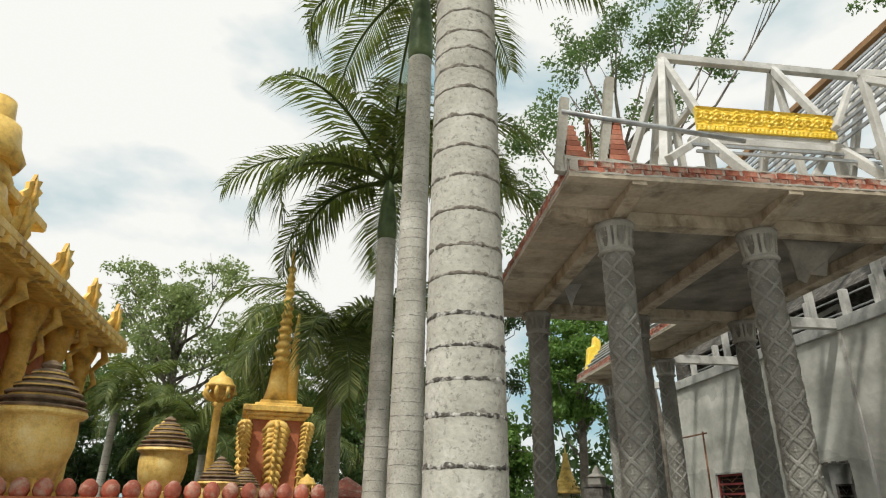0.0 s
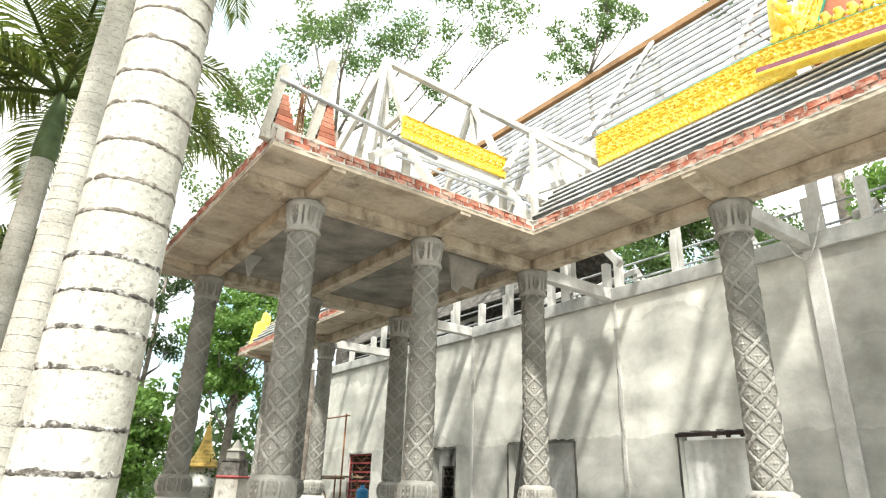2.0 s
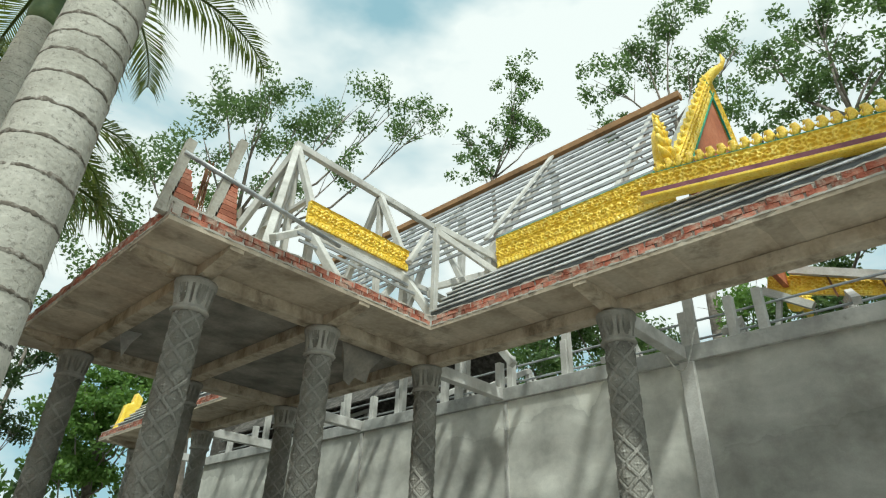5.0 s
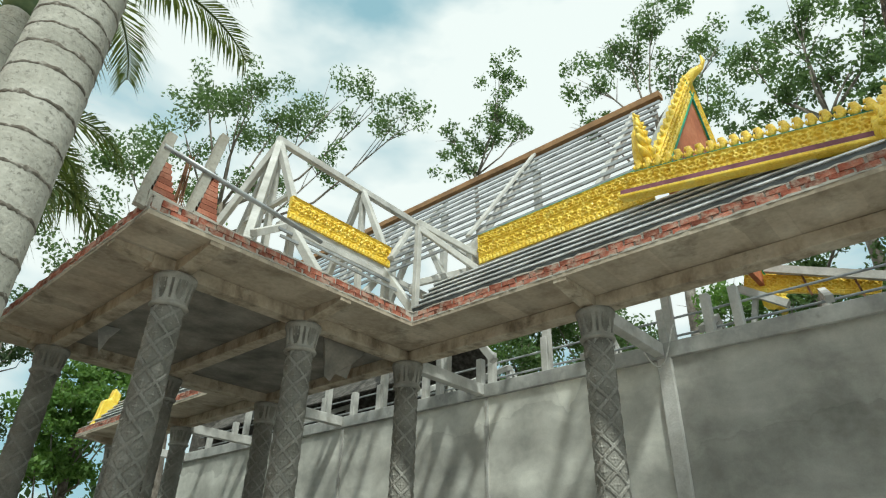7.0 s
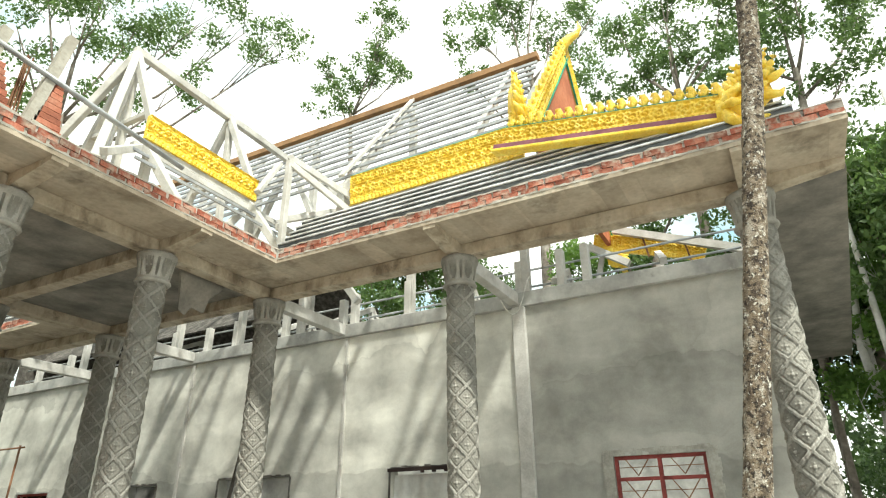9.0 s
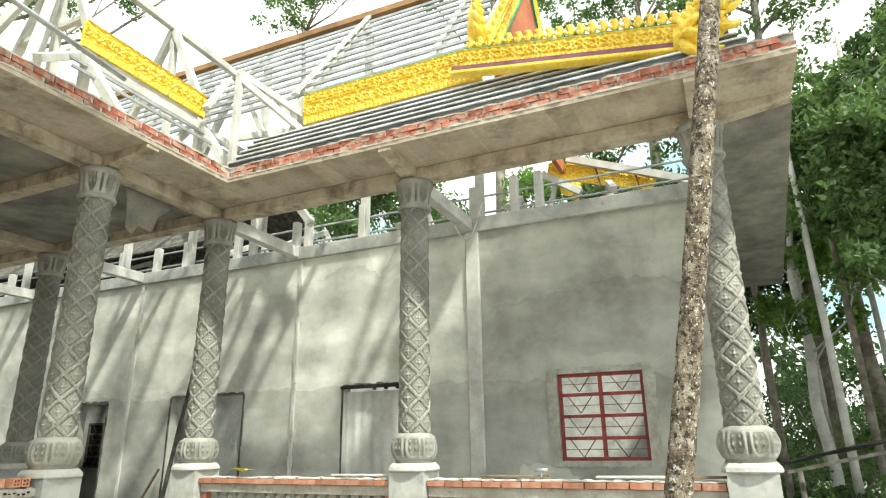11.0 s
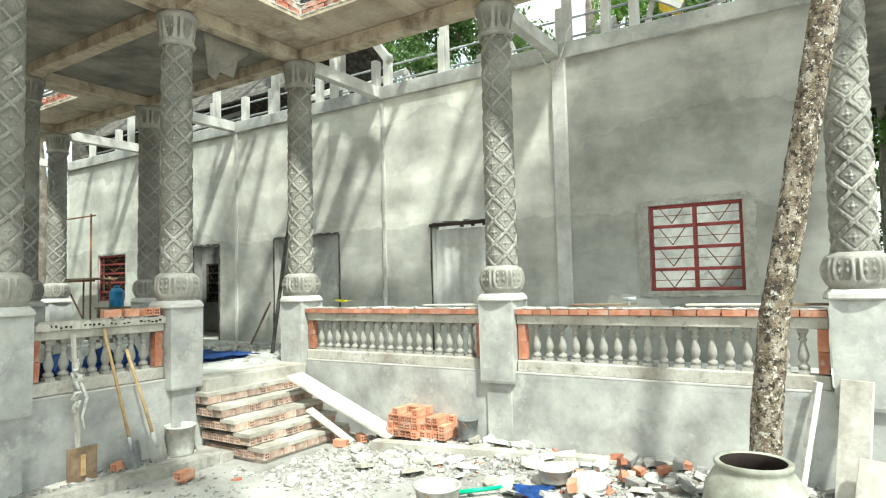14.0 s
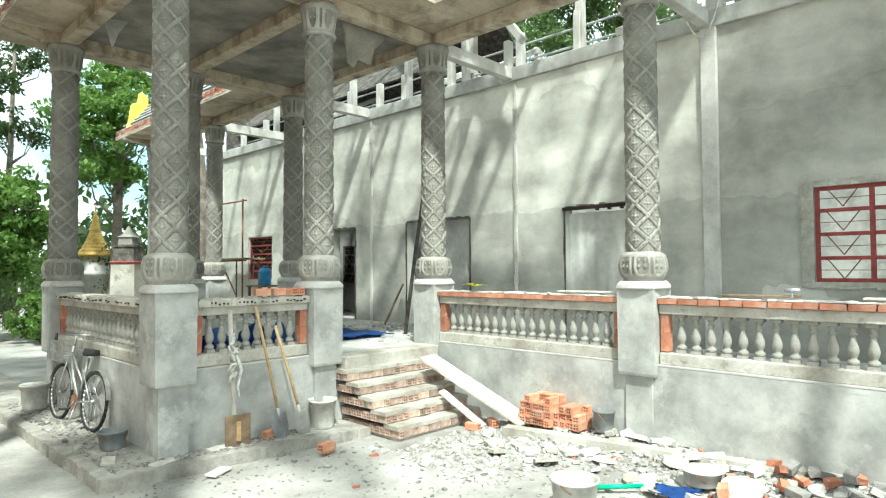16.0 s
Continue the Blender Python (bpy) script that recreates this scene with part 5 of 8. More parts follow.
def corner_fin(x, y, h, lean):
    """A leaning concrete rib with a brick web behind it."""
    f = thing("corner_fin", "leaning concrete rib with broken red brick web on the slab corner", "fin", (x, y, 5.46), group="brick fins on the portico corner")
    bm = bmesh.new()
    bar(bm, (0.0, 0, 0.0), (lean, 0.0, h), 0.09, 0.10)
    part("rib", bm, CAST, f)
    c = int(h / 0.075 * 0.55)
    for k in range(c):
        w = 0.24 * (1 - k / c) ** 1.2 + 0.06
        n = max(1, int(w / 0.14))
        for i in range(n):
            bm = bmesh.new()
            box(bm, 0.045 + lean * k / c * 0.75 + i * w / n, 0.035 + lean * k / c * 0.75 + (i + 1) * w / n, -0.045, 0.045, 0.14 + k * 0.066, 0.14 + k * 0.066 + 0.06)
            part("brick", bm, BRICK, f)
    bm = bmesh.new()
    prism(bm, [(0.05, 0.0), (0.50, 0.0), (0.46, 0.16), (0.05, 0.2)], 0.12)
    part("haunch", bm, CAST, f)
    return f


corner_fin(2.84, 5.72, 0.98, 0.12)
corner_fin(3.34, 5.74, 1.34, 0.20)
bm = bmesh.new()
tube(bm, [(2.90, 5.68, 6.24), (5.1, 5.72, 6.04)], 0.03, 10)
solid("scaffold_pipe", bm, STEEL, "grey steel pipe tied across the fins", "pipe")
bm = bmesh.new()
for k in range(7):
    x = 3.20 + 0.03 * (k % 4)
    bar(bm, (x, 5.80 + 0.04 * (k // 4), 5.46), (x + rng.uniform(-0.04, 0.04), 5.8, 6.35 + rng.uniform(-0.1, 0.1)), 0.012)
solid("rebar", bm, RUST, "cluster of rusty starter bars on the slab", "rebar")
p = thing("gold_finial", "gold roof ornament on the far gallery eave", "finial", (6.95, 16.9, 5.46))
bm = bmesh.new()
prism(bm, [(-0.2, 0), (0.35, 0), (0.45, 0.5), (0.3, 0.7), (0.34, 1.0), (0.15, 1.15), (0.1, 0.85), (-0.05, 0.8), (-0.1, 0.4)], 0.25)
part("crest", bm, GOLD, p, "gold flame crest", 0.03)

# ---- hollow bricks and steps ----
def hollow_brick():
    """A red hollow brick, four square holes through its visible end."""
    bm = bmesh.new()
    L, w = 0.18, 0.08
    cuts = [0, 0.012, 0.035, 0.045, 0.068, 0.08]
    g = [[bm.verts.new((-L / 2, y - w / 2, z)) for z in cuts] for y in cuts]
    inner = {}
    for i in range(5):
        for j in range(5):
            q = (g[i][j], g[i + 1][j], g[i + 1][j + 1], g[i][j + 1])
            if i % 2 == 1 and j % 2 == 1:
                b = [bm.verts.new(v.co + Vector((0.06, 0, 0))) for v in q]
                for k in range(4):
                    bm.faces.new((q[k], q[(k + 1) % 4], b[(k + 1) % 4], b[k]))
                bm.faces.new(b)
            else:
                bm.faces.new(q)
    far = [bm.verts.new((L / 2, y, z)) for y, z in ((-w / 2, 0), (w / 2, 0), (w / 2, w), (-w / 2, w))]
    bm.faces.new(far)
    bm.faces.new([g[i][0] for i in range(6)] + [far[1], far[0]])
    bm.faces.new([g[5][j] for j in range(6)] + [far[2], far[1]])
    bm.faces.new([g[i][5] for i in range(5, -1, -1)] + [far[3], far[2]])
    bm.faces.new([g[0][j] for j in range(5, -1, -1)] + [far[0], far[3]])
    bmesh.ops.recalc_face_normals(bm, faces=bm.faces)
    me = bpy.data.meshes.new("hollow_brick")
    bm.to_mesh(me)
    bm.free()
    me.materials.append(BRICK_NEW)
    return me


BRICK_NEW = smear(material("new_hollow_brick", (0.58, 0.27, 0.165), (0.45, 0.20, 0.12), (0.66, 0.42, 0.30), 0.88, grain=45, stain=6, bump=0.25, per_piece=0.24), (0.50, 0.44, 0.38), 9, 0.52, 0.72)
HOLLOW = hollow_brick()
DUSTY = HOLLOW.copy()
DUSTY.materials[0] = DUSTY_BRICK
st = thing("brick_steps", "five rough steps of hollow red brick with dusty mortar treads", "steps", kind="structure")
SX0, SX1 = 5.66, 7.16
for k in range(5):
    top = 0.735 - 0.140 * k
    y0 = 6.08 - 0.198 * k
    x0 = SX0 + 0.03 * k
    bm = bmesh.new()
    box(bm, x0 + 0.03, SX1, y0 + 0.035, 6.36, top - 0.140 if k < 4 else -0.05, top - 0.045)
    part("core", bm, MORTAR, st)
    bm = bmesh.new()
    lumpy_strip(bm, SX1 - x0 + 0.01, y0, y0 + 0.25 if k else 6.3, top - 0.045, top, rng, 0.09, 0.006, 0.012)
    bmesh.ops.translate(bm, vec=(x0 - 0.01, 0, 0), verts=bm.verts)
    part("tread", bm, CAST, st, "dusty pale mortar tread")
    n = int((SX1 - x0) / 0.1)
    i = 0
    x = x0 + 0.05
    while x < SX1 - 0.03:
        if rng.random() < 0.55:
            piece("hollow_brick", DUSTY, st, pose(x, y0 + 0.09, top - 0.128, 0, 0, 90))
            x += 0.09
        else:
            piece("hollow_brick", DUSTY, st, pose(x + 0.05, y0 + 0.045, top - 0.128, 0, 0, 180))
            x += 0.19
    y = y0 + 0.2
    while y < 6.3:
        piece("hollow_brick", DUSTY, st, pose(x0 + 0.085, y, top - 0.128, 0, 0, 0))
        y += 0.095

for k, (cx, cy, nx, ny, nz) in enumerate(((7.13, 4.30, 2, 5, 4), (7.20, 3.97, 2, 4, 3))):
    pile = thing("brick_pile", "loose stack of new hollow red bricks on the rubble", "brick pile", (cx, cy, 0.14))
    for iz in range(nz):
        for iy in range(ny - (1 if iz == nz - 1 else 0)):
            for ix in range(nx):
                if iz == nz - 1 and rng.random() < 0.35:
                    continue
                piece("hollow_brick", HOLLOW, pile, pose(ix * 0.185 + rng.uniform(-0.025, 0.015), iy * 0.088 - 0.13 + rng.uniform(-0.006, 0.006), iz * 0.082, 0, 0, rng.uniform(-5, 5)))
for x, y, z, r in ((4.72, 6.22, 0.105, 20), (5.02, 5.55, 0.02, 205), (4.95, 5.50, 0.06, 15), (6.7, 5.0, 0.03, 100), (6.62, 2.0, 0.1, 40), (6.95, 4.9, 0.05, 60)):
    tagged(new("hollow_brick", HOLLOW), "single new hollow red brick lying loose", "brick").matrix_basis = pose(x, y, z, 0, 0, r)
for k, (x, y, r) in enumerate(((4.95, 6.45, 10), (5.10, 6.43, 95), (5.20, 6.44, 92), (4.75, 6.46, 175))):
    tagged(new("hollow_brick", HOLLOW), "new hollow red brick on the coping", "brick").matrix_basis = pose(x, y, 1.652, 0, 0, r)

# ---- vegetation ----
def leaf_mesh(name, clumps, count, size, mat, seed, flat=0.75):
    """Many small pointed leaves scattered through clumps (centre, radius)."""
    r = np.random.RandomState(seed)
    weights = np.array([c[1] ** 2 for c in clumps])
    pick = r.choice(len(clumps), count, p=weights / weights.sum())
    centre = np.array([c[0] for c in clumps], float)[pick]
    rad = np.array([c[1] for c in clumps])[pick]
    off = r.normal(0, 1, (count, 3))
    off /= np.linalg.norm(off, axis=1)[:, None]
    sub = r.normal(0, 1, (len(clumps), 9, 3)) * 0.52
    tw = sub[pick, r.randint(0, 9, count)] * rad[:, None]
    off *= (r.uniform(0.1, 1.0, count) ** 0.7 * rad * 0.46)[:, None] * np.array([1, 1, flat])
    pos = centre + tw * np.array([1, 1, flat]) + off
    ax = r.normal(0, 1, (count, 3))
    ax[:, 2] -= 0.35
    ax /= np.linalg.norm(ax, axis=1)[:, None]
    sd = np.cross(ax, r.normal(0, 1, (count, 3)))
    sd /= np.linalg.norm(sd, axis=1)[:, None]
    ln = (size * r.uniform(0.6, 1.3, count))[:, None]
    a, b = pos - ax * ln * 0.5, pos + ax * ln * 0.5
    c, d = pos + sd * ln * 0.26, pos - sd * ln * 0.26
    verts = np.stack([a, c, b, d], 1).reshape(-1, 3)
    faces = np.arange(count * 4).reshape(-1, 4)
    me = bpy.data.meshes.new(name)
    me.from_pydata(verts.tolist(), [], faces.tolist())
    me.materials.append(mat)
    return me


def tree(label, base, height, r0, clumps, leaves, size, mat, seed, bark=TRUNK, lean=(0, 0), group=""):
    """Clumps are given relative to the foot: (x, y, z, radius)."""
    t = thing("tree", label, "tree", base, group=group)
    rr = random.Random(seed)
    bm = bmesh.new()
    pts, rad = [], []
    for k in range(8):
        f = k / 7
        pts.append((lean[0] * f + 0.12 * rr.uniform(-1, 1) * (k > 0), lean[1] * f + 0.12 * rr.uniform(-1, 1) * (k > 0), height * f - 0.1))
        rad.append(r0 * (1.15 - 0.8 * f))
    tube(bm, pts, rad, 10)
    part("trunk", bm, bark, t)
    bm = bmesh.new()
    for (x, y, z, cr) in clumps:
        zs = max(height * 0.35, z - 0.9 * math.hypot(x, y) - cr * 0.6)
        f = min(1, max(0, zs / height))
        p0 = Vector((lean[0] * f, lean[1] * f, min(zs, height * 0.97)))
        p1 = Vector((x, y, z))
        mid = (p0 + p1) / 2 + Vector((rr.uniform(-0.3, 0.3), rr.uniform(-0.3, 0.3), -0.12 * (p1 - p0).length))
        w = r0 * 0.26
        tube(bm, [p0, mid, p1], [w, w * 0.6, w * 0.25], 6)
        for _ in range(4):
            q = p1 + Vector((rr.uniform(-1, 1), rr.uniform(-1, 1), rr.uniform(-0.4, 1))) * cr * 0.85
            s = mid.lerp(p1, rr.uniform(0.3, 1.0))
            tube(bm, [s, (s + q) / 2 + Vector((0, 0, 0.08)), q], [w * 0.3, w * 0.2, w * 0.08], 5)
    part("branchwork", bm, bark, t)
    crown = new("crown", leaf_mesh("crown", [((x, y, z), cr) for x, y, z, cr in clumps], leaves, size, mat, seed))
    crown.parent = t
    return t


def ball_clumps(r, cx, cy, cz, rx, ry, rz, n, cr):
    out = []
    for _ in range(n):
        v = Vector((r.gauss(0, 1), r.gauss(0, 1), r.gauss(0, 1))).normalized() * r.uniform(0.45, 1.0)
        out.append((cx + v.x * rx, cy + v.y * ry, cz + v.z * rz, cr * r.uniform(0.65, 1.25)))
    return out


tr = random.Random(21)
# tall airy tree behind the portico
tree("tall airy broadleaf tree with open spreading crown behind the portico", (10.5, 21.0, 0), 16.0, 0.32,
     [(-5.0, 1.0, 14.2, 1.5), (-3.6, 0.8, 16.4, 1.6), (-2.0, 0.4, 18.6, 1.7), (-0.3, -0.5, 19.8, 1.7), (1.4, -1.4, 20.8, 1.6), (3.0, -2.6, 21.6, 1.5), (4.6, -3.6, 22.0, 1.4), (6.0, -4.6, 21.6, 1.1),
      (-4.2, 0.6, 11.6, 1.3), (-1.5, 0, 15.4, 1.3), (1.0, -1.0, 17.0, 1.2), (3.2, -2.4, 18.4, 1.1), (-2.8, 0.4, 13.2, 1.2), (0.2, -0.4, 22.0, 1.2), (-1.6, 0.2, 20.9, 1.2)], 15000, 0.18, LEAF, 3)
tree("slender tree with thin twiggy crown behind the roof ridge", (18.4, 13.8, 0), 19.0, 0.2,
     [(0.2, -0.4, 20.2, 1.1), (0.6, -1.0, 22.2, 1.2), (0.5, -1.1, 24.0, 1.0), (-0.5, 0.3, 18.6, 0.9), (1.0, -1.7, 20.6, 0.7), (-0.9, 0.9, 20.5, 0.7)], 3600, 0.18, LEAF, 4)
tree("tall sparse tree with drooping limbs beyond the roof", (22.5, 7.0, 0), 21.0, 0.3,
     [(-1.6, 1.8, 22.5, 1.2), (-0.6, 0.6, 24.4, 1.5), (0.6, -1.0, 23.2, 1.6), (1.0, -2.0, 21.0, 1.3), (0.2, -0.4, 26.0, 1.4), (-1.8, 2.4, 20.4, 0.8), (1.2, -2.8, 24.0, 1.3), (1.0, -3.2, 18.8, 0.9)], 7500, 0.19, LEAF, 5)
tree("tall tree with clumped dark crown beyond the gallery end", (21.5, 1.0, 0), 17.0, 0.28,
     [(0, 0.9, 17.8, 1.1), (-0.3, 0.0, 19.6, 1.3), (0.2, -1.0, 18.2, 1.2), (0.2, 1.8, 20.4, 1.0), (-0.4, -1.2, 15.8, 0.9), (0, 0, 21.6, 1.2), (0.4, -2.0, 20.4, 1.2)], 6500, 0.19, LEAF, 6)
tree("tall tree with clumped dark crown beyond the gallery end", (21.0, -2.6, 0), 16.0, 0.28,
     [(0, 0.6, 17.0, 1.5), (-0.3, -0.6, 18.8, 1.6), (0.2, -1.4, 15.4, 1.4), (0, 1.4, 15.2, 1.1), (0, 0, 20.6, 1.5), (0.4, -2.4, 17.8, 1.5)], 8500, 0.19, LEAF, 7)
# belt of trees behind the hall
for k in range(9):
    y = -3.5 + 3.0 * k
    h = 11.5 + tr.uniform(-0.8, 1.8)
    tree("broadleaf tree in the belt behind the hall", (17.6 + tr.uniform(-1, 2.0), y + tr.uniform(-0.8, 0.8), 0), h * 0.85, 0.2,
         ball_clumps(tr, 0, 0, h * 0.72, 2.0, 2.0, h * 0.24, 13, 0.95), 10500, 0.16, LEAF if k % 3 else LEAF_LIGHT, 30 + k, group="tree belt behind the hall")
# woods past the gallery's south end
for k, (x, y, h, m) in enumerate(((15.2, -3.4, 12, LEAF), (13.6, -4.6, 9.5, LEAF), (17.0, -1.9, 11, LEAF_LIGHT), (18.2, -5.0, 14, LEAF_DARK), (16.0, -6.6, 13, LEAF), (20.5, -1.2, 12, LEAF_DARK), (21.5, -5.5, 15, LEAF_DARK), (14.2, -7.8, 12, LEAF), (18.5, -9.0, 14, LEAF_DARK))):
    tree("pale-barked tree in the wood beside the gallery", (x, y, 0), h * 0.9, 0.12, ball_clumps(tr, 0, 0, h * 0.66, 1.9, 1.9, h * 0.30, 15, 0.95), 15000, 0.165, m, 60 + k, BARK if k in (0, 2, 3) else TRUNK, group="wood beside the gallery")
for k, (x, y) in enumerate(((14.8, -2.0), (15.8, -2.6), (17.5, -3.4), (16.6, -1.0), (19.0, -2.2))):
    bm = bmesh.new()
    tube(bm, [(x, y, -0.1), (x + 0.1, y, 4), (x - 0.05, y + 0.1, 9.5)], [0.085, 0.07, 0.05], 8)
    t = thing("bare_tree", "straight pale bare-stemmed tree in the wood", "tree", group="bare trunks in the wood")
    part("trunk", bm, BARK if k % 2 == 0 else TRUNK, t)


def bush(label, base, rx, rz, leaves, mat, seed, size=0.16, group=""):
    r = random.Random(seed)
    t = thing("shrub", label, "shrub", base, group=group)
    bm = bmesh.new()
    for _ in range(6):
        a = r.uniform(0, 6.28)
        tube(bm, [(0, 0, -0.05), (0.3 * rx * math.cos(a), 0.3 * rx * math.sin(a), rz * 0.6), (0.6 * rx * math.cos(a), 0.6 * rx * math.sin(a), rz * 1.3)], [0.05, 0.035, 0.015], 6)
    part("stems", bm, TRUNK, t)
    c = new("foliage", leaf_mesh("foliage", [((x, y, max(z, 0.15)), q) for x, y, z, q in ball_clumps(r, 0, 0, rz, rx, rx, rz, 16, 0.45 * rx)], leaves, size, mat, seed))
    c.parent = t
    return t


# trees and shrubs beyond the north end
tree("bright green leafy tree beyond the portico", (4.6, 20.6, 0), 4.5, 0.14, ball_clumps(tr, 0, 0, 3.2, 1.3, 1.3, 1.7, 16, 0.75), 12000, 0.16, LEAF_LIGHT, 81)
tree("bright green leafy tree beyond the gallery end", (7.9, 21.2, 0), 8.0, 0.18, ball_clumps(tr, 0, 0, 6.2, 1.7, 1.7, 2.4, 18, 0.85), 16000, 0.17, LEAF_LIGHT, 82)
tree("tall thin tree with scant dark leaves beyond the portico", (4.9, 25.0, 0), 10.5, 0.13, ball_clumps(tr, 0, 0, 8.0, 1.3, 1.3, 3.0, 11, 0.7), 3400, 0.17, LEAF_DARK, 83)
tree("tall thin tree with scant dark leaves beyond the portico", (6.2, 27.0, 0), 11.5, 0.13, ball_clumps(tr, 0, 0, 8.5, 1.3, 1.3, 3.4, 11, 0.7), 3400, 0.17, LEAF_DARK, 84)
for k, (x, y, rx, rz, m) in enumerate(((3.3, 21.5, 1.3, 1.0, LEAF_DARK), (5.6, 19.6, 0.8, 0.7, LEAF_LIGHT), (4.2, 23.0, 1.6, 1.3, LEAF), (7.6, 24.5, 1.5, 1.2, LEAF), (1.8, 24.0, 1.8, 1.5, LEAF_DARK), (9.6, 23.0, 1.5, 1.5, LEAF_DARK),
                                        (23.0, -3.0, 2.6, 2.2, LEAF_DARK), (22.0, -7.5, 2.6, 2.2, LEAF), (24.0, -0.5, 2.6, 2.2, LEAF_DARK), (19.5, -4.0, 1.8, 1.4, LEAF), (6.6, 28.0, 2.6, 2.2, LEAF_DARK), (2.5, 28.5, 2.6, 2.2, LEAF), (-0.5, 27.0, 2.4, 2.0, LEAF_DARK), (12.6, -1.6, 0.7, 0.45, LEAF), (14.2, -1.4, 0.8, 0.6, LEAF_DARK), (13.6, -3.0, 1.0, 0.8, LEAF), (16.5, -4.4, 1.4, 1.0, LEAF), (18.0, -0.6, 1.3, 0.9, LEAF))):
    bush("leafy green shrub at the edge of the yard", (x, y, 0), rx, rz, 5000, m, 90 + k, 0.12, group="shrubs round the yard")
# the wooded edge behind the gilded tower
tree("large light green tree rising over the temple yard", (-7.0, 25.0, 0), 9.0, 0.3,
     ball_clumps(tr, 0.6, 0, 8.3, 4.2, 2.2, 3.0, 34, 0.9), 19000, 0.16, LEAF_PALE, 101)
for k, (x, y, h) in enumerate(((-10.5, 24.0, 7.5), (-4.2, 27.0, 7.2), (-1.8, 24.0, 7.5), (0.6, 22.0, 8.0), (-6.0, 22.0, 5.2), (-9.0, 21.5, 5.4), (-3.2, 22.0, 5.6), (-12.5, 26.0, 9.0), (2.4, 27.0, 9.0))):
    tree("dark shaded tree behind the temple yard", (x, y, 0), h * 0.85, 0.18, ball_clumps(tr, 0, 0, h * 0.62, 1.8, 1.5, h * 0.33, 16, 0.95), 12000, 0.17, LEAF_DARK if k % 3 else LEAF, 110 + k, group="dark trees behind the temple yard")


# ---- palms ----
def frond_mesh(name, length, droop, seed, pairs=66, leaflet=0.66):
    """A feather leaf along its own +x: an arched stalk with two ranks of narrow leaflets."""
    r = random.Random(seed)
    bm = bmesh.new()
    pts, ang = [Vector((0, 0, 0))], radians(38)
    n = 14
    for k in range(n):
        ang -= radians(droop) / n * (0.4 + 1.4 * k / n)
        pts.append(pts[-1] + Vector((math.cos(ang), 0, math.sin(ang))) * (length / n))
    tube(bm, pts, [0.035 * (1 - 0.85 * k / n) + 0.004 for k in range(n + 1)], 5)
    for k in range(pairs):
        s = 0.12 + 0.88 * k / pairs
        i = min(n - 1, int(s * n))
        p = pts[i].lerp(pts[i + 1], s * n - i)
        d = (pts[i + 1] - pts[i]).normalized()
        up = Vector((-d.z, 0, d.x))
        l = leaflet * (0.45 + 0.75 * math.sin(math.pi * min(1, 0.15 + 0.85 * s))) * r.uniform(0.85, 1.1)
        for side in (-1, 1):
            out = (Vector((0, side, 0)) * 0.9 + d * (0.45 + 0.5 * s) + up * r.uniform(-0.05, 0.35)).normalized()
            w = d * 0.020
            a = p
            b = p + out * l * 0.5 + Vector((0, 0, -0.05 * l))
            c = p + out * l * 0.93 + Vector((0, 0, -0.40 * l * r.uniform(0.7, 1.3)))
            v = [bm.verts.new(q) for q in (a - w * 0.5, a + w * 0.5, b - w, b + w, c)]
            bm.faces.new((v[0], v[1], v[3], v[2]))
            bm.faces.new((v[2], v[3], v[4]))
    me = bpy.data.meshes.new(name)
    bm.to_mesh(me)
    bm.free()
    me.materials.append(FROND)
    return me


FRONDS = [frond_mesh("frond", 2.9, 75, 1), frond_mesh("frond", 2.7, 105, 2), frond_mesh("frond", 2.5, 135, 3)]


def palm_bark():
    """Pale smooth bark, blotched with lichen and stained below the rings."""
    m = material("palm_bark_blotched", (0.45, 0.435, 0.38), (0.33, 0.32, 0.275), (0.57, 0.555, 0.50), 0.92, grain=40, stain=3.0, bump=0.3)
    nodes, links = m.node_tree.nodes, m.node_tree.links
    b = nodes["Principled BSDF"]
    src = b.inputs["Base Color"].links[0].from_socket
    tc = nodes.new("ShaderNodeTexCoord")
    sp = nodes.new("ShaderNodeTexNoise")
    sp.inputs["Scale"].default_value, sp.inputs["Detail"].default_value, sp.inputs["Roughness"].default_value = 34, 6, 0.75
    links.new(tc.outputs["Object"], sp.inputs["Vector"])
    ra = nodes.new("ShaderNodeValToRGB")
    ra.color_ramp.elements[0].position, ra.color_ramp.elements[1].position = 0.55, 0.62
    links.new(sp.outputs[0], ra.inputs[0])
    lo = nodes.new("ShaderNodeTexNoise")
    lo.inputs["Scale"].default_value = 1.3
    links.new(tc.outputs["Object"], lo.inputs["Vector"])
    mu = nodes.new("ShaderNodeMath")
    mu.operation = "MULTIPLY"
    links.new(ra.outputs[0], mu.inputs[0])
    links.new(lo.outputs[0], mu.inputs[1])
    mx = nodes.new("ShaderNodeMix")
    mx.data_type = "RGBA"
    links.new(mu.outputs[0], mx.inputs[0])
    links.new(src, mx.inputs[6])
    mx.inputs[7].default_value = (0.11, 0.10, 0.085, 1)
    links.new(mx.outputs[2], b.inputs["Base Color"])
    return m


PALM_BARK = palm_bark()


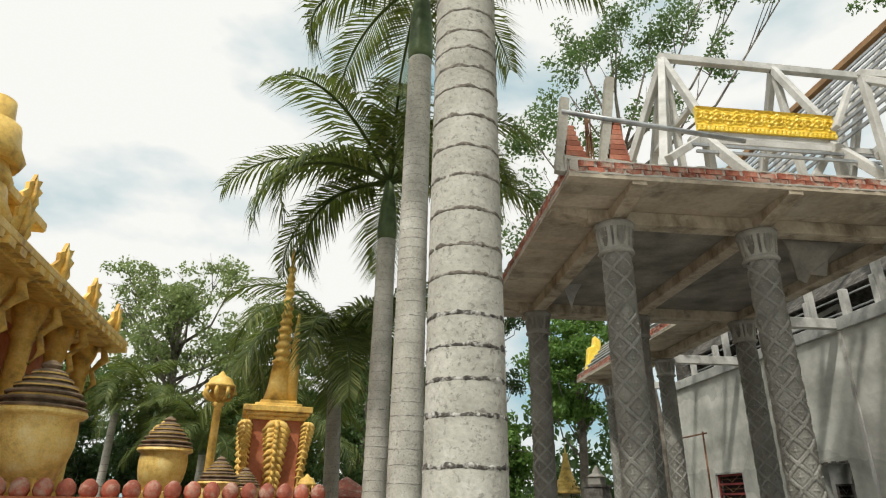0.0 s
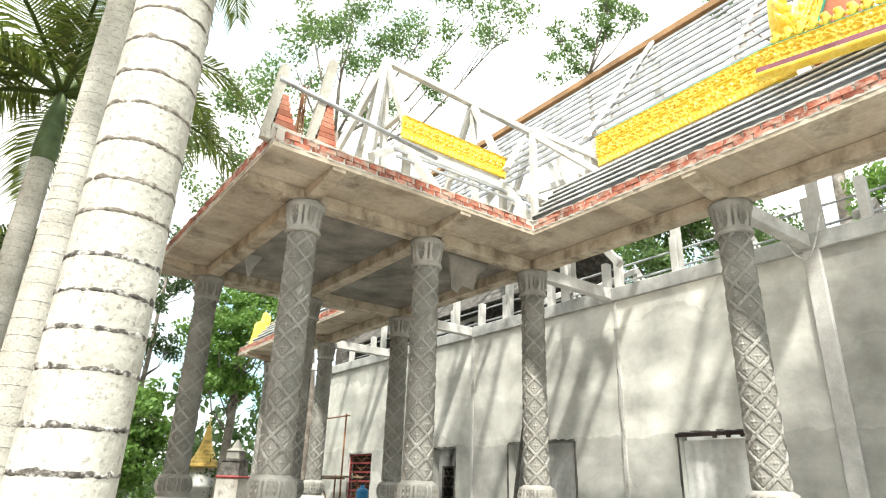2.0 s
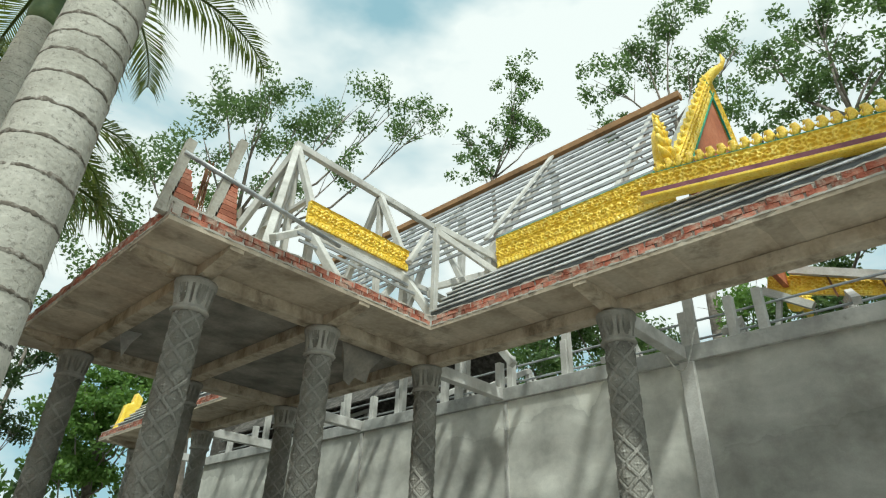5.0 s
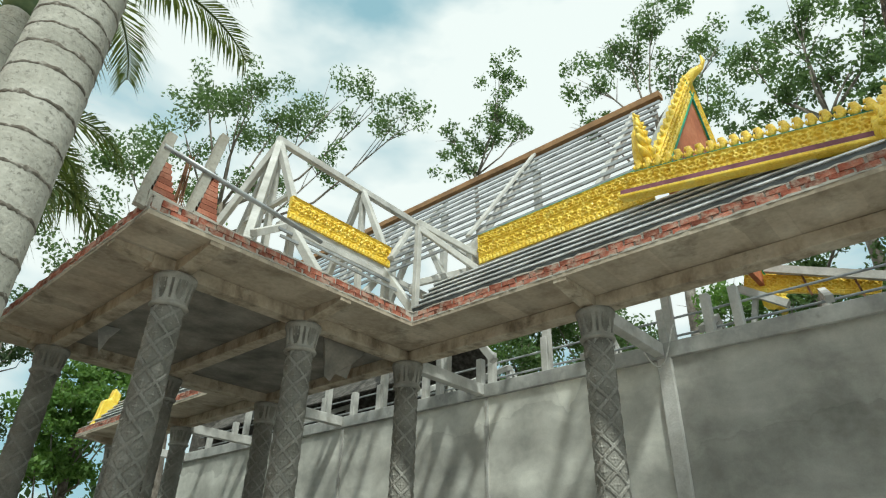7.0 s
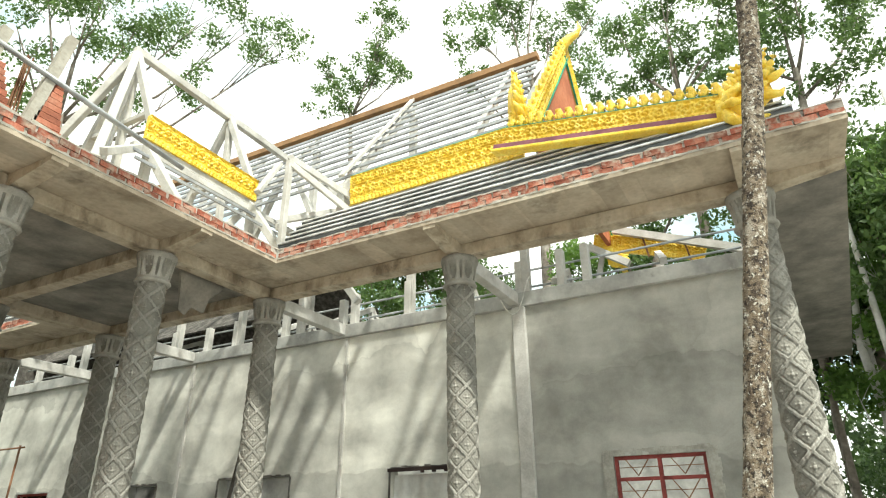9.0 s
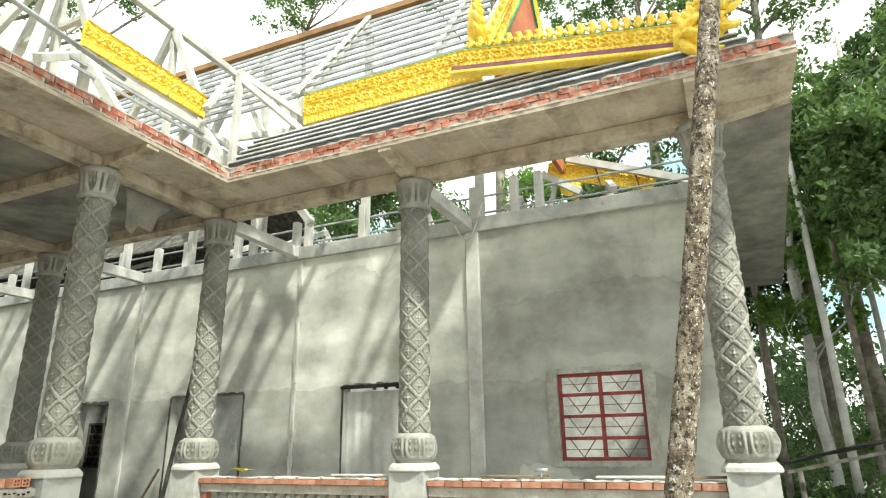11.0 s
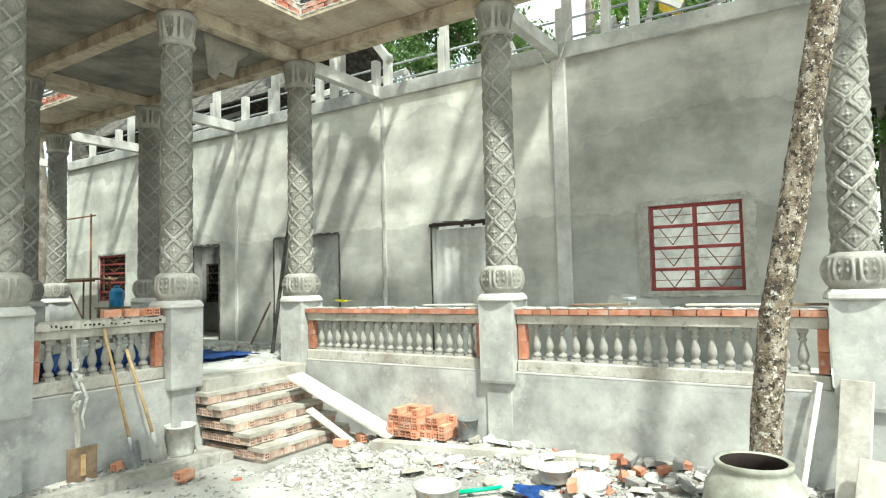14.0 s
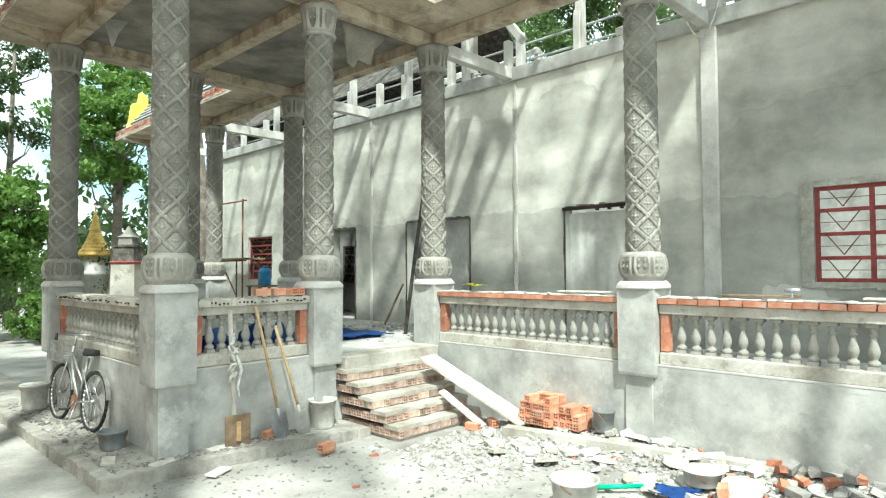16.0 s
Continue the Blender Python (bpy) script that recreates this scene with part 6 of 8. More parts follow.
def palm(label, x, y, r0, trunk_h, shaft_h, ring_gap, fronds, seed, lean=(0, 0), frond_scale=1.0, detail=True, ring_w=0.02, ring_mat=None):
    t = thing("palm_tree", label, "palm tree", (x, y, 0), group="palms in the yard")
    r = random.Random(seed)
    n = 48 if detail else 20

    def axis(z):
        f = z / trunk_h
        return lean[0] * f * f, lean[1] * f * f

    def radius(z):
        f = z / trunk_h
        return r0 * (1.08 - 0.22 * f + 0.05 * math.exp(-z / 0.5))

    bm = bmesh.new()
    prev = None
    m = int(trunk_h / (0.05 if detail else 0.25))
    for k in range(m + 1):
        z = trunk_h * k / m - (0.1 if k == 0 else 0)
        cx, cy = axis(max(z, 0))
        ring = []
        for i in range(n):
            a = 2 * math.pi * i / n
            q = radius(max(z, 0)) * (1 + 0.012 * noise.noise((math.cos(a) * 2, math.sin(a) * 2, z * 1.3 + seed)))
            ring.append(bm.verts.new((cx + q * math.cos(a), cy + q * math.sin(a), z)))
        if prev:
            for i in range(n):
                bm.faces.new((prev[i], prev[(i + 1) % n], ring[(i + 1) % n], ring[i])).smooth = True
        prev = ring
    bm.faces.new(prev)
    part("trunk", bm, PALM_BARK, t, "pale grey ringed trunk")
    z = 0.35
    while z < trunk_h - 0.1:
        bm = bmesh.new()
        cx, cy = axis(z)
        a0 = r.uniform(0, 6.28)
        rows = [[], [], [], []]
        for i in range(n * 2):
            a = math.pi * i / n
            nz = noise.noise((math.cos(a) * 3 + z * 7, math.sin(a) * 3, seed))
            fine = noise.noise((math.cos(a) * 22, math.sin(a) * 22, z * 9 + seed))
            w = max(0.0, ring_w * (1 - 0.45 * z / trunk_h) * (0.95 + 0.9 * nz + 0.8 * fine))
            zc = z + 0.012 * nz
            q = radius(z) * 1.0
            lift = 0.0025 if w > 0.003 else -0.004
            for row, (dz, dr) in zip(rows, ((-w, -0.003), (-w * 0.6, lift), (w * 0.5, lift), (w * 0.8, -0.003))):
                row.append(bm.verts.new((cx + (q + dr) * math.cos(a), cy + (q + dr) * math.sin(a), zc + dz)))
        for p, q in zip(rows, rows[1:]):
            for i in range(n * 2):
                bm.faces.new((p[i], p[(i + 1) % (n * 2)], q[(i + 1) % (n * 2)], q[i])).smooth = True
        part("leaf_scar_ring", bm, ring_mat or (RING if z < 3.1 else RING_MID), t)
        z += ring_gap * r.uniform(0.8, 1.2) * (1 - 0.5 * z / trunk_h)
    cx, cy = axis(trunk_h)
    bm = bmesh.new()
    lathe(bm, [(radius(trunk_h) * 1.0, 0), (radius(trunk_h) * 1.12, 0.15), (radius(trunk_h) * 0.95, shaft_h * 0.5), (0.07, shaft_h)], 20, (cx, cy, trunk_h))
    part("crownshaft", bm, SHAFT_GREEN, t, "smooth green crownshaft")
    for k in range(fronds):
        az = 360 * k / fronds * 1.0 + r.uniform(-14, 14)
        tilt = r.uniform(-28, 42)
        me = FRONDS[k % 3]
        ob = new("frond", me)
        ob.parent = t
        ob.matrix_basis = pose(cx, cy, trunk_h + shaft_h * 0.95, 0, 0, az) @ pose(0, 0, 0, 0, -tilt + 12, 0) @ Matrix.Diagonal((frond_scale, frond_scale, frond_scale, 1))
    return t


palm("stout grey palm with dark ringed trunk beside the portico", 1.395, 2.90, 0.196, 6.9, 1.3, 0.225, 11, 5, (0.02, 0.02), 1.0, True, 0.018)
palm("slender grey palm with green crownshaft behind the stout one", 1.30, 6.91, 0.185, 7.8, 1.5, 0.20, 11, 6, (0.03, 0.0), 1.0, True, 0.009, RING_PALE)
palm("grey palm with full drooping crown in the yard", 0.99, 9.85, 0.18, 6.3, 1.2, 0.2, 18, 7, (0.0, 0.0), 1.15, False, 0.009, RING_PALE)
palm("low leafy palm with dense crown in the yard", 0.2, 12.6, 0.16, 4.3, 0.8, 0.22, 26, 8, (-0.1, 0.0), 1.1, False, 0.010, RING_PALE)
for k, (x, y, h) in enumerate(((-5.2, 18.5, 3.9), (-3.6, 17.8, 3.2), (-6.6, 19.2, 4.4), (-1.2, 17.4, 3.4), (-2.2, 19.0, 4.6))):
    palm("dark shaded palm behind the gilded tower", x, y, 0.12, h, 0.5, 0.3, 13, 20 + k, (0, 0), 0.85, False, 0.01)

# slanting mottled tree in front of the gallery
t = thing("mottled_tree", "slanting slim tree with scaly mottled bark before the gallery", "tree", (6.30, 0.47, 0))
bm = bmesh.new()
ctrl = [(0.0, 0.0, -0.05), (-0.005, -0.03, 0.8), (-0.02, -0.12, 1.6), (-0.035, -0.34, 2.7), (-0.06, -0.62, 4.2), (-0.10, -0.90, 5.75), (-0.15, -1.15, 7.6), (-0.2, -1.3, 9.5)]
rings = []
n, m = 40, 190
for k in range(m + 1):
    f = k / m * (len(ctrl) - 1)
    i = min(int(f), len(ctrl) - 2)
    p = Vector(ctrl[i]).lerp(Vector(ctrl[i + 1]), f - i)
    ring = []
    for j in range(n):
        a = 2 * math.pi * j / n
        r0 = 0.112 - 0.032 * k / m + 0.05 * math.exp(-p.z / 0.2)
        r0 += 0.010 * noise.noise((math.cos(a) * 4, math.sin(a) * 4, p.z * 6)) + 0.006 * noise.noise((math.cos(a) * 11, math.sin(a) * 11, p.z * 22))
        ring.append(bm.verts.new((p.x + r0 * math.cos(a), p.y + r0 * math.sin(a), p.z)))
    rings.append(ring)
for p, q in zip(rings, rings[1:]):
    for j in range(n):
        bm.faces.new((p[j], p[(j + 1) % n], q[(j + 1) % n], q[j])).smooth = True
bm.faces.new(rings[-1])
part("trunk", bm, ROUGH_BARK, t, "scaly trunk mottled brown, black and grey-white")
bm = bmesh.new()
# unseen crown, its clumps placed along the sun's path to shade the south wall bay
cl = [(-0.8, -3.4, 12.4, 1.3), (-0.2, -4.4, 12.0, 1.3), (-1.4, -4.2, 13.2, 1.3), (0.3, -3.2, 13.6, 1.2), (-0.4, -5.2, 13.0, 1.2), (-1.0, -3.6, 14.6, 1.2)]
for x, y, z, c in cl:
    tube(bm, [(-0.2, -1.3, 9.3), ((x - 0.2) / 2, (y - 1.3) / 2, (z + 9.0) / 2), (x, y, z)], [0.06, 0.045, 0.02], 6)
part("branchwork", bm, ROUGH_BARK, t)
c = new("crown", leaf_mesh("crown", [((x, y, z), q) for x, y, z, q in cl], 12000, 0.2, LEAF, 131))
c.parent = t

# ---- gilded temple beyond the fence ----
def leaf_plate(bm):
    """A broad curling leaf crest with a raised rib."""
    prism(bm, [(-0.15, 0), (0.15, 0), (0.22, 0.14), (0.17, 0.26), (0.24, 0.40), (0.13, 0.45), (0.17, 0.62), (0.05, 0.58), (0.0, 0.70), (-0.05, 0.52), (-0.14, 0.46), (-0.12, 0.32), (-0.22, 0.20)], 0.07)
    tube(bm, [(0, -0.04, 0.0), (0.02, -0.06, 0.25), (0.02, -0.04, 0.5), (0.01, -0.02, 0.66)], [0.05, 0.05, 0.035, 0.01], 7)


tm = thing("gilded_temple", "terracotta temple hall with gilded columns, brackets and flame-edged eave", "temple", (0, 0, 0))
TX = -4.75
bm = bmesh.new()
box(bm, TX - 4, TX - 0.75, 2.0, 13.0, 0, 5.2)
part("wall", bm, TERRA, tm, "terracotta painted wall")
for k in range(3):
    bm = bmesh.new()
    box(bm, TX - 0.76, TX - 0.70, 8.2 + 1.7 * k, 9.1 + 1.7 * k, 1.6, 4.2)
    part("window_dark_panel", bm, DARKWOOD, tm, "dark shuttered window")
bm = bmesh.new()
box(bm, TX - 4.5, TX + 0.5, 1.5, 13.2, 4.86, 5.0)
part("eave", bm, OLDGOLD, tm, "gilded moulded eave", 0.02)
bm = bmesh.new()
box(bm, TX - 4.6, TX + 0.62, 1.4, 13.3, 5.0, 5.15)
part("eave_moulding", bm, OLDGOLD, tm, "gilded moulding with dark joints", 0.03)
bm = bmesh.new()
prism(bm, [(TX - 4.6, 5.15), (TX + 0.55, 5.15), (TX - 2.4, 6.3)], 11.6)
for v in bm.verts:
    v.co.y += 7.3
part("roof", bm, OLDGOLD, tm, "weathered gilded roof slope")
bm = bmesh.new()
for q in range(34):
    y = 1.6 + 0.345 * q
    box(bm, TX + 0.50, TX + 0.66, y, y + 0.2, 4.88, 4.98)
tagged(part("dentil_course", bm, OLDGOLD, tm, "row of small gilded dentils"), kind="stuff")
for k in range(6):
    y = 5.6 + 1.42 * k
    bm = bmesh.new()
    lathe(bm, [(0.24, 0), (0.22, 0.3), (0.16, 0.4), (0.15, 4.3), (0.2, 4.4), (0.17, 4.5), (0.24, 4.7), (0.27, 5.0)], 14, (TX, y, 0))
    part("column", bm, OLDGOLD, tm, "round gilded column")
    bm = bmesh.new()
    tube(bm, [(TX + 0.16, y, 3.95), (TX + 0.30, y, 4.15), (TX + 0.22, y, 4.4), (TX + 0.42, y, 4.62), (TX + 0.36, y, 4.82), (TX + 0.55, y, 5.0)], [0.03, 0.06, 0.05, 0.09, 0.07, 0.10], 8)
    part("bracket", bm, OLDGOLD, tm, "curled gilded eave bracket")
for k in range(5):
    y = 6.0 + 1.62 * k
    bm = bmesh.new()
    leaf_plate(bm)
    bmesh.ops.transform(bm, matrix=pose(TX + 0.50, y, 5.13, 0, 0, 70) @ Matrix.Diagonal((0.85, 1, 0.85, 1)), verts=bm.verts)
    part("flame_ornament", bm, OLDGOLD, tm, "gilded flame ornament on the eave")
bm = bmesh.new()
for q, (w, z) in enumerate(((0.62, 5.15), (0.5, 5.6), (0.58, 5.9), (0.34, 6.25))):
    lathe(bm, [(w * 0.72, 0), (w * 0.8, 0.12), (w * 0.64, 0.3), (w * 0.56, 0.55)], 14, (TX + 0.1, 7.1, z))
part("corner_turret", bm, OLDGOLD, tm, "tiered gilded corner turret")
bm = bmesh.new()
box(bm, TX - 4.2, TX - 0.45, 2.0, 9.6, 5.4, 6.1)
part("upper_wall", bm, TERRA, tm, "terracotta upper storey")
bm = bmesh.new()
box(bm, TX - 4.5, TX - 0.1, 1.8, 9.9, 6.1, 6.28)
part("upper_eave", bm, OLDGOLD, tm, "gilded upper eave", 0.03)
for k in range(3):
    bm = bmesh.new()
    leaf_plate(bm)
    bmesh.ops.transform(bm, matrix=pose(TX - 0.18, 5.6 + 1.8 * k, 6.26, 0, 0, 70) @ Matrix.Diagonal((0.8, 1, 0.8, 1)), verts=bm.verts)
    part("flame_ornament", bm, OLDGOLD, tm, "gilded flame ornament on the upper eave")


HEAD_GOLD = material("bright_worn_gold", (0.90, 0.64, 0.20), (0.62, 0.40, 0.12), (0.95, 0.76, 0.34), 0.42, grain=30, stain=5, bump=0.3, spec=0.5)


def tiered_head(x, y, z, s, label):
    """A plain moulded head shape under a tiered crown, all one cast."""
    bm = bmesh.new()
    prof = [(0.30, -0.75), (0.31, -0.5), (0.40, -0.40), (0.49, -0.22), (0.54, 0.0), (0.55, 0.2), (0.53, 0.38), (0.60, 0.41), (0.64, 0.45), (0.62, 0.50)]
    tiers = 6
    for k in range(tiers):
        f = k / tiers
        rr, zz = 0.62 * (1 - 0.78 * f ** 1.35), 0.50 + 0.62 * f
        prof += [(rr * 0.92, zz), (rr, zz + 0.012), (rr * 1.02, zz + 0.035), (rr * 0.97, zz + 0.06), (rr * 0.80, zz + 0.075)]
    prof += [(0.12, 1.12), (0.15, 1.17), (0.10, 1.22), (0.02, 1.26)]
    lathe(bm, prof, 20)
    for f in bm.faces:
        f.normal_update()
        f.smooth = f.calc_center_median().z < 0.45
        f.material_index = 1 if f.calc_center_median().z > 0.52 and (f.normal.z > 0.35 or f.normal.z < -0.35) else 0
    ob = finish("statue_head", bm, (HEAD_GOLD, DARKWOOD))
    tagged(ob, label, "statue", "cast heads on the fence")
    ob.matrix_basis = pose(x, y, z) @ Matrix.Diagonal((s, s, s, 1))
    return ob


tm.matrix_basis = pose(-4.2, 12.49, 0, 0, 0, 7.3) @ pose(4.13, -12.49, 0)
tiered_head(-2.88, 7.66, 2.62, 0.78, "large gilded cast head with dark tiered crown on a fence post")
tiered_head(-2.15, 10.0, 2.48, 0.62, "gilded cast head with tiered crown on a fence post")
tiered_head(-1.05, 8.85, 2.10, 0.42, "small gilded tiered cap on a fence post")
tiered_head(-0.80, 9.3, 2.06, 0.36, "small gilded tiered cap on a fence post")
f = thing("yard_fence", "low yard fence with red petal tiles along its coping", "fence")
bm = bmesh.new()
bar(bm, (-4.2, 6.4, 1.05), (0.6, 8.2, 1.05), 0.25, 2.1)
part("fence_wall", bm, TERRA, f, "terracotta painted fence wall")
cap = bmesh.new()
lathe(cap, [(0.075, 0), (0.095, 0.05), (0.085, 0.12), (0.04, 0.17), (0.01, 0.18)], 10)
bmesh.ops.recalc_face_normals(cap, faces=cap.faces)
capm = bpy.data.meshes.new("petal_tile")
cap.to_mesh(capm)
cap.free()
capm.materials.append(TILE)
for k in range(24):
    q = k / 24
    piece("petal_tile", capm, f, pose(-4.1 + 4.6 * q, 6.42 + 1.75 * q, 2.1, 12, 0, 20))
for x, y, z in ((-2.88, 7.66, 2.3), (-2.15, 10.0, 2.2), (-1.05, 8.85, 1.95), (-0.80, 9.3, 1.9)):
    bm = bmesh.new()
    box(bm, -0.24, 0.24, -0.24, 0.24, 0, z)
    ob = solid("fence_post", bm, OLDGOLD, "square gilded fence post under a cast head", "post", group="gilded fence posts", bevel=0.02)
    ob.matrix_basis = pose(x, y, 0)


def gilded_lamp(x, y, z, s, label):
    l = thing("yard_lamp", label, "lamp post", (x, y, 0))
    bm = bmesh.new()
    lathe(bm, [(0.10 * s, 0), (0.09 * s, z * 0.4), (0.075 * s, z - 0.35 * s), (0.13 * s, z - 0.3 * s), (0.07 * s, z - 0.25 * s)], 12)
    part("pole", bm, OLDGOLD, l, "gilded pole")
    bm = bmesh.new()
    lathe(bm, [(0.08 * s, z - 0.25 * s), (0.12 * s, z - 0.15 * s), (0.10 * s, z - 0.05 * s), (0.26 * s, z + 0.0 * s), (0.30 * s, z + 0.03 * s), (0.28 * s, z + 0.07 * s), (0.24 * s, z + 0.10 * s), (0.22 * s, z + 0.16 * s), (0.16 * s, z + 0.22 * s), (0.08 * s, z + 0.25 * s), (0.05 * s, z + 0.30 * s), (0.01 * s, z + 0.34 * s)], 16)
    for k in range(8):
        a = math.pi * k / 4
        c, q = math.cos(a) * s, math.sin(a) * s
        tube(bm, [(0.26 * c, 0.26 * q, z + 0.02 * s), (0.29 * c, 0.29 * q, z - 0.10 * s), (0.22 * c, 0.22 * q, z - 0.20 * s), (0.10 * c, 0.10 * q, z - 0.24 * s)], [0.03 * s, 0.045 * s, 0.035 * s, 0.02 * s], 7)
    part("lantern", bm, OLDGOLD, l, "domed gilded lantern head with hanging petals")
    return l


gilded_lamp(-1.42, 9.74, 3.66, 0.78, "gilded lamp post with bulbous lantern")
gilded_lamp(-2.95, 12.2, 3.2, 0.7, "small gilded lamp post in the yard")
gilded_lamp(-0.02, 9.98, 2.3, 0.5, "small gilded lamp post in the yard")

s = thing("gilded_tower", "terracotta shrine tower with gilded garlands, cornice and ringed spire", "tower", (-0.72, 10.9, 0), 12)
bm = bmesh.new()
box(bm, -0.40, 0.40, -0.40, 0.40, 0, 3.36)
part("shaft", bm, TERRA, s, "terracotta painted shaft", 0.03)
for sx in (-1, 1):
    for sy in (-1, 1):
        bm = bmesh.new()
        flame_leaf(bm, [(sx * 0.50, sy * 0.50, 3.28), (sx * 0.47, sy * 0.46, 2.95), (sx * 0.42, sy * 0.42, 2.5), (sx * 0.40, sy * 0.42, 1.7)], 0.07, 15, 3)
        part("corner_garland", bm, OLDGOLD, s, "gilded corner garland")
for a in range(4):
    bm = bmesh.new()
    flame_leaf(bm, [(0, 0, 3.28), (0, -0.02, 2.95), (0, -0.02, 2.5), (0, -0.01, 2.1), (0, 0, 1.75)], 0.13, 17, a)
    bmesh.ops.transform(bm, matrix=pose(0, 0, 0, 0, 0, 90 * a) @ pose(0, -0.42, 0), verts=bm.verts)
    part("face_ornament", bm, OLDGOLD, s, "gilded relief ornament")
bm = bmesh.new()
for w, z0, z1 in ((0.45, 3.30, 3.36), (0.50, 3.36, 3.42), (0.55, 3.42, 3.52), (0.38, 3.52, 3.58), (0.30, 3.58, 3.64)):
    box(bm, -w, w, -w, w, z0, z1)
part("cornice", bm, OLDGOLD, s, "stepped gilded cornice", 0.012)
bm = bmesh.new()
prof, z, r0 = [(0.26, 3.64), (0.20, 3.9), (0.15, 4.3)], 4.3, 0.16
while z < 5.9:
    prof += [(r0, z), (r0 * 1.1, z + 0.04), (r0 * 0.8, z + 0.08), (r0 * 0.72, z + 0.13)]
    z += 0.14
    r0 *= 0.93
prof += [(0.04, z), (0.09, z + 0.08), (0.03, z + 0.16), (0.05, z + 0.3), (0.01, z + 0.5)]
lathe(bm, prof, 14)
part("spire", bm, OLDGOLD, s, "slender ringed gilded spire")
bm = bmesh.new()
lathe(bm, [(0.11, 3.64), (0.09, 4.1), (0.10, 4.2), (0.06, 4.5), (0.07, 4.6), (0.02, 5.2)], 10, (0.2, -0.1, 0))
part("side_spire", bm, OLDGOLD, s, "small gilded side spire")

t = thing("red_canopy", "small red pavilion roof beyond the palms", "canopy", (0.36, 15.2, 0))
bm = bmesh.new()
lathe(bm, [(0.75, 2.15), (0.70, 2.2), (0.3, 2.45), (0.02, 2.62)], 12)
part("roof", bm, TILE, t)
for sx in (-0.5, 0.5):
    for sy in (-0.5, 0.5):
        bm = bmesh.new()
        bar(bm, (sx, sy, 0), (sx, sy, 2.2), 0.06)
        part("post", bm, PALE, t)


def stupa(label, x, y, body, mat_low, mat_top, s, wide=0.6):
    u = thing("stupa", label, "stupa", (x, y, 0))
    bm = bmesh.new()
    lathe(bm, [(0.75 * s, 0), (0.75 * s, body * 0.72), (0.85 * s, body * 0.74), (0.85 * s, body * 0.78), (0.62 * s, body * 0.80), (0.55 * s, body)], 8)
    part("body", bm, mat_low, u)
    bm = bmesh.new()
    z, r0, prof = body, wide * s, []
    while r0 > 0.12 * s:
        prof += [(r0, z), (r0 * 1.05, z + 0.06 * s), (r0 * 0.9, z + 0.15 * s)]
        z += 0.17 * s
        r0 *= 0.83
    prof += [(0.05 * s, z), (0.015 * s, z + 0.5 * s)]
    lathe(bm, prof, 12)
    part("spire", bm, mat_top, u)
    return u


stupa("cream stupa with tiered gold spire beyond the yard", 7.93, 23.2, 2.45, PALE, OLDGOLD, 0.75, 0.78)
u = thing("stone_obelisk", "grey stone memorial obelisk with dark red bands beside the portico", "obelisk", (6.13, 14.75, 0))
for nm, prof, mat in (("base", [(0.46, 0), (0.46, 0.4), (0.40, 0.45), (0.36, 2.10)], CAST), ("middle", [(0.34, 2.16), (0.30, 2.46), (0.34, 2.47), (0.34, 2.52)], RAW_EDGE), ("tip", [(0.22, 2.52), (0.20, 2.68), (0.24, 2.69), (0.12, 2.76), (0.02, 2.94)], CARVED), ("band", [(0.38, 2.10), (0.40, 2.13), (0.38, 2.16)], RED_PAINT)):
    bm = bmesh.new()
    lathe(bm, prof, 4)
    for f in bm.faces:
        f.smooth = False
    part(nm, bm, mat, u, "dark red painted band" if nm == "band" else "")
# far woods all round the horizon
wr = random.Random(5)
cl = []
for k in range(150):
    a = radians(wr.uniform(-62, 128))
    d = wr.uniform(34, 46)
    cl.append(((1 + d * math.cos(a), d * math.sin(a), wr.uniform(0.8, 7.5)), wr.uniform(1.6, 2.8)))
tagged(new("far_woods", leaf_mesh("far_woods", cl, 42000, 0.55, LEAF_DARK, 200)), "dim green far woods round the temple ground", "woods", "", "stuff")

# ---- rubble ----
def shards(name, spots, lo, hi, mat, seed, label, flat=0.5):
    """Broken angular chips lying on the ground, one joined heap."""
    r = random.Random(seed)
    verts, faces = [], []
    base = ((-1, -1, -1), (1, -1, -1), (1, 1, -1), (-1, 1, -1), (-1, -1, 1), (1, -1, 1), (1, 1, 1), (-1, 1, 1))
    quads = ((3, 2, 1, 0), (4, 5, 6, 7), (0, 1, 5, 4), (1, 2, 6, 5), (2, 3, 7, 6), (3, 0, 4, 7))
    for x, y, z in spots:
        s = r.uniform(lo, hi) * (2.0 if r.random() < 0.06 else 1)
        rot = Euler((r.uniform(-0.5, 0.5), r.uniform(-0.5, 0.5), r.uniform(0, 6.28))).to_matrix()
        sc = (s * r.uniform(0.6, 1.5), s * r.uniform(0.5, 1.1), s * flat * r.uniform(0.5, 1.2))
        i = len(verts)
        for bx, by, bz in base:
            p = rot @ Vector((bx * sc[0] * r.uniform(0.55, 1), by * sc[1] * r.uniform(0.55, 1), bz * sc[2] * r.uniform(0.6, 1)))
            verts.append((x + p.x, y + p.y, z + p.z + sc[2] * 0.5))
        faces += [tuple(i + k for k in q) for q in quads]
    me = bpy.data.meshes.new(name)
    me.from_pydata(verts, [], faces)
    me.materials.append(mat)
    return tagged(new(name, me), label, "rubble", "", "stuff")


def ground_spots(r, n, x0, x1, y0, y1, bias=1.0):
    out = []
    while len(out) < n:
        x = x0 + (x1 - x0) * r.random() ** bias
        y = r.uniform(y0, y1)
        if (x > 7.36 and y > -0.2) or (x > 3.0 and y > 6.0) or (5.6 < x < 7.2 and y > 5.1):
            continue
        out.append((x, y, ground_height(x, y)))
    return out


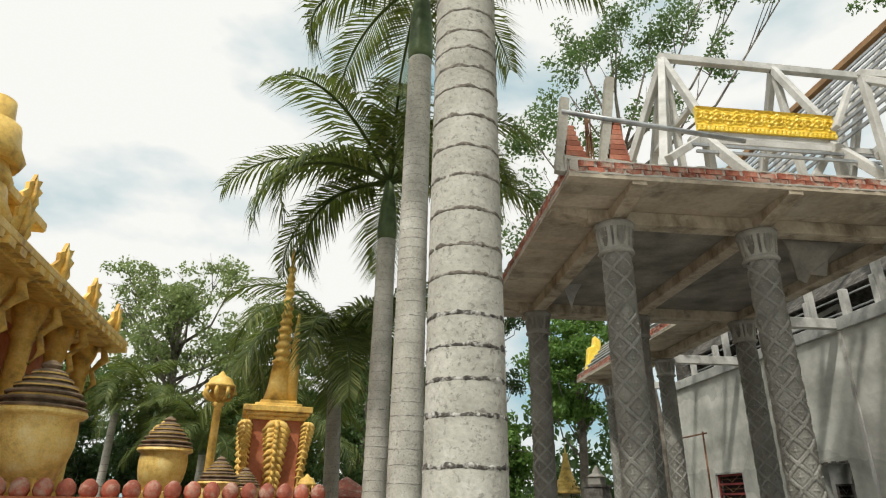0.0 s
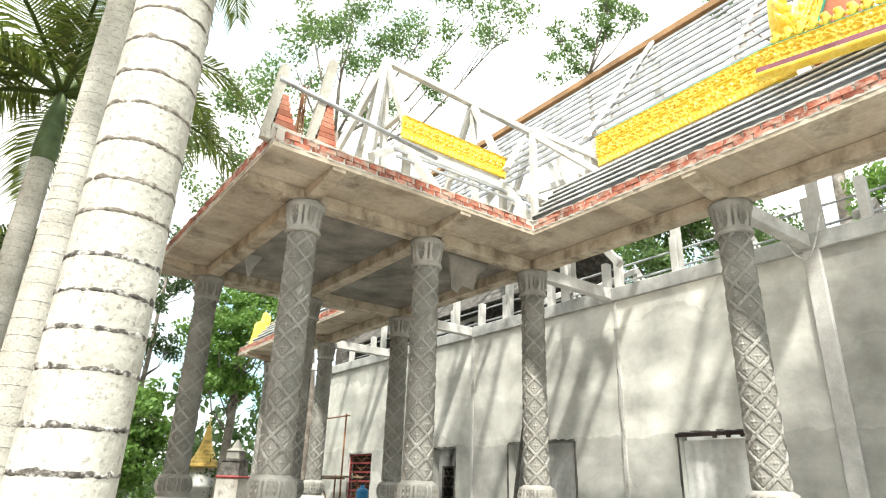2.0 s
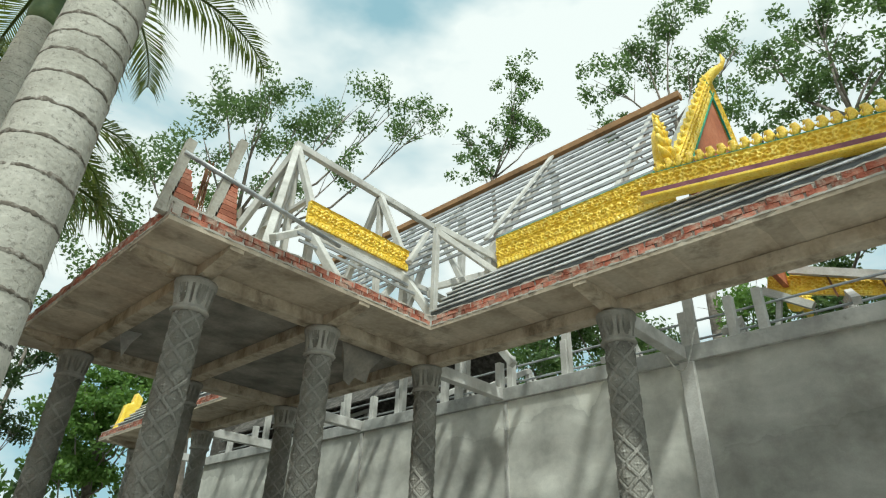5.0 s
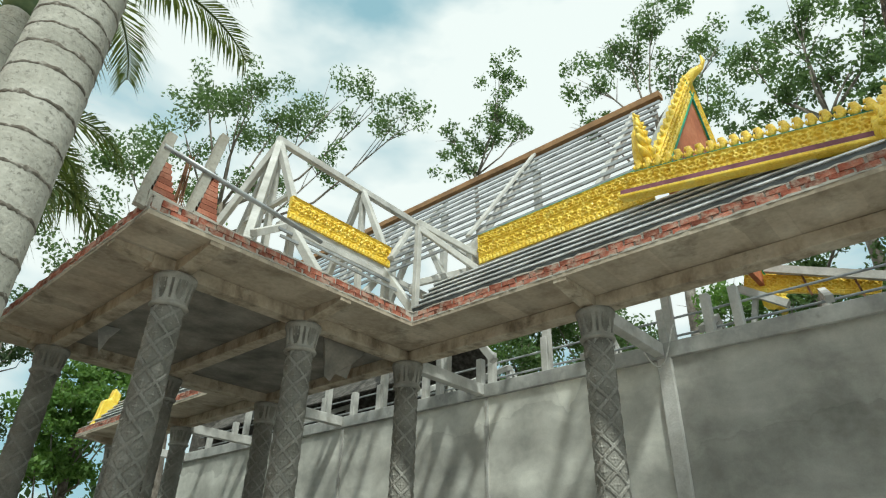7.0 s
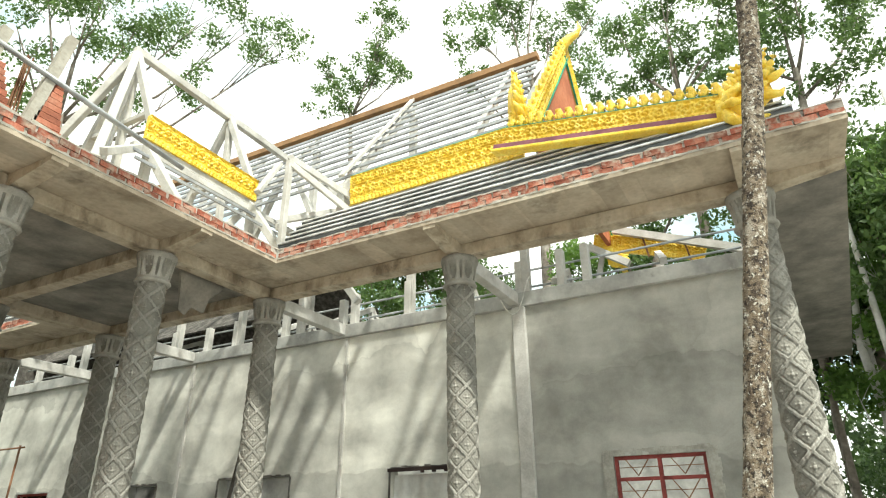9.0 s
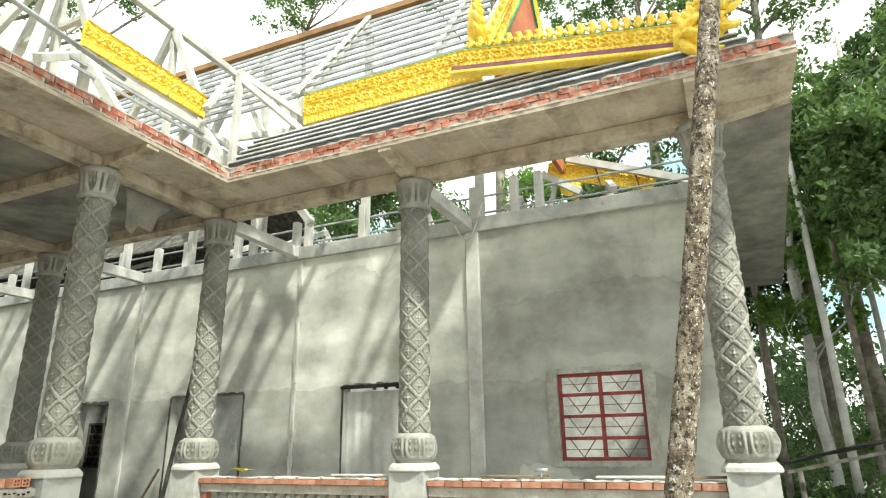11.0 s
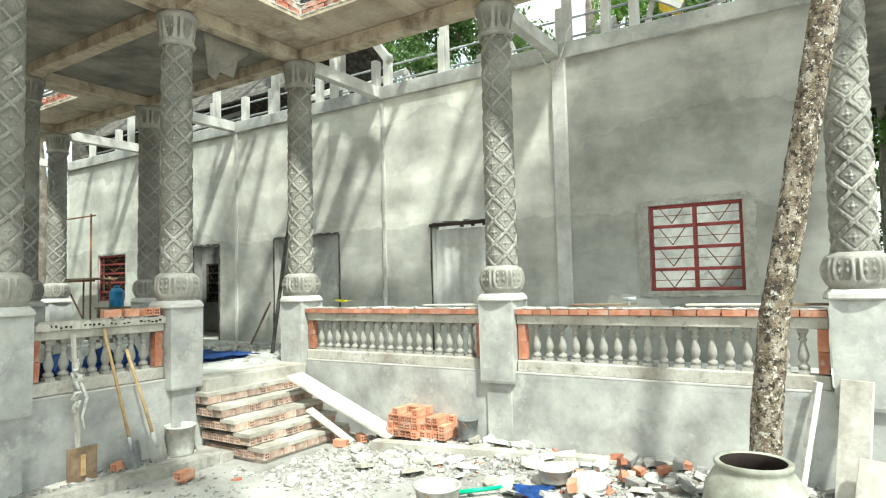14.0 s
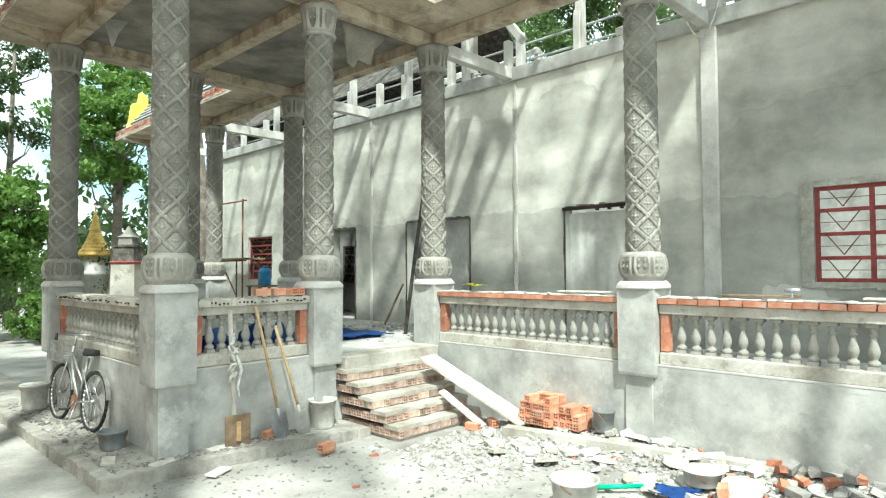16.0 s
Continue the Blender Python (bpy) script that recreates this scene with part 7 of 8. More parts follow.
CHIP_PALE = material("pale_mortar_chips", (0.40, 0.385, 0.355), (0.28, 0.27, 0.25), (0.52, 0.51, 0.48), 0.95, grain=40, stain=6, per_piece=0.35)
CHIP_GREY = material("grey_rubble", (0.26, 0.25, 0.235), (0.17, 0.165, 0.155), (0.36, 0.35, 0.33), 0.95, grain=40, stain=6, per_piece=0.35)
rr = random.Random(77)
shards("rubble_pale", ground_spots(rr, 2200, 6.2, 7.4, -0.2, 4.9, 0.5) + ground_spots(rr, 900, 5.4, 7.3, 3.6, 5.4), 0.006, 0.036, CHIP_PALE, 1, "pale broken mortar heaped along the plinth")
shards("rubble_grey", ground_spots(rr, 1600, 6.0, 7.4, -0.4, 4.6, 0.5) + ground_spots(rr, 2200, 1.8, 7.2, 0.8, 6.0), 0.004, 0.02, CHIP_GREY, 2, "grey broken cement scattered over the yard")
shards("rubble_brick", ground_spots(rr, 120, 6.2, 7.4, 0.0, 4.8, 0.7) + ground_spots(rr, 14, 2.5, 6.5, 2, 5.9), 0.012, 0.035, BRICK, 3, "broken red brick bits among the rubble")
shards("rubble_apron", [(rr.uniform(3.08, 5.6), rr.uniform(6.1, 6.34), 0.1) for _ in range(420)] + [(rr.uniform(3.05, 3.5), rr.uniform(6.2, 10.5), 0.1) for _ in range(650)], 0.005, 0.022, CHIP_GREY, 4, "grit and mortar crumbs on the apron")
shards("rubble_floor", [(rr.uniform(7.0, 9.2), rr.uniform(6.6, 10.0), TERR) for _ in range(260)], 0.008, 0.035, CHIP_PALE, 5, "crumbs of mortar on the terrace floor")
for k in range(72):
    x, y = rr.uniform(6.2, 7.3), rr.uniform(0.4, 4.4)
    bm = bmesh.new()
    n = rr.randint(5, 7)
    s = rr.uniform(0.05, 0.17)
    ring = [(s * rr.uniform(0.6, 1.2) * math.cos(6.283 * i / n), s * rr.uniform(0.5, 0.9) * math.sin(6.283 * i / n)) for i in range(n)]
    lo = [bm.verts.new((a, b, 0)) for a, b in ring]
    h = rr.uniform(0.02, 0.05)
    hi = [bm.verts.new((a * 0.95, b * 0.95, h)) for a, b in ring]
    bm.faces.new(lo[::-1])
    bm.faces.new(hi)
    for i in range(n):
        bm.faces.new((lo[i], lo[(i + 1) % n], hi[(i + 1) % n], hi[i]))
    ob = solid("plaster_slab", bm, PALE if k % 3 else CAST, "broken pale plaster slab lying on the rubble", "rubble slab", group="broken plaster slabs")
    ob.matrix_basis = pose(x, y, ground_height(x, y) + 0.02, rr.uniform(-22, 22), rr.uniform(-18, 18), rr.uniform(0, 360))
for x, y, r in ((3.55, 6.15, 20), (4.15, 6.22, 5), (3.2, 6.6, 70), (3.9, 5.75, 30)):
    bm = bmesh.new()
    box(bm, -0.13, 0.13, -0.06, 0.06, 0, 0.022)
    ob = solid("board_scrap", bm, PLANK, "short dusty board scrap lying on the apron", "board", bevel=0.004)
    ob.matrix_basis = pose(x, y, 0.1 if y > 6 else 0.02, 2, 0, r)


# ---- tools and vessels ----
def bucket(x, y, z, r0, h, mat, label, tilt=0):
    b = thing("bucket", label, "bucket", (x, y, z), group="buckets about the site")
    b.matrix_basis = pose(x, y, z, tilt, 0, 0)
    bm = bmesh.new()
    lathe(bm, [(r0 * 0.80, 0), (r0 * 0.84, h * 0.1), (r0 * 0.97, h * 0.92), (r0 * 1.04, h * 0.93), (r0 * 1.05, h), (r0 * 0.98, h), (r0 * 0.93, h * 0.9), (r0 * 0.78, 0.02)], 28)
    part("pail", bm, mat, b)
    bm = bmesh.new()
    tube(bm, [(r0 * 1.04 * math.cos(a), 0.25 * r0 * math.sin(a) - r0 * 0.9 * math.sin(a), h * 0.93 - 0.10 * math.sin(a)) for a in [math.pi * k / 12 for k in range(13)]], 0.005, 6)
    part("bail", bm, RUST, b, "thin wire bail")
    return b


bucket(5.38, 6.18, 0.1, 0.16, 0.33, WHITE, "dusty white plastic bucket by the steps")
bucket(3.30, 9.85, 0.1, 0.17, 0.33, WHITE, "dusty white plastic bucket on the apron")
bucket(3.38, 7.05, 0.1, 0.14, 0.19, GREY_PLASTIC, "grey plastic mortar pail on the apron")
bucket(7.30, 3.60, 0.14, 0.12, 0.24, GREY_PLASTIC, "grey plastic pail beside the bricks")
bucket(5.43, 2.80, 0.02, 0.19, 0.26, WHITE, "wide white plastic tub on the ground")
bucket(6.62, 2.26, 0.06, 0.17, 0.13, PLANK, "shallow tan mixing tub on the ground")


def shovel(foot, head, label, blade_mat=STEEL):
    s = thing("shovel", label, "shovel")
    a, b = Vector(foot), Vector(head)
    d = (b - a).normalized()
    bm = bmesh.new()
    tube(bm, [a + d * 0.22, (a + b) / 2 + Vector((0.006, 0, 0)), b], [0.017, 0.016, 0.016], 8)
    part("handle", bm, TIMBER, s, "pale wooden handle")
    bm = bmesh.new()
    side = d.cross(Vector((0, 1, 0))).normalized()
    nrm = side.cross(d).normalized()
    grid = []
    for i in range(6):
        f = i / 5
        w = 0.10 * (1 - 0.35 * max(0, 0.35 - f) / 0.35)
        grid.append([bm.verts.new(a + d * (0.27 * f) + side * (w * u) + nrm * (0.03 * u * u - 0.012)) for u in (-1, -0.5, 0, 0.5, 1)])
    for p, q in zip(grid, grid[1:]):
        for i in range(4):
            bm.faces.new((p[i], p[i + 1], q[i + 1], q[i]))
    bmesh.ops.solidify(bm, geom=bm.faces[:], thickness=0.004)
    part("blade", bm, blade_mat, s, "cement-crusted steel blade")
    bm = bmesh.new()
    tube(bm, [a + d * 0.18, a + d * 0.34], [0.024, 0.020], 8)
    part("socket", bm, blade_mat, s)
    return s


shovel((4.83, 6.12, 0.1), (4.55, 6.24, 1.55), "long-handled shovel leaning on the balustrade")
shovel((5.10, 6.10, 0.1), (4.80, 6.26, 1.32), "cement-stained shovel leaning on the balustrade", PALE)
m = thing("mortar_paddle", "worn wooden paddle with cloth-wrapped handle by the plinth", "tool", (4.32, 6.18, 0.1))
bm = bmesh.new()
box(bm, -0.14, 0.14, -0.012, 0.012, 0.0, 0.33)
part("board", bm, DARKWOOD, m, "weathered square board", 0.004)
bm = bmesh.new()
box(bm, -0.022, 0.022, -0.03, -0.012, 0.06, 0.26)
part("batten", bm, TIMBER, m)
bm = bmesh.new()
bar(bm, (-0.03, 0.02, 0.30), (-0.05, 0.09, 1.42), 0.032)
part("handle", bm, PLANK, m, "grey square handle")
bm = bmesh.new()
for k in range(5):
    z = 0.72 + 0.1 * k
    tube(bm, [(-0.05 + 0.03 * math.sin(9 * k + i), 0.02 - 0.03 * math.cos(1.05 * i), z + 0.05 * math.sin(1.3 * i + k)) for i in range(7)], 0.016, 6)
tube(bm, [(-0.02, 0.0, 0.95), (0.03, -0.02, 0.8), (-0.01, -0.01, 0.62), (0.02, 0, 0.5)], [0.014, 0.018, 0.012, 0.006], 6)
part("cloth", bm, CLOTH, m, "knotted white cloth strips")


def plank(name, a, b, w, h, mat, label, roll=0.0):
    bm = bmesh.new()
    bar(bm, a, b, w, h)
    return solid(name, bm, mat, label, "plank", bevel=0.004)


plank("plank", (6.82, 5.90, 0.80), (7.10, 4.50, 0.12), 0.36, 0.035, PLANK, "wide dusty plank laid as a ramp beside the steps")
plank("plank", (6.70, 5.52, 0.42), (6.84, 4.95, 0.05), 0.14, 0.03, PLANK, "narrow dusty plank leaning beside the steps")
plank("plank", (7.30, 0.12, 1.02), (7.18, 0.30, 0.02), 0.06, 0.05, CLOTH, "white painted batten leaning on the plinth")
plank("plank", (7.22, -0.16, 1.06), (6.98, -0.06, 0.0), 0.24, 0.035, PLANK, "broad grey board leaning at the corner pedestal")
plank("plank", (6.9, -0.28, 0.5), (6.7, -0.2, 0.0), 0.3, 0.03, PLANK, "short grey board leaning at the corner pedestal")
for k in range(6):
    plank("plank", (8.2 + 0.3 * k, -0.75 - 0.1 * k, 0.06 + 0.035 * k), (9.6 + 0.35 * k, -1.35 + 0.12 * k, 0.10 + 0.03 * k), 0.14, 0.03, DARKWOOD if k % 2 else PLANK, "weathered board in a loose pile beside the gallery")

j = thing("water_jar", "round-bellied grey glazed water jar with open mouth", "jar", (5.73, 0.47, 0))
# the inside is coloured black to hold the shade of the deep jar
for nm, prof, mat, label in (("body", [(0.20, 0), (0.24, 0.03), (0.34, 0.22), (0.37, 0.38), (0.34, 0.54), (0.28, 0.63), (0.255, 0.66), (0.27, 0.675), (0.272, 0.70), (0.255, 0.71), (0.230, 0.70)], JAR, ""),
                             ("inside", [(0.230, 0.70), (0.222, 0.66), (0.26, 0.58), (0.32, 0.45), (0.33, 0.3), (0.2, 0.06)], BLACK, "inside coloured black for its deep shade")):
    bm = bmesh.new()
    lathe(bm, prof, 48, caps=False)
    bmesh.ops.scale(bm, vec=(0.9, 0.9, 1.0), verts=bm.verts)
    part(nm, bm, mat, j, label)
# added black disc, darkens the mouth; no water is known to be there
bm = bmesh.new()
lathe(bm, [(0.27, 0.40), (0.275, 0.405), (0.001, 0.408)], 32)
part("water", bm, BLACK, j, "added black disc that keeps the jar mouth dark")
bucket(6.93, 1.32, 0.04, 0.19, 0.10, WHITE, "shallow pale plastic basin on the rubble")
# broken grey and red bricks thrown on the heap
HEAP_GREY = plain_brick("brick", 0.15, 0.085, 0.06, CHIP_GREY, 0.016)
HEAP_RED = plain_brick("brick", 0.12, 0.08, 0.055, BRICK_COPING, 0.016)
for k in range(22):
    x, y = rr.uniform(6.75, 7.3), rr.uniform(0.7, 1.9)
    ob = tagged(new("brick", HEAP_RED if k % 4 == 0 else HEAP_GREY), "broken red brick lying on the rubble heap" if k % 4 == 0 else "mortar-caked grey brick lying on the rubble heap", "brick", "broken bricks on the heap")
    ob.matrix_basis = pose(x, y, ground_height(x, y) + rr.uniform(0.02, 0.07), rr.uniform(-25, 25), rr.uniform(-20, 20), rr.uniform(0, 180))
tagged(new("hollow_brick", HOLLOW), "single new hollow red brick lying loose", "brick").matrix_basis = pose(6.41, 2.0, 0.08, 10, 0, 195)
b = thing("cement_bag", "crumpled empty white cement bag on the rubble", "bag", (6.62, 1.92, ground_height(6.62, 1.92)))
bm = bmesh.new()
ring = []
for k in range(9):
    f = k / 8
    row = []
    for i in range(20):
        a = 2 * math.pi * i / 20
        q = math.sin(math.pi * min(1, 0.08 + 0.92 * f)) ** 0.6 * (1 + 0.35 * noise.noise((math.cos(a) * 2, math.sin(a) * 2, f * 3)))
        row.append(bm.verts.new((-0.2 + 0.42 * f, 0.17 * q * math.cos(a), max(0.0, 0.08 + 0.10 * q * math.sin(a)))))
    ring.append(row)
for p, q in zip(ring, ring[1:]):
    for i in range(20):
        bm.faces.new((p[i], p[(i + 1) % 20], q[(i + 1) % 20], q[i]))
bm.faces.new(ring[0])
bm.faces.new(ring[-1])
part("sack", bm, CLOTH, b)


# cloth and plastic scraps
def draped(name, cx, cy, z, w, d, mat, label, seed, rough=0.06, follow=True):
    bm = bmesh.new()
    n = 18
    g = []
    for i in range(n + 1):
        row = []
        for k in range(n + 1):
            x, y = cx + w * (i / n - 0.5), cy + d * (k / n - 0.5)
            x += 0.06 * noise.noise((k * 0.4, seed, i * 0.2))
            y += 0.06 * noise.noise((i * 0.4, seed + 3, k * 0.2))
            row.append(bm.verts.new((x, y, z + (ground_height(x, y) if follow else 0) + rough * (0.7 + noise.noise((x * 5, y * 5, seed))))))
        g.append(row)
    for p, q in zip(g, g[1:]):
        for k in range(n):
            bm.faces.new((p[k], q[k], q[k + 1], p[k + 1])).smooth = True
    bmesh.ops.solidify(bm, geom=bm.faces[:], thickness=0.004)
    return solid(name, bm, mat, label, "tarpaulin")


draped("tarpaulin", 6.28, 2.36, 0.01, 0.34, 0.34, BLUE, "crumpled blue plastic scrap on the rubble", 4, 0.07)
draped("tarpaulin", 6.75, 8.2, TERR + 0.01, 1.9, 1.3, BLUE, "blue tarpaulin spread on the terrace floor", 9, 0.05, False)
draped("tarpaulin", 4.75, 6.85, TERR + 0.02, 1.3, 0.35, BLUE, "blue tarpaulin bunched behind the balustrade", 12, 0.34, False)
draped("yellow_cloth", 7.44, 5.6, 1.665, 0.2, 0.26, material("yellow_cloth", (0.62, 0.60, 0.10), rough=0.85), "small yellow cloth on the brick coping", 14, 0.08, False)
bm = bmesh.new()
tube(bm, [(5.92, 2.92, 0.05), (6.20, 2.60, 0.07)], [0.022, 0.018], 8)
solid("green_tube", bm, GREEN, "short green plastic tube on the ground", "tube")
s = thing("work_stand", "rough wooden stand on the gallery floor", "stand", (8.4, 12.8, TERR))
bm = bmesh.new()
box(bm, -0.3, 0.3, -0.3, 0.3, 0.68, 0.72)
part("top", bm, DARKWOOD, s)
for sx in (-0.25, 0.25):
    for sy in (-0.25, 0.25):
        bm = bmesh.new()
        bar(bm, (sx, sy, 0), (sx, sy, 0.68), 0.05)
        part("leg", bm, DARKWOOD, s)
d = thing("water_drum", "blue plastic water drum on a wooden stand", "drum", (8.4, 12.8, TERR + 0.72))
bm = bmesh.new()
lathe(bm, [(0.13, 0), (0.14, 0.03), (0.135, 0.12), (0.145, 0.14), (0.135, 0.16), (0.135, 0.28), (0.145, 0.30), (0.13, 0.34), (0.08, 0.39)], 24)
part("barrel", bm, BLUE_DRUM, d)
bm = bmesh.new()
lathe(bm, [(0.05, 0.39), (0.05, 0.44), (0.02, 0.45)], 12)
part("cap", bm, BLUE_DRUM, d)
f = thing("scaffold", "rusty pipe scaffold with plank deck by the wall", "scaffold", (8.9, 15.0, TERR))
for sx in (-0.2, 0.25):
    for sy in (-0.58, 0.6):
        bm = bmesh.new()
        tube(bm, [(sx, sy, 0), (sx, sy, 2.85 if sx < 0 else 1.4)], 0.022, 8)
        part("standard", bm, RUST, f)
for z in (1.30, 2.80):
    bm = bmesh.new()
    tube(bm, [(-0.2, -0.75, z), (-0.2, 0.75, z)], 0.02, 8)
    part("ledger", bm, RUST, f)
bm = bmesh.new()
tube(bm, [(-0.2, -0.58, 0.1), (-0.2, 0.6, 1.3)], 0.018, 8)
part("brace", bm, RUST, f)
bm = bmesh.new()
box(bm, -0.25, 0.3, -0.8, 0.95, 1.33, 1.37)
part("deck", bm, DARKWOOD, f)
bm = bmesh.new()
tube(bm, [(8.0, 7.62, TERR), (8.12, 7.5, 2.2), (8.28, 7.38, 3.6), (8.45, 7.22, 5.1)], 0.03, 8)
solid("bamboo_pole", bm, RAW_EDGE, "dark bamboo pole leaning behind a column", "pole")
bm = bmesh.new()
bar(bm, (8.92, 9.22, TERR), (9.22, 9.02, 1.66), 0.15, 0.02)
solid("leaning_board", bm, DARKWOOD, "dark narrow board leaning on the hall wall", "board")
for k, (y, l) in enumerate(((4.3, 0.9), (2.4, 0.7), (1.2, 0.8), (0.5, 0.5))):
    plank("coping_board", (XD + 0.02, y, 1.668), (XD + 0.04, y - l, 1.672), 0.12, 0.02, DARKWOOD if k % 2 else PLANK, "thin board lying on the brick coping")
tap = thing("brass_tap", "small grey tap fitting standing on the coping", "tap", (XD - 0.02, 1.75, 1.655))
bm = bmesh.new()
tube(bm, [(0, 0, 0), (0, 0, 0.07)], 0.012, 8)
tube(bm, [(0, -0.07, 0.075), (0, 0.06, 0.075)], 0.02, 8)
part("body", bm, STEEL, tap)

# ---- shed and felled wood past the gallery ----
sh = thing("lean_to", "low dark lean-to roof on rough posts beside the hall end", "shed", (10.4, -0.7, 0))
bm = bmesh.new()
n = 8
g = [[bm.verts.new((1.5 * i / n, -2.6 * k / n, 1.72 + 0.22 * k / n * 2.6 / 1.0 - 0.05 * i / n + 0.03 * math.sin(2.2 * i + k))) for k in range(n + 1)] for i in range(n + 1)]
for p, q in zip(g, g[1:]):
    for k in range(n):
        bm.faces.new((p[k], q[k], q[k + 1], p[k + 1]))
bmesh.ops.solidify(bm, geom=bm.faces[:], thickness=0.02)
part("roof", bm, RUBBER, sh, "dark sagging sheet roof")
for a in ((0.05, -0.1, 1.66), (0.05, -1.3, 1.95), (0.05, -2.5, 2.2), (1.4, -0.2, 1.6), (1.4, -2.4, 2.1)):
    bm = bmesh.new()
    tube(bm, [(a[0], a[1], -0.1), (a[0] + 0.04, a[1], a[2])], 0.035, 8)
    part("post", bm, RAW_EDGE, sh)
bm = bmesh.new()
bar(bm, (-0.04, 0.05, 1.60), (-0.04, -2.65, 2.18), 0.04)
part("edge_batten", bm, RAW_EDGE, sh, "weathered edge batten")


# ---- bicycle ----
def bicycle(x, y, z, turn, lean):
    b = thing("bicycle", "old silver city bicycle with basket, leaning on the plinth", "bicycle", (x, y, z))
    b.matrix_basis = pose(x, y, z, 0, 0, turn) @ pose(0, 0, 0, lean, 0, 0)
    R = 0.33

    def wheel(cx):
        bm = bmesh.new()
        for i in range(36):
            a0, a1 = 2 * math.pi * i / 36, 2 * math.pi * (i + 1) / 36
            tube(bm, [(cx + R * math.cos(a0), 0, R + R * math.sin(a0)), (cx + R * math.cos(a1), 0, R + R * math.sin(a1))], 0.020, 6)
        w = part("wheel", bm, RUBBER, b, "black tyre")
        bm = bmesh.new()
        for i in range(36):
            a0, a1 = 2 * math.pi * i / 36, 2 * math.pi * (i + 1) / 36
            tube(bm, [(cx + (R - 0.03) * math.cos(a0), 0, R + (R - 0.03) * math.sin(a0)), (cx + (R - 0.03) * math.cos(a1), 0, R + (R - 0.03) * math.sin(a1))], 0.012, 5)
        part("rim", bm, CHROME, w, "dull chrome rim")
        for i in range(18):
            bm = bmesh.new()
            a = 2 * math.pi * i / 18
            tube(bm, [(cx, 0.02 * (-1) ** i, R), (cx + (R - 0.03) * math.cos(a), 0, R + (R - 0.03) * math.sin(a))], 0.002, 4)
            part("spoke", bm, CHROME, w)
        bm = bmesh.new()
        tube(bm, [(cx, -0.045, R), (cx, 0.045, R)], 0.022, 8)
        part("hub", bm, CHROME, w)
        bm = bmesh.new()
        for i in range(12):
            a0, a1 = radians(20 + 12.5 * i), radians(20 + 12.5 * (i + 1))
            bar(bm, (cx + 0.365 * math.cos(a0), 0, R + 0.365 * math.sin(a0)), (cx + 0.365 * math.cos(a1), 0, R + 0.365 * math.sin(a1)), 0.05, 0.004)
        part("mudguard", bm, CHROME, w, "dull chrome mudguard")

    wheel(0.0)
    wheel(1.0)
    fr_mat = CHROME
    for nm, pts, rad in (("down_tube", [(0.80, 0, 0.78), (0.66, 0, 0.52), (0.44, 0, 0.30)], 0.02), ("top_tube", [(0.80, 0, 0.86), (0.6, 0, 0.66), (0.36, 0, 0.50)], 0.016), ("seat_tube", [(0.44, 0, 0.28), (0.30, 0, 0.80)], 0.018),
                         ("chain_stay", [(0.44, 0.04, 0.28), (0.0, 0.05, 0.33)], 0.010), ("chain_stay", [(0.44, -0.04, 0.28), (0.0, -0.05, 0.33)], 0.010), ("seat_stay", [(0.34, 0.03, 0.66), (0.0, 0.05, 0.33)], 0.008), ("seat_stay", [(0.34, -0.03, 0.66), (0.0, -0.05, 0.33)], 0.008),
                         ("head_tube", [(0.82, 0, 0.72), (0.77, 0, 0.92)], 0.022), ("fork_blade", [(0.82, 0.04, 0.72), (0.92, 0.05, 0.45), (1.0, 0.05, 0.33)], 0.011), ("fork_blade", [(0.82, -0.04, 0.72), (0.92, -0.05, 0.45), (1.0, -0.05, 0.33)], 0.011),
                         ("stem", [(0.77, 0, 0.90), (0.74, 0, 1.04)], 0.014), ("handlebar", [(0.55, -0.29, 1.02), (0.66, -0.25, 1.06), (0.78, -0.1, 1.05), (0.78, 0.1, 1.05), (0.66, 0.25, 1.06), (0.55, 0.29, 1.02)], 0.012),
                         ("kickstand", [(0.36, 0.05, 0.28), (0.28, 0.16, 0.02)], 0.009)):
        bm = bmesh.new()
        tube(bm, pts, rad, 8)
        part(nm, bm, fr_mat, b)
    for s in (-1, 1):
        bm = bmesh.new()
        tube(bm, [(0.66, 0.25 * s, 1.06), (0.54, 0.295 * s, 1.015)], 0.017, 8)
        part("grip", bm, RUBBER, b, "black rubber grip")
        bm = bmesh.new()
        tube(bm, [(0.44, 0.05 * s, 0.28), (0.44 + 0.12 * s, 0.07 * s, 0.28 - 0.1 * s)], 0.009, 6)
        part("crank", bm, CHROME, b)
        bm = bmesh.new()
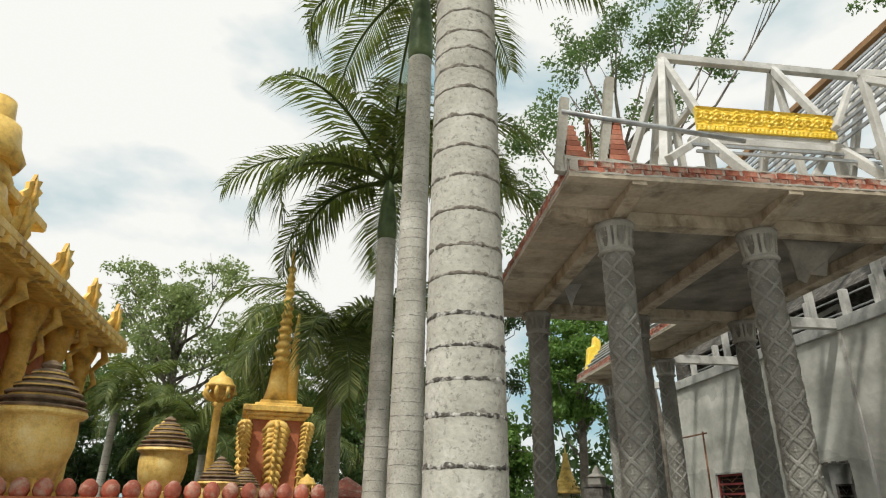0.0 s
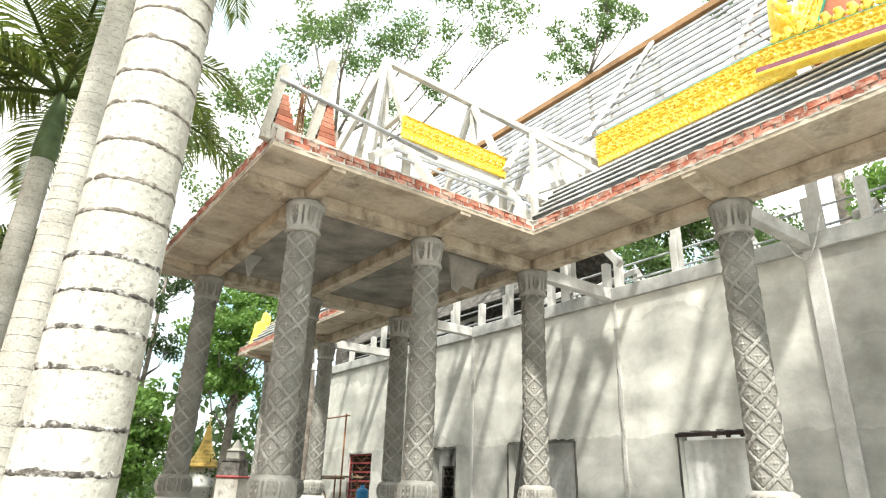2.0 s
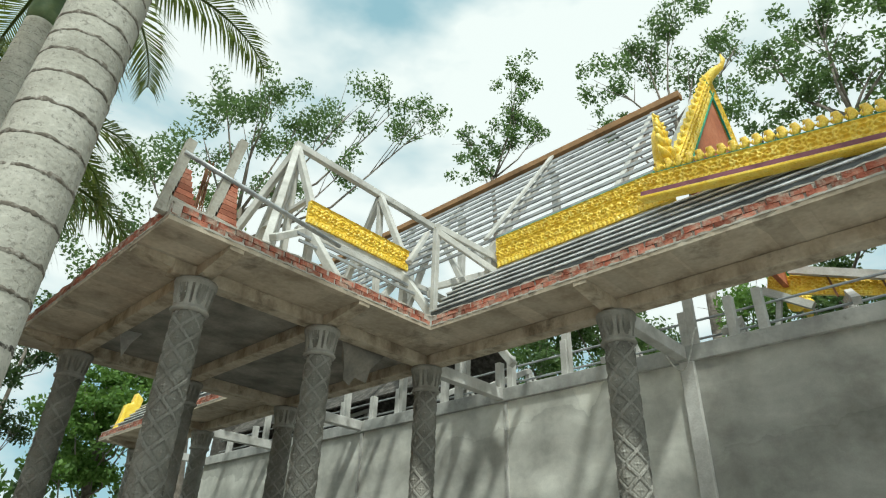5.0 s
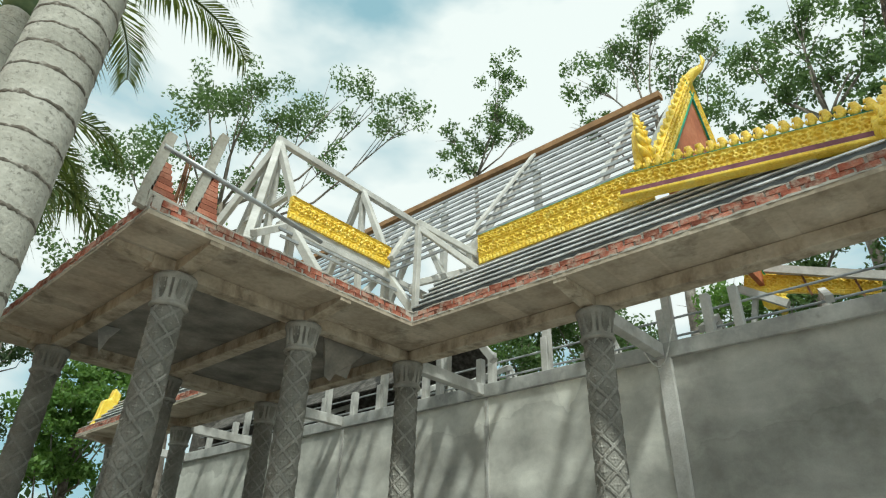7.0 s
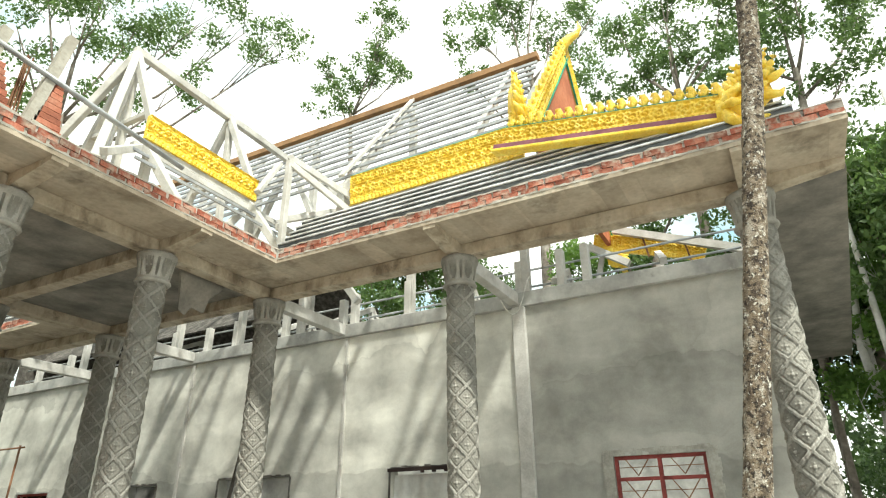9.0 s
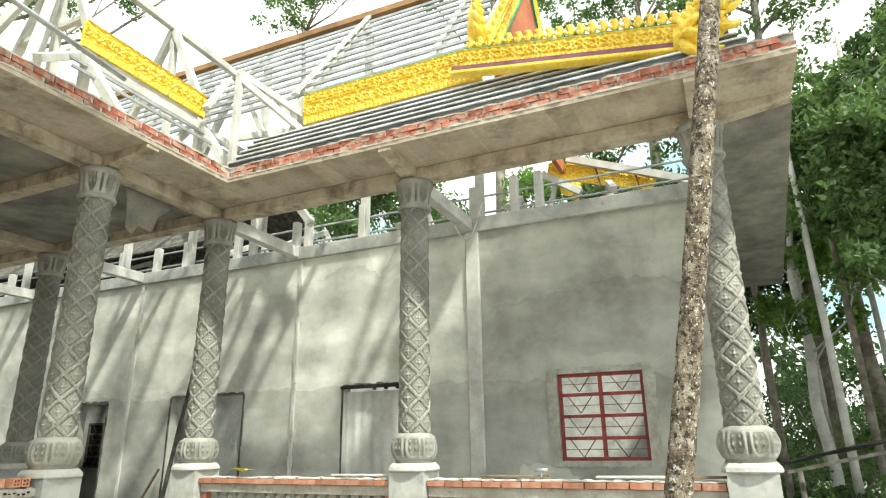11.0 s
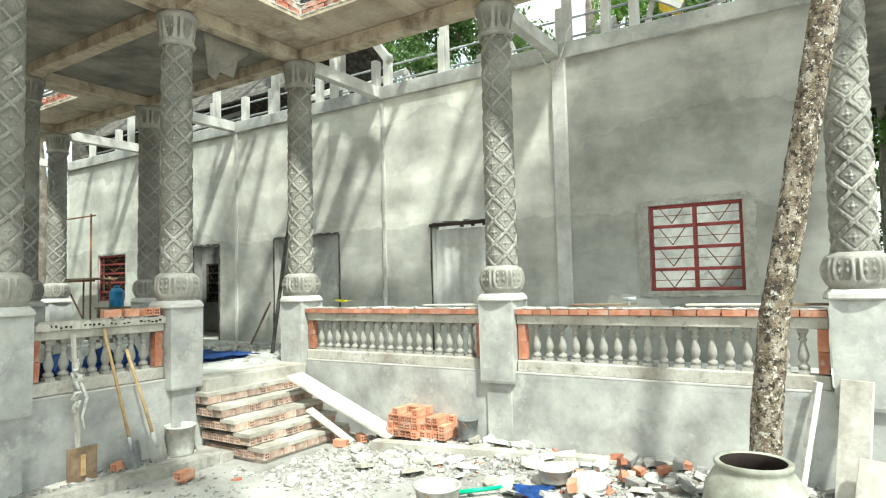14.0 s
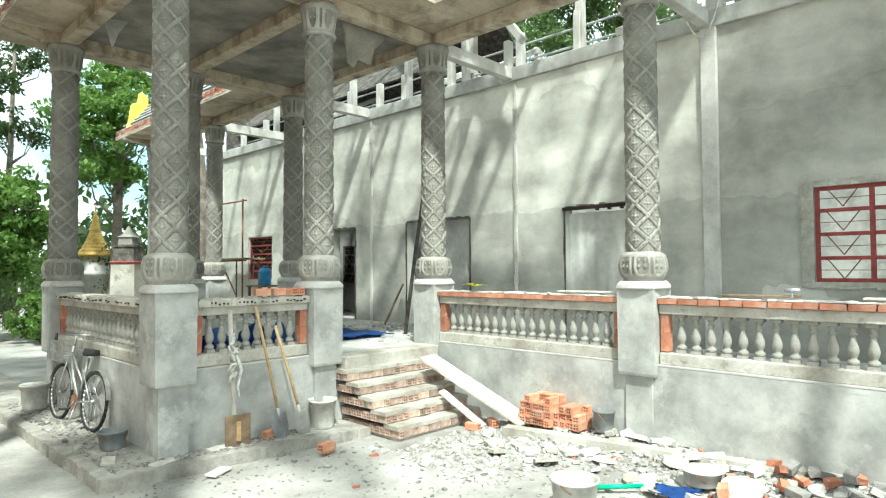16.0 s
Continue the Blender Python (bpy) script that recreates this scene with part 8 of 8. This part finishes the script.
        box(bm, 0.40 + 0.12 * s, 0.48 + 0.12 * s, min(0.07 * s, 0.15 * s), max(0.07 * s, 0.15 * s), 0.27 - 0.1 * s, 0.29 - 0.1 * s)
        part("pedal", bm, RUBBER, b)
    bm = bmesh.new()
    lathe(bm, [(0.09, -0.004), (0.095, 0), (0.09, 0.004)], 20)
    bmesh.ops.transform(bm, matrix=pose(0.44, 0.05, 0.28, 90, 0, 0), verts=bm.verts)
    part("chainring", bm, RUST, b)
    bm = bmesh.new()
    seat = [[bm.verts.new((0.26 + 0.14 * math.cos(a) * (1 if math.cos(a) < 0 else 1.1) + 0.02, 0.10 * math.sin(a) * (1.15 if math.cos(a) < 0 else 0.5) * k, 0.84 + h)) for a in [2 * math.pi * i / 16 for i in range(16)]] for k, h in ((0.9, 0), (1.0, 0.03), (0.9, 0.06), (0.4, 0.07))]
    for p, q in zip(seat, seat[1:]):
        for i in range(16):
            bm.faces.new((p[i], p[(i + 1) % 16], q[(i + 1) % 16], q[i])).smooth = True
    bm.faces.new(seat[0][::-1])
    bm.faces.new(seat[-1])
    part("saddle", bm, RUBBER, b, "black padded saddle")
    bk = bmesh.new()
    for z in (0.72, 0.78, 0.84, 0.90, 0.96):
        q = 0.11 + (z - 0.72) * 0.12
        ring = [(0.96 - q, -q * 1.2, z), (0.96 + q, -q * 1.2, z), (0.96 + q, q * 1.2, z), (0.96 - q, q * 1.2, z)]
        for i in range(4):
            bar(bk, ring[i], ring[(i + 1) % 4], 0.006)
    for i in range(9):
        u = -1 + 2 * i / 8
        for s in (-1, 1):
            bar(bk, (0.96 + 0.11 * s, 0.13 * u, 0.72), (0.96 + 0.14 * s, 0.167 * u, 0.96), 0.005)
            bar(bk, (0.96 + 0.11 * u, 0.132 * s, 0.72), (0.96 + 0.14 * u, 0.167 * s, 0.96), 0.005)
    box(bk, 0.85, 1.07, -0.13, 0.13, 0.715, 0.722)
    part("basket", bk, CHROME, b, "wire basket")
    return b


bicycle(3.45, 8.0, 0.1, 95, 6)
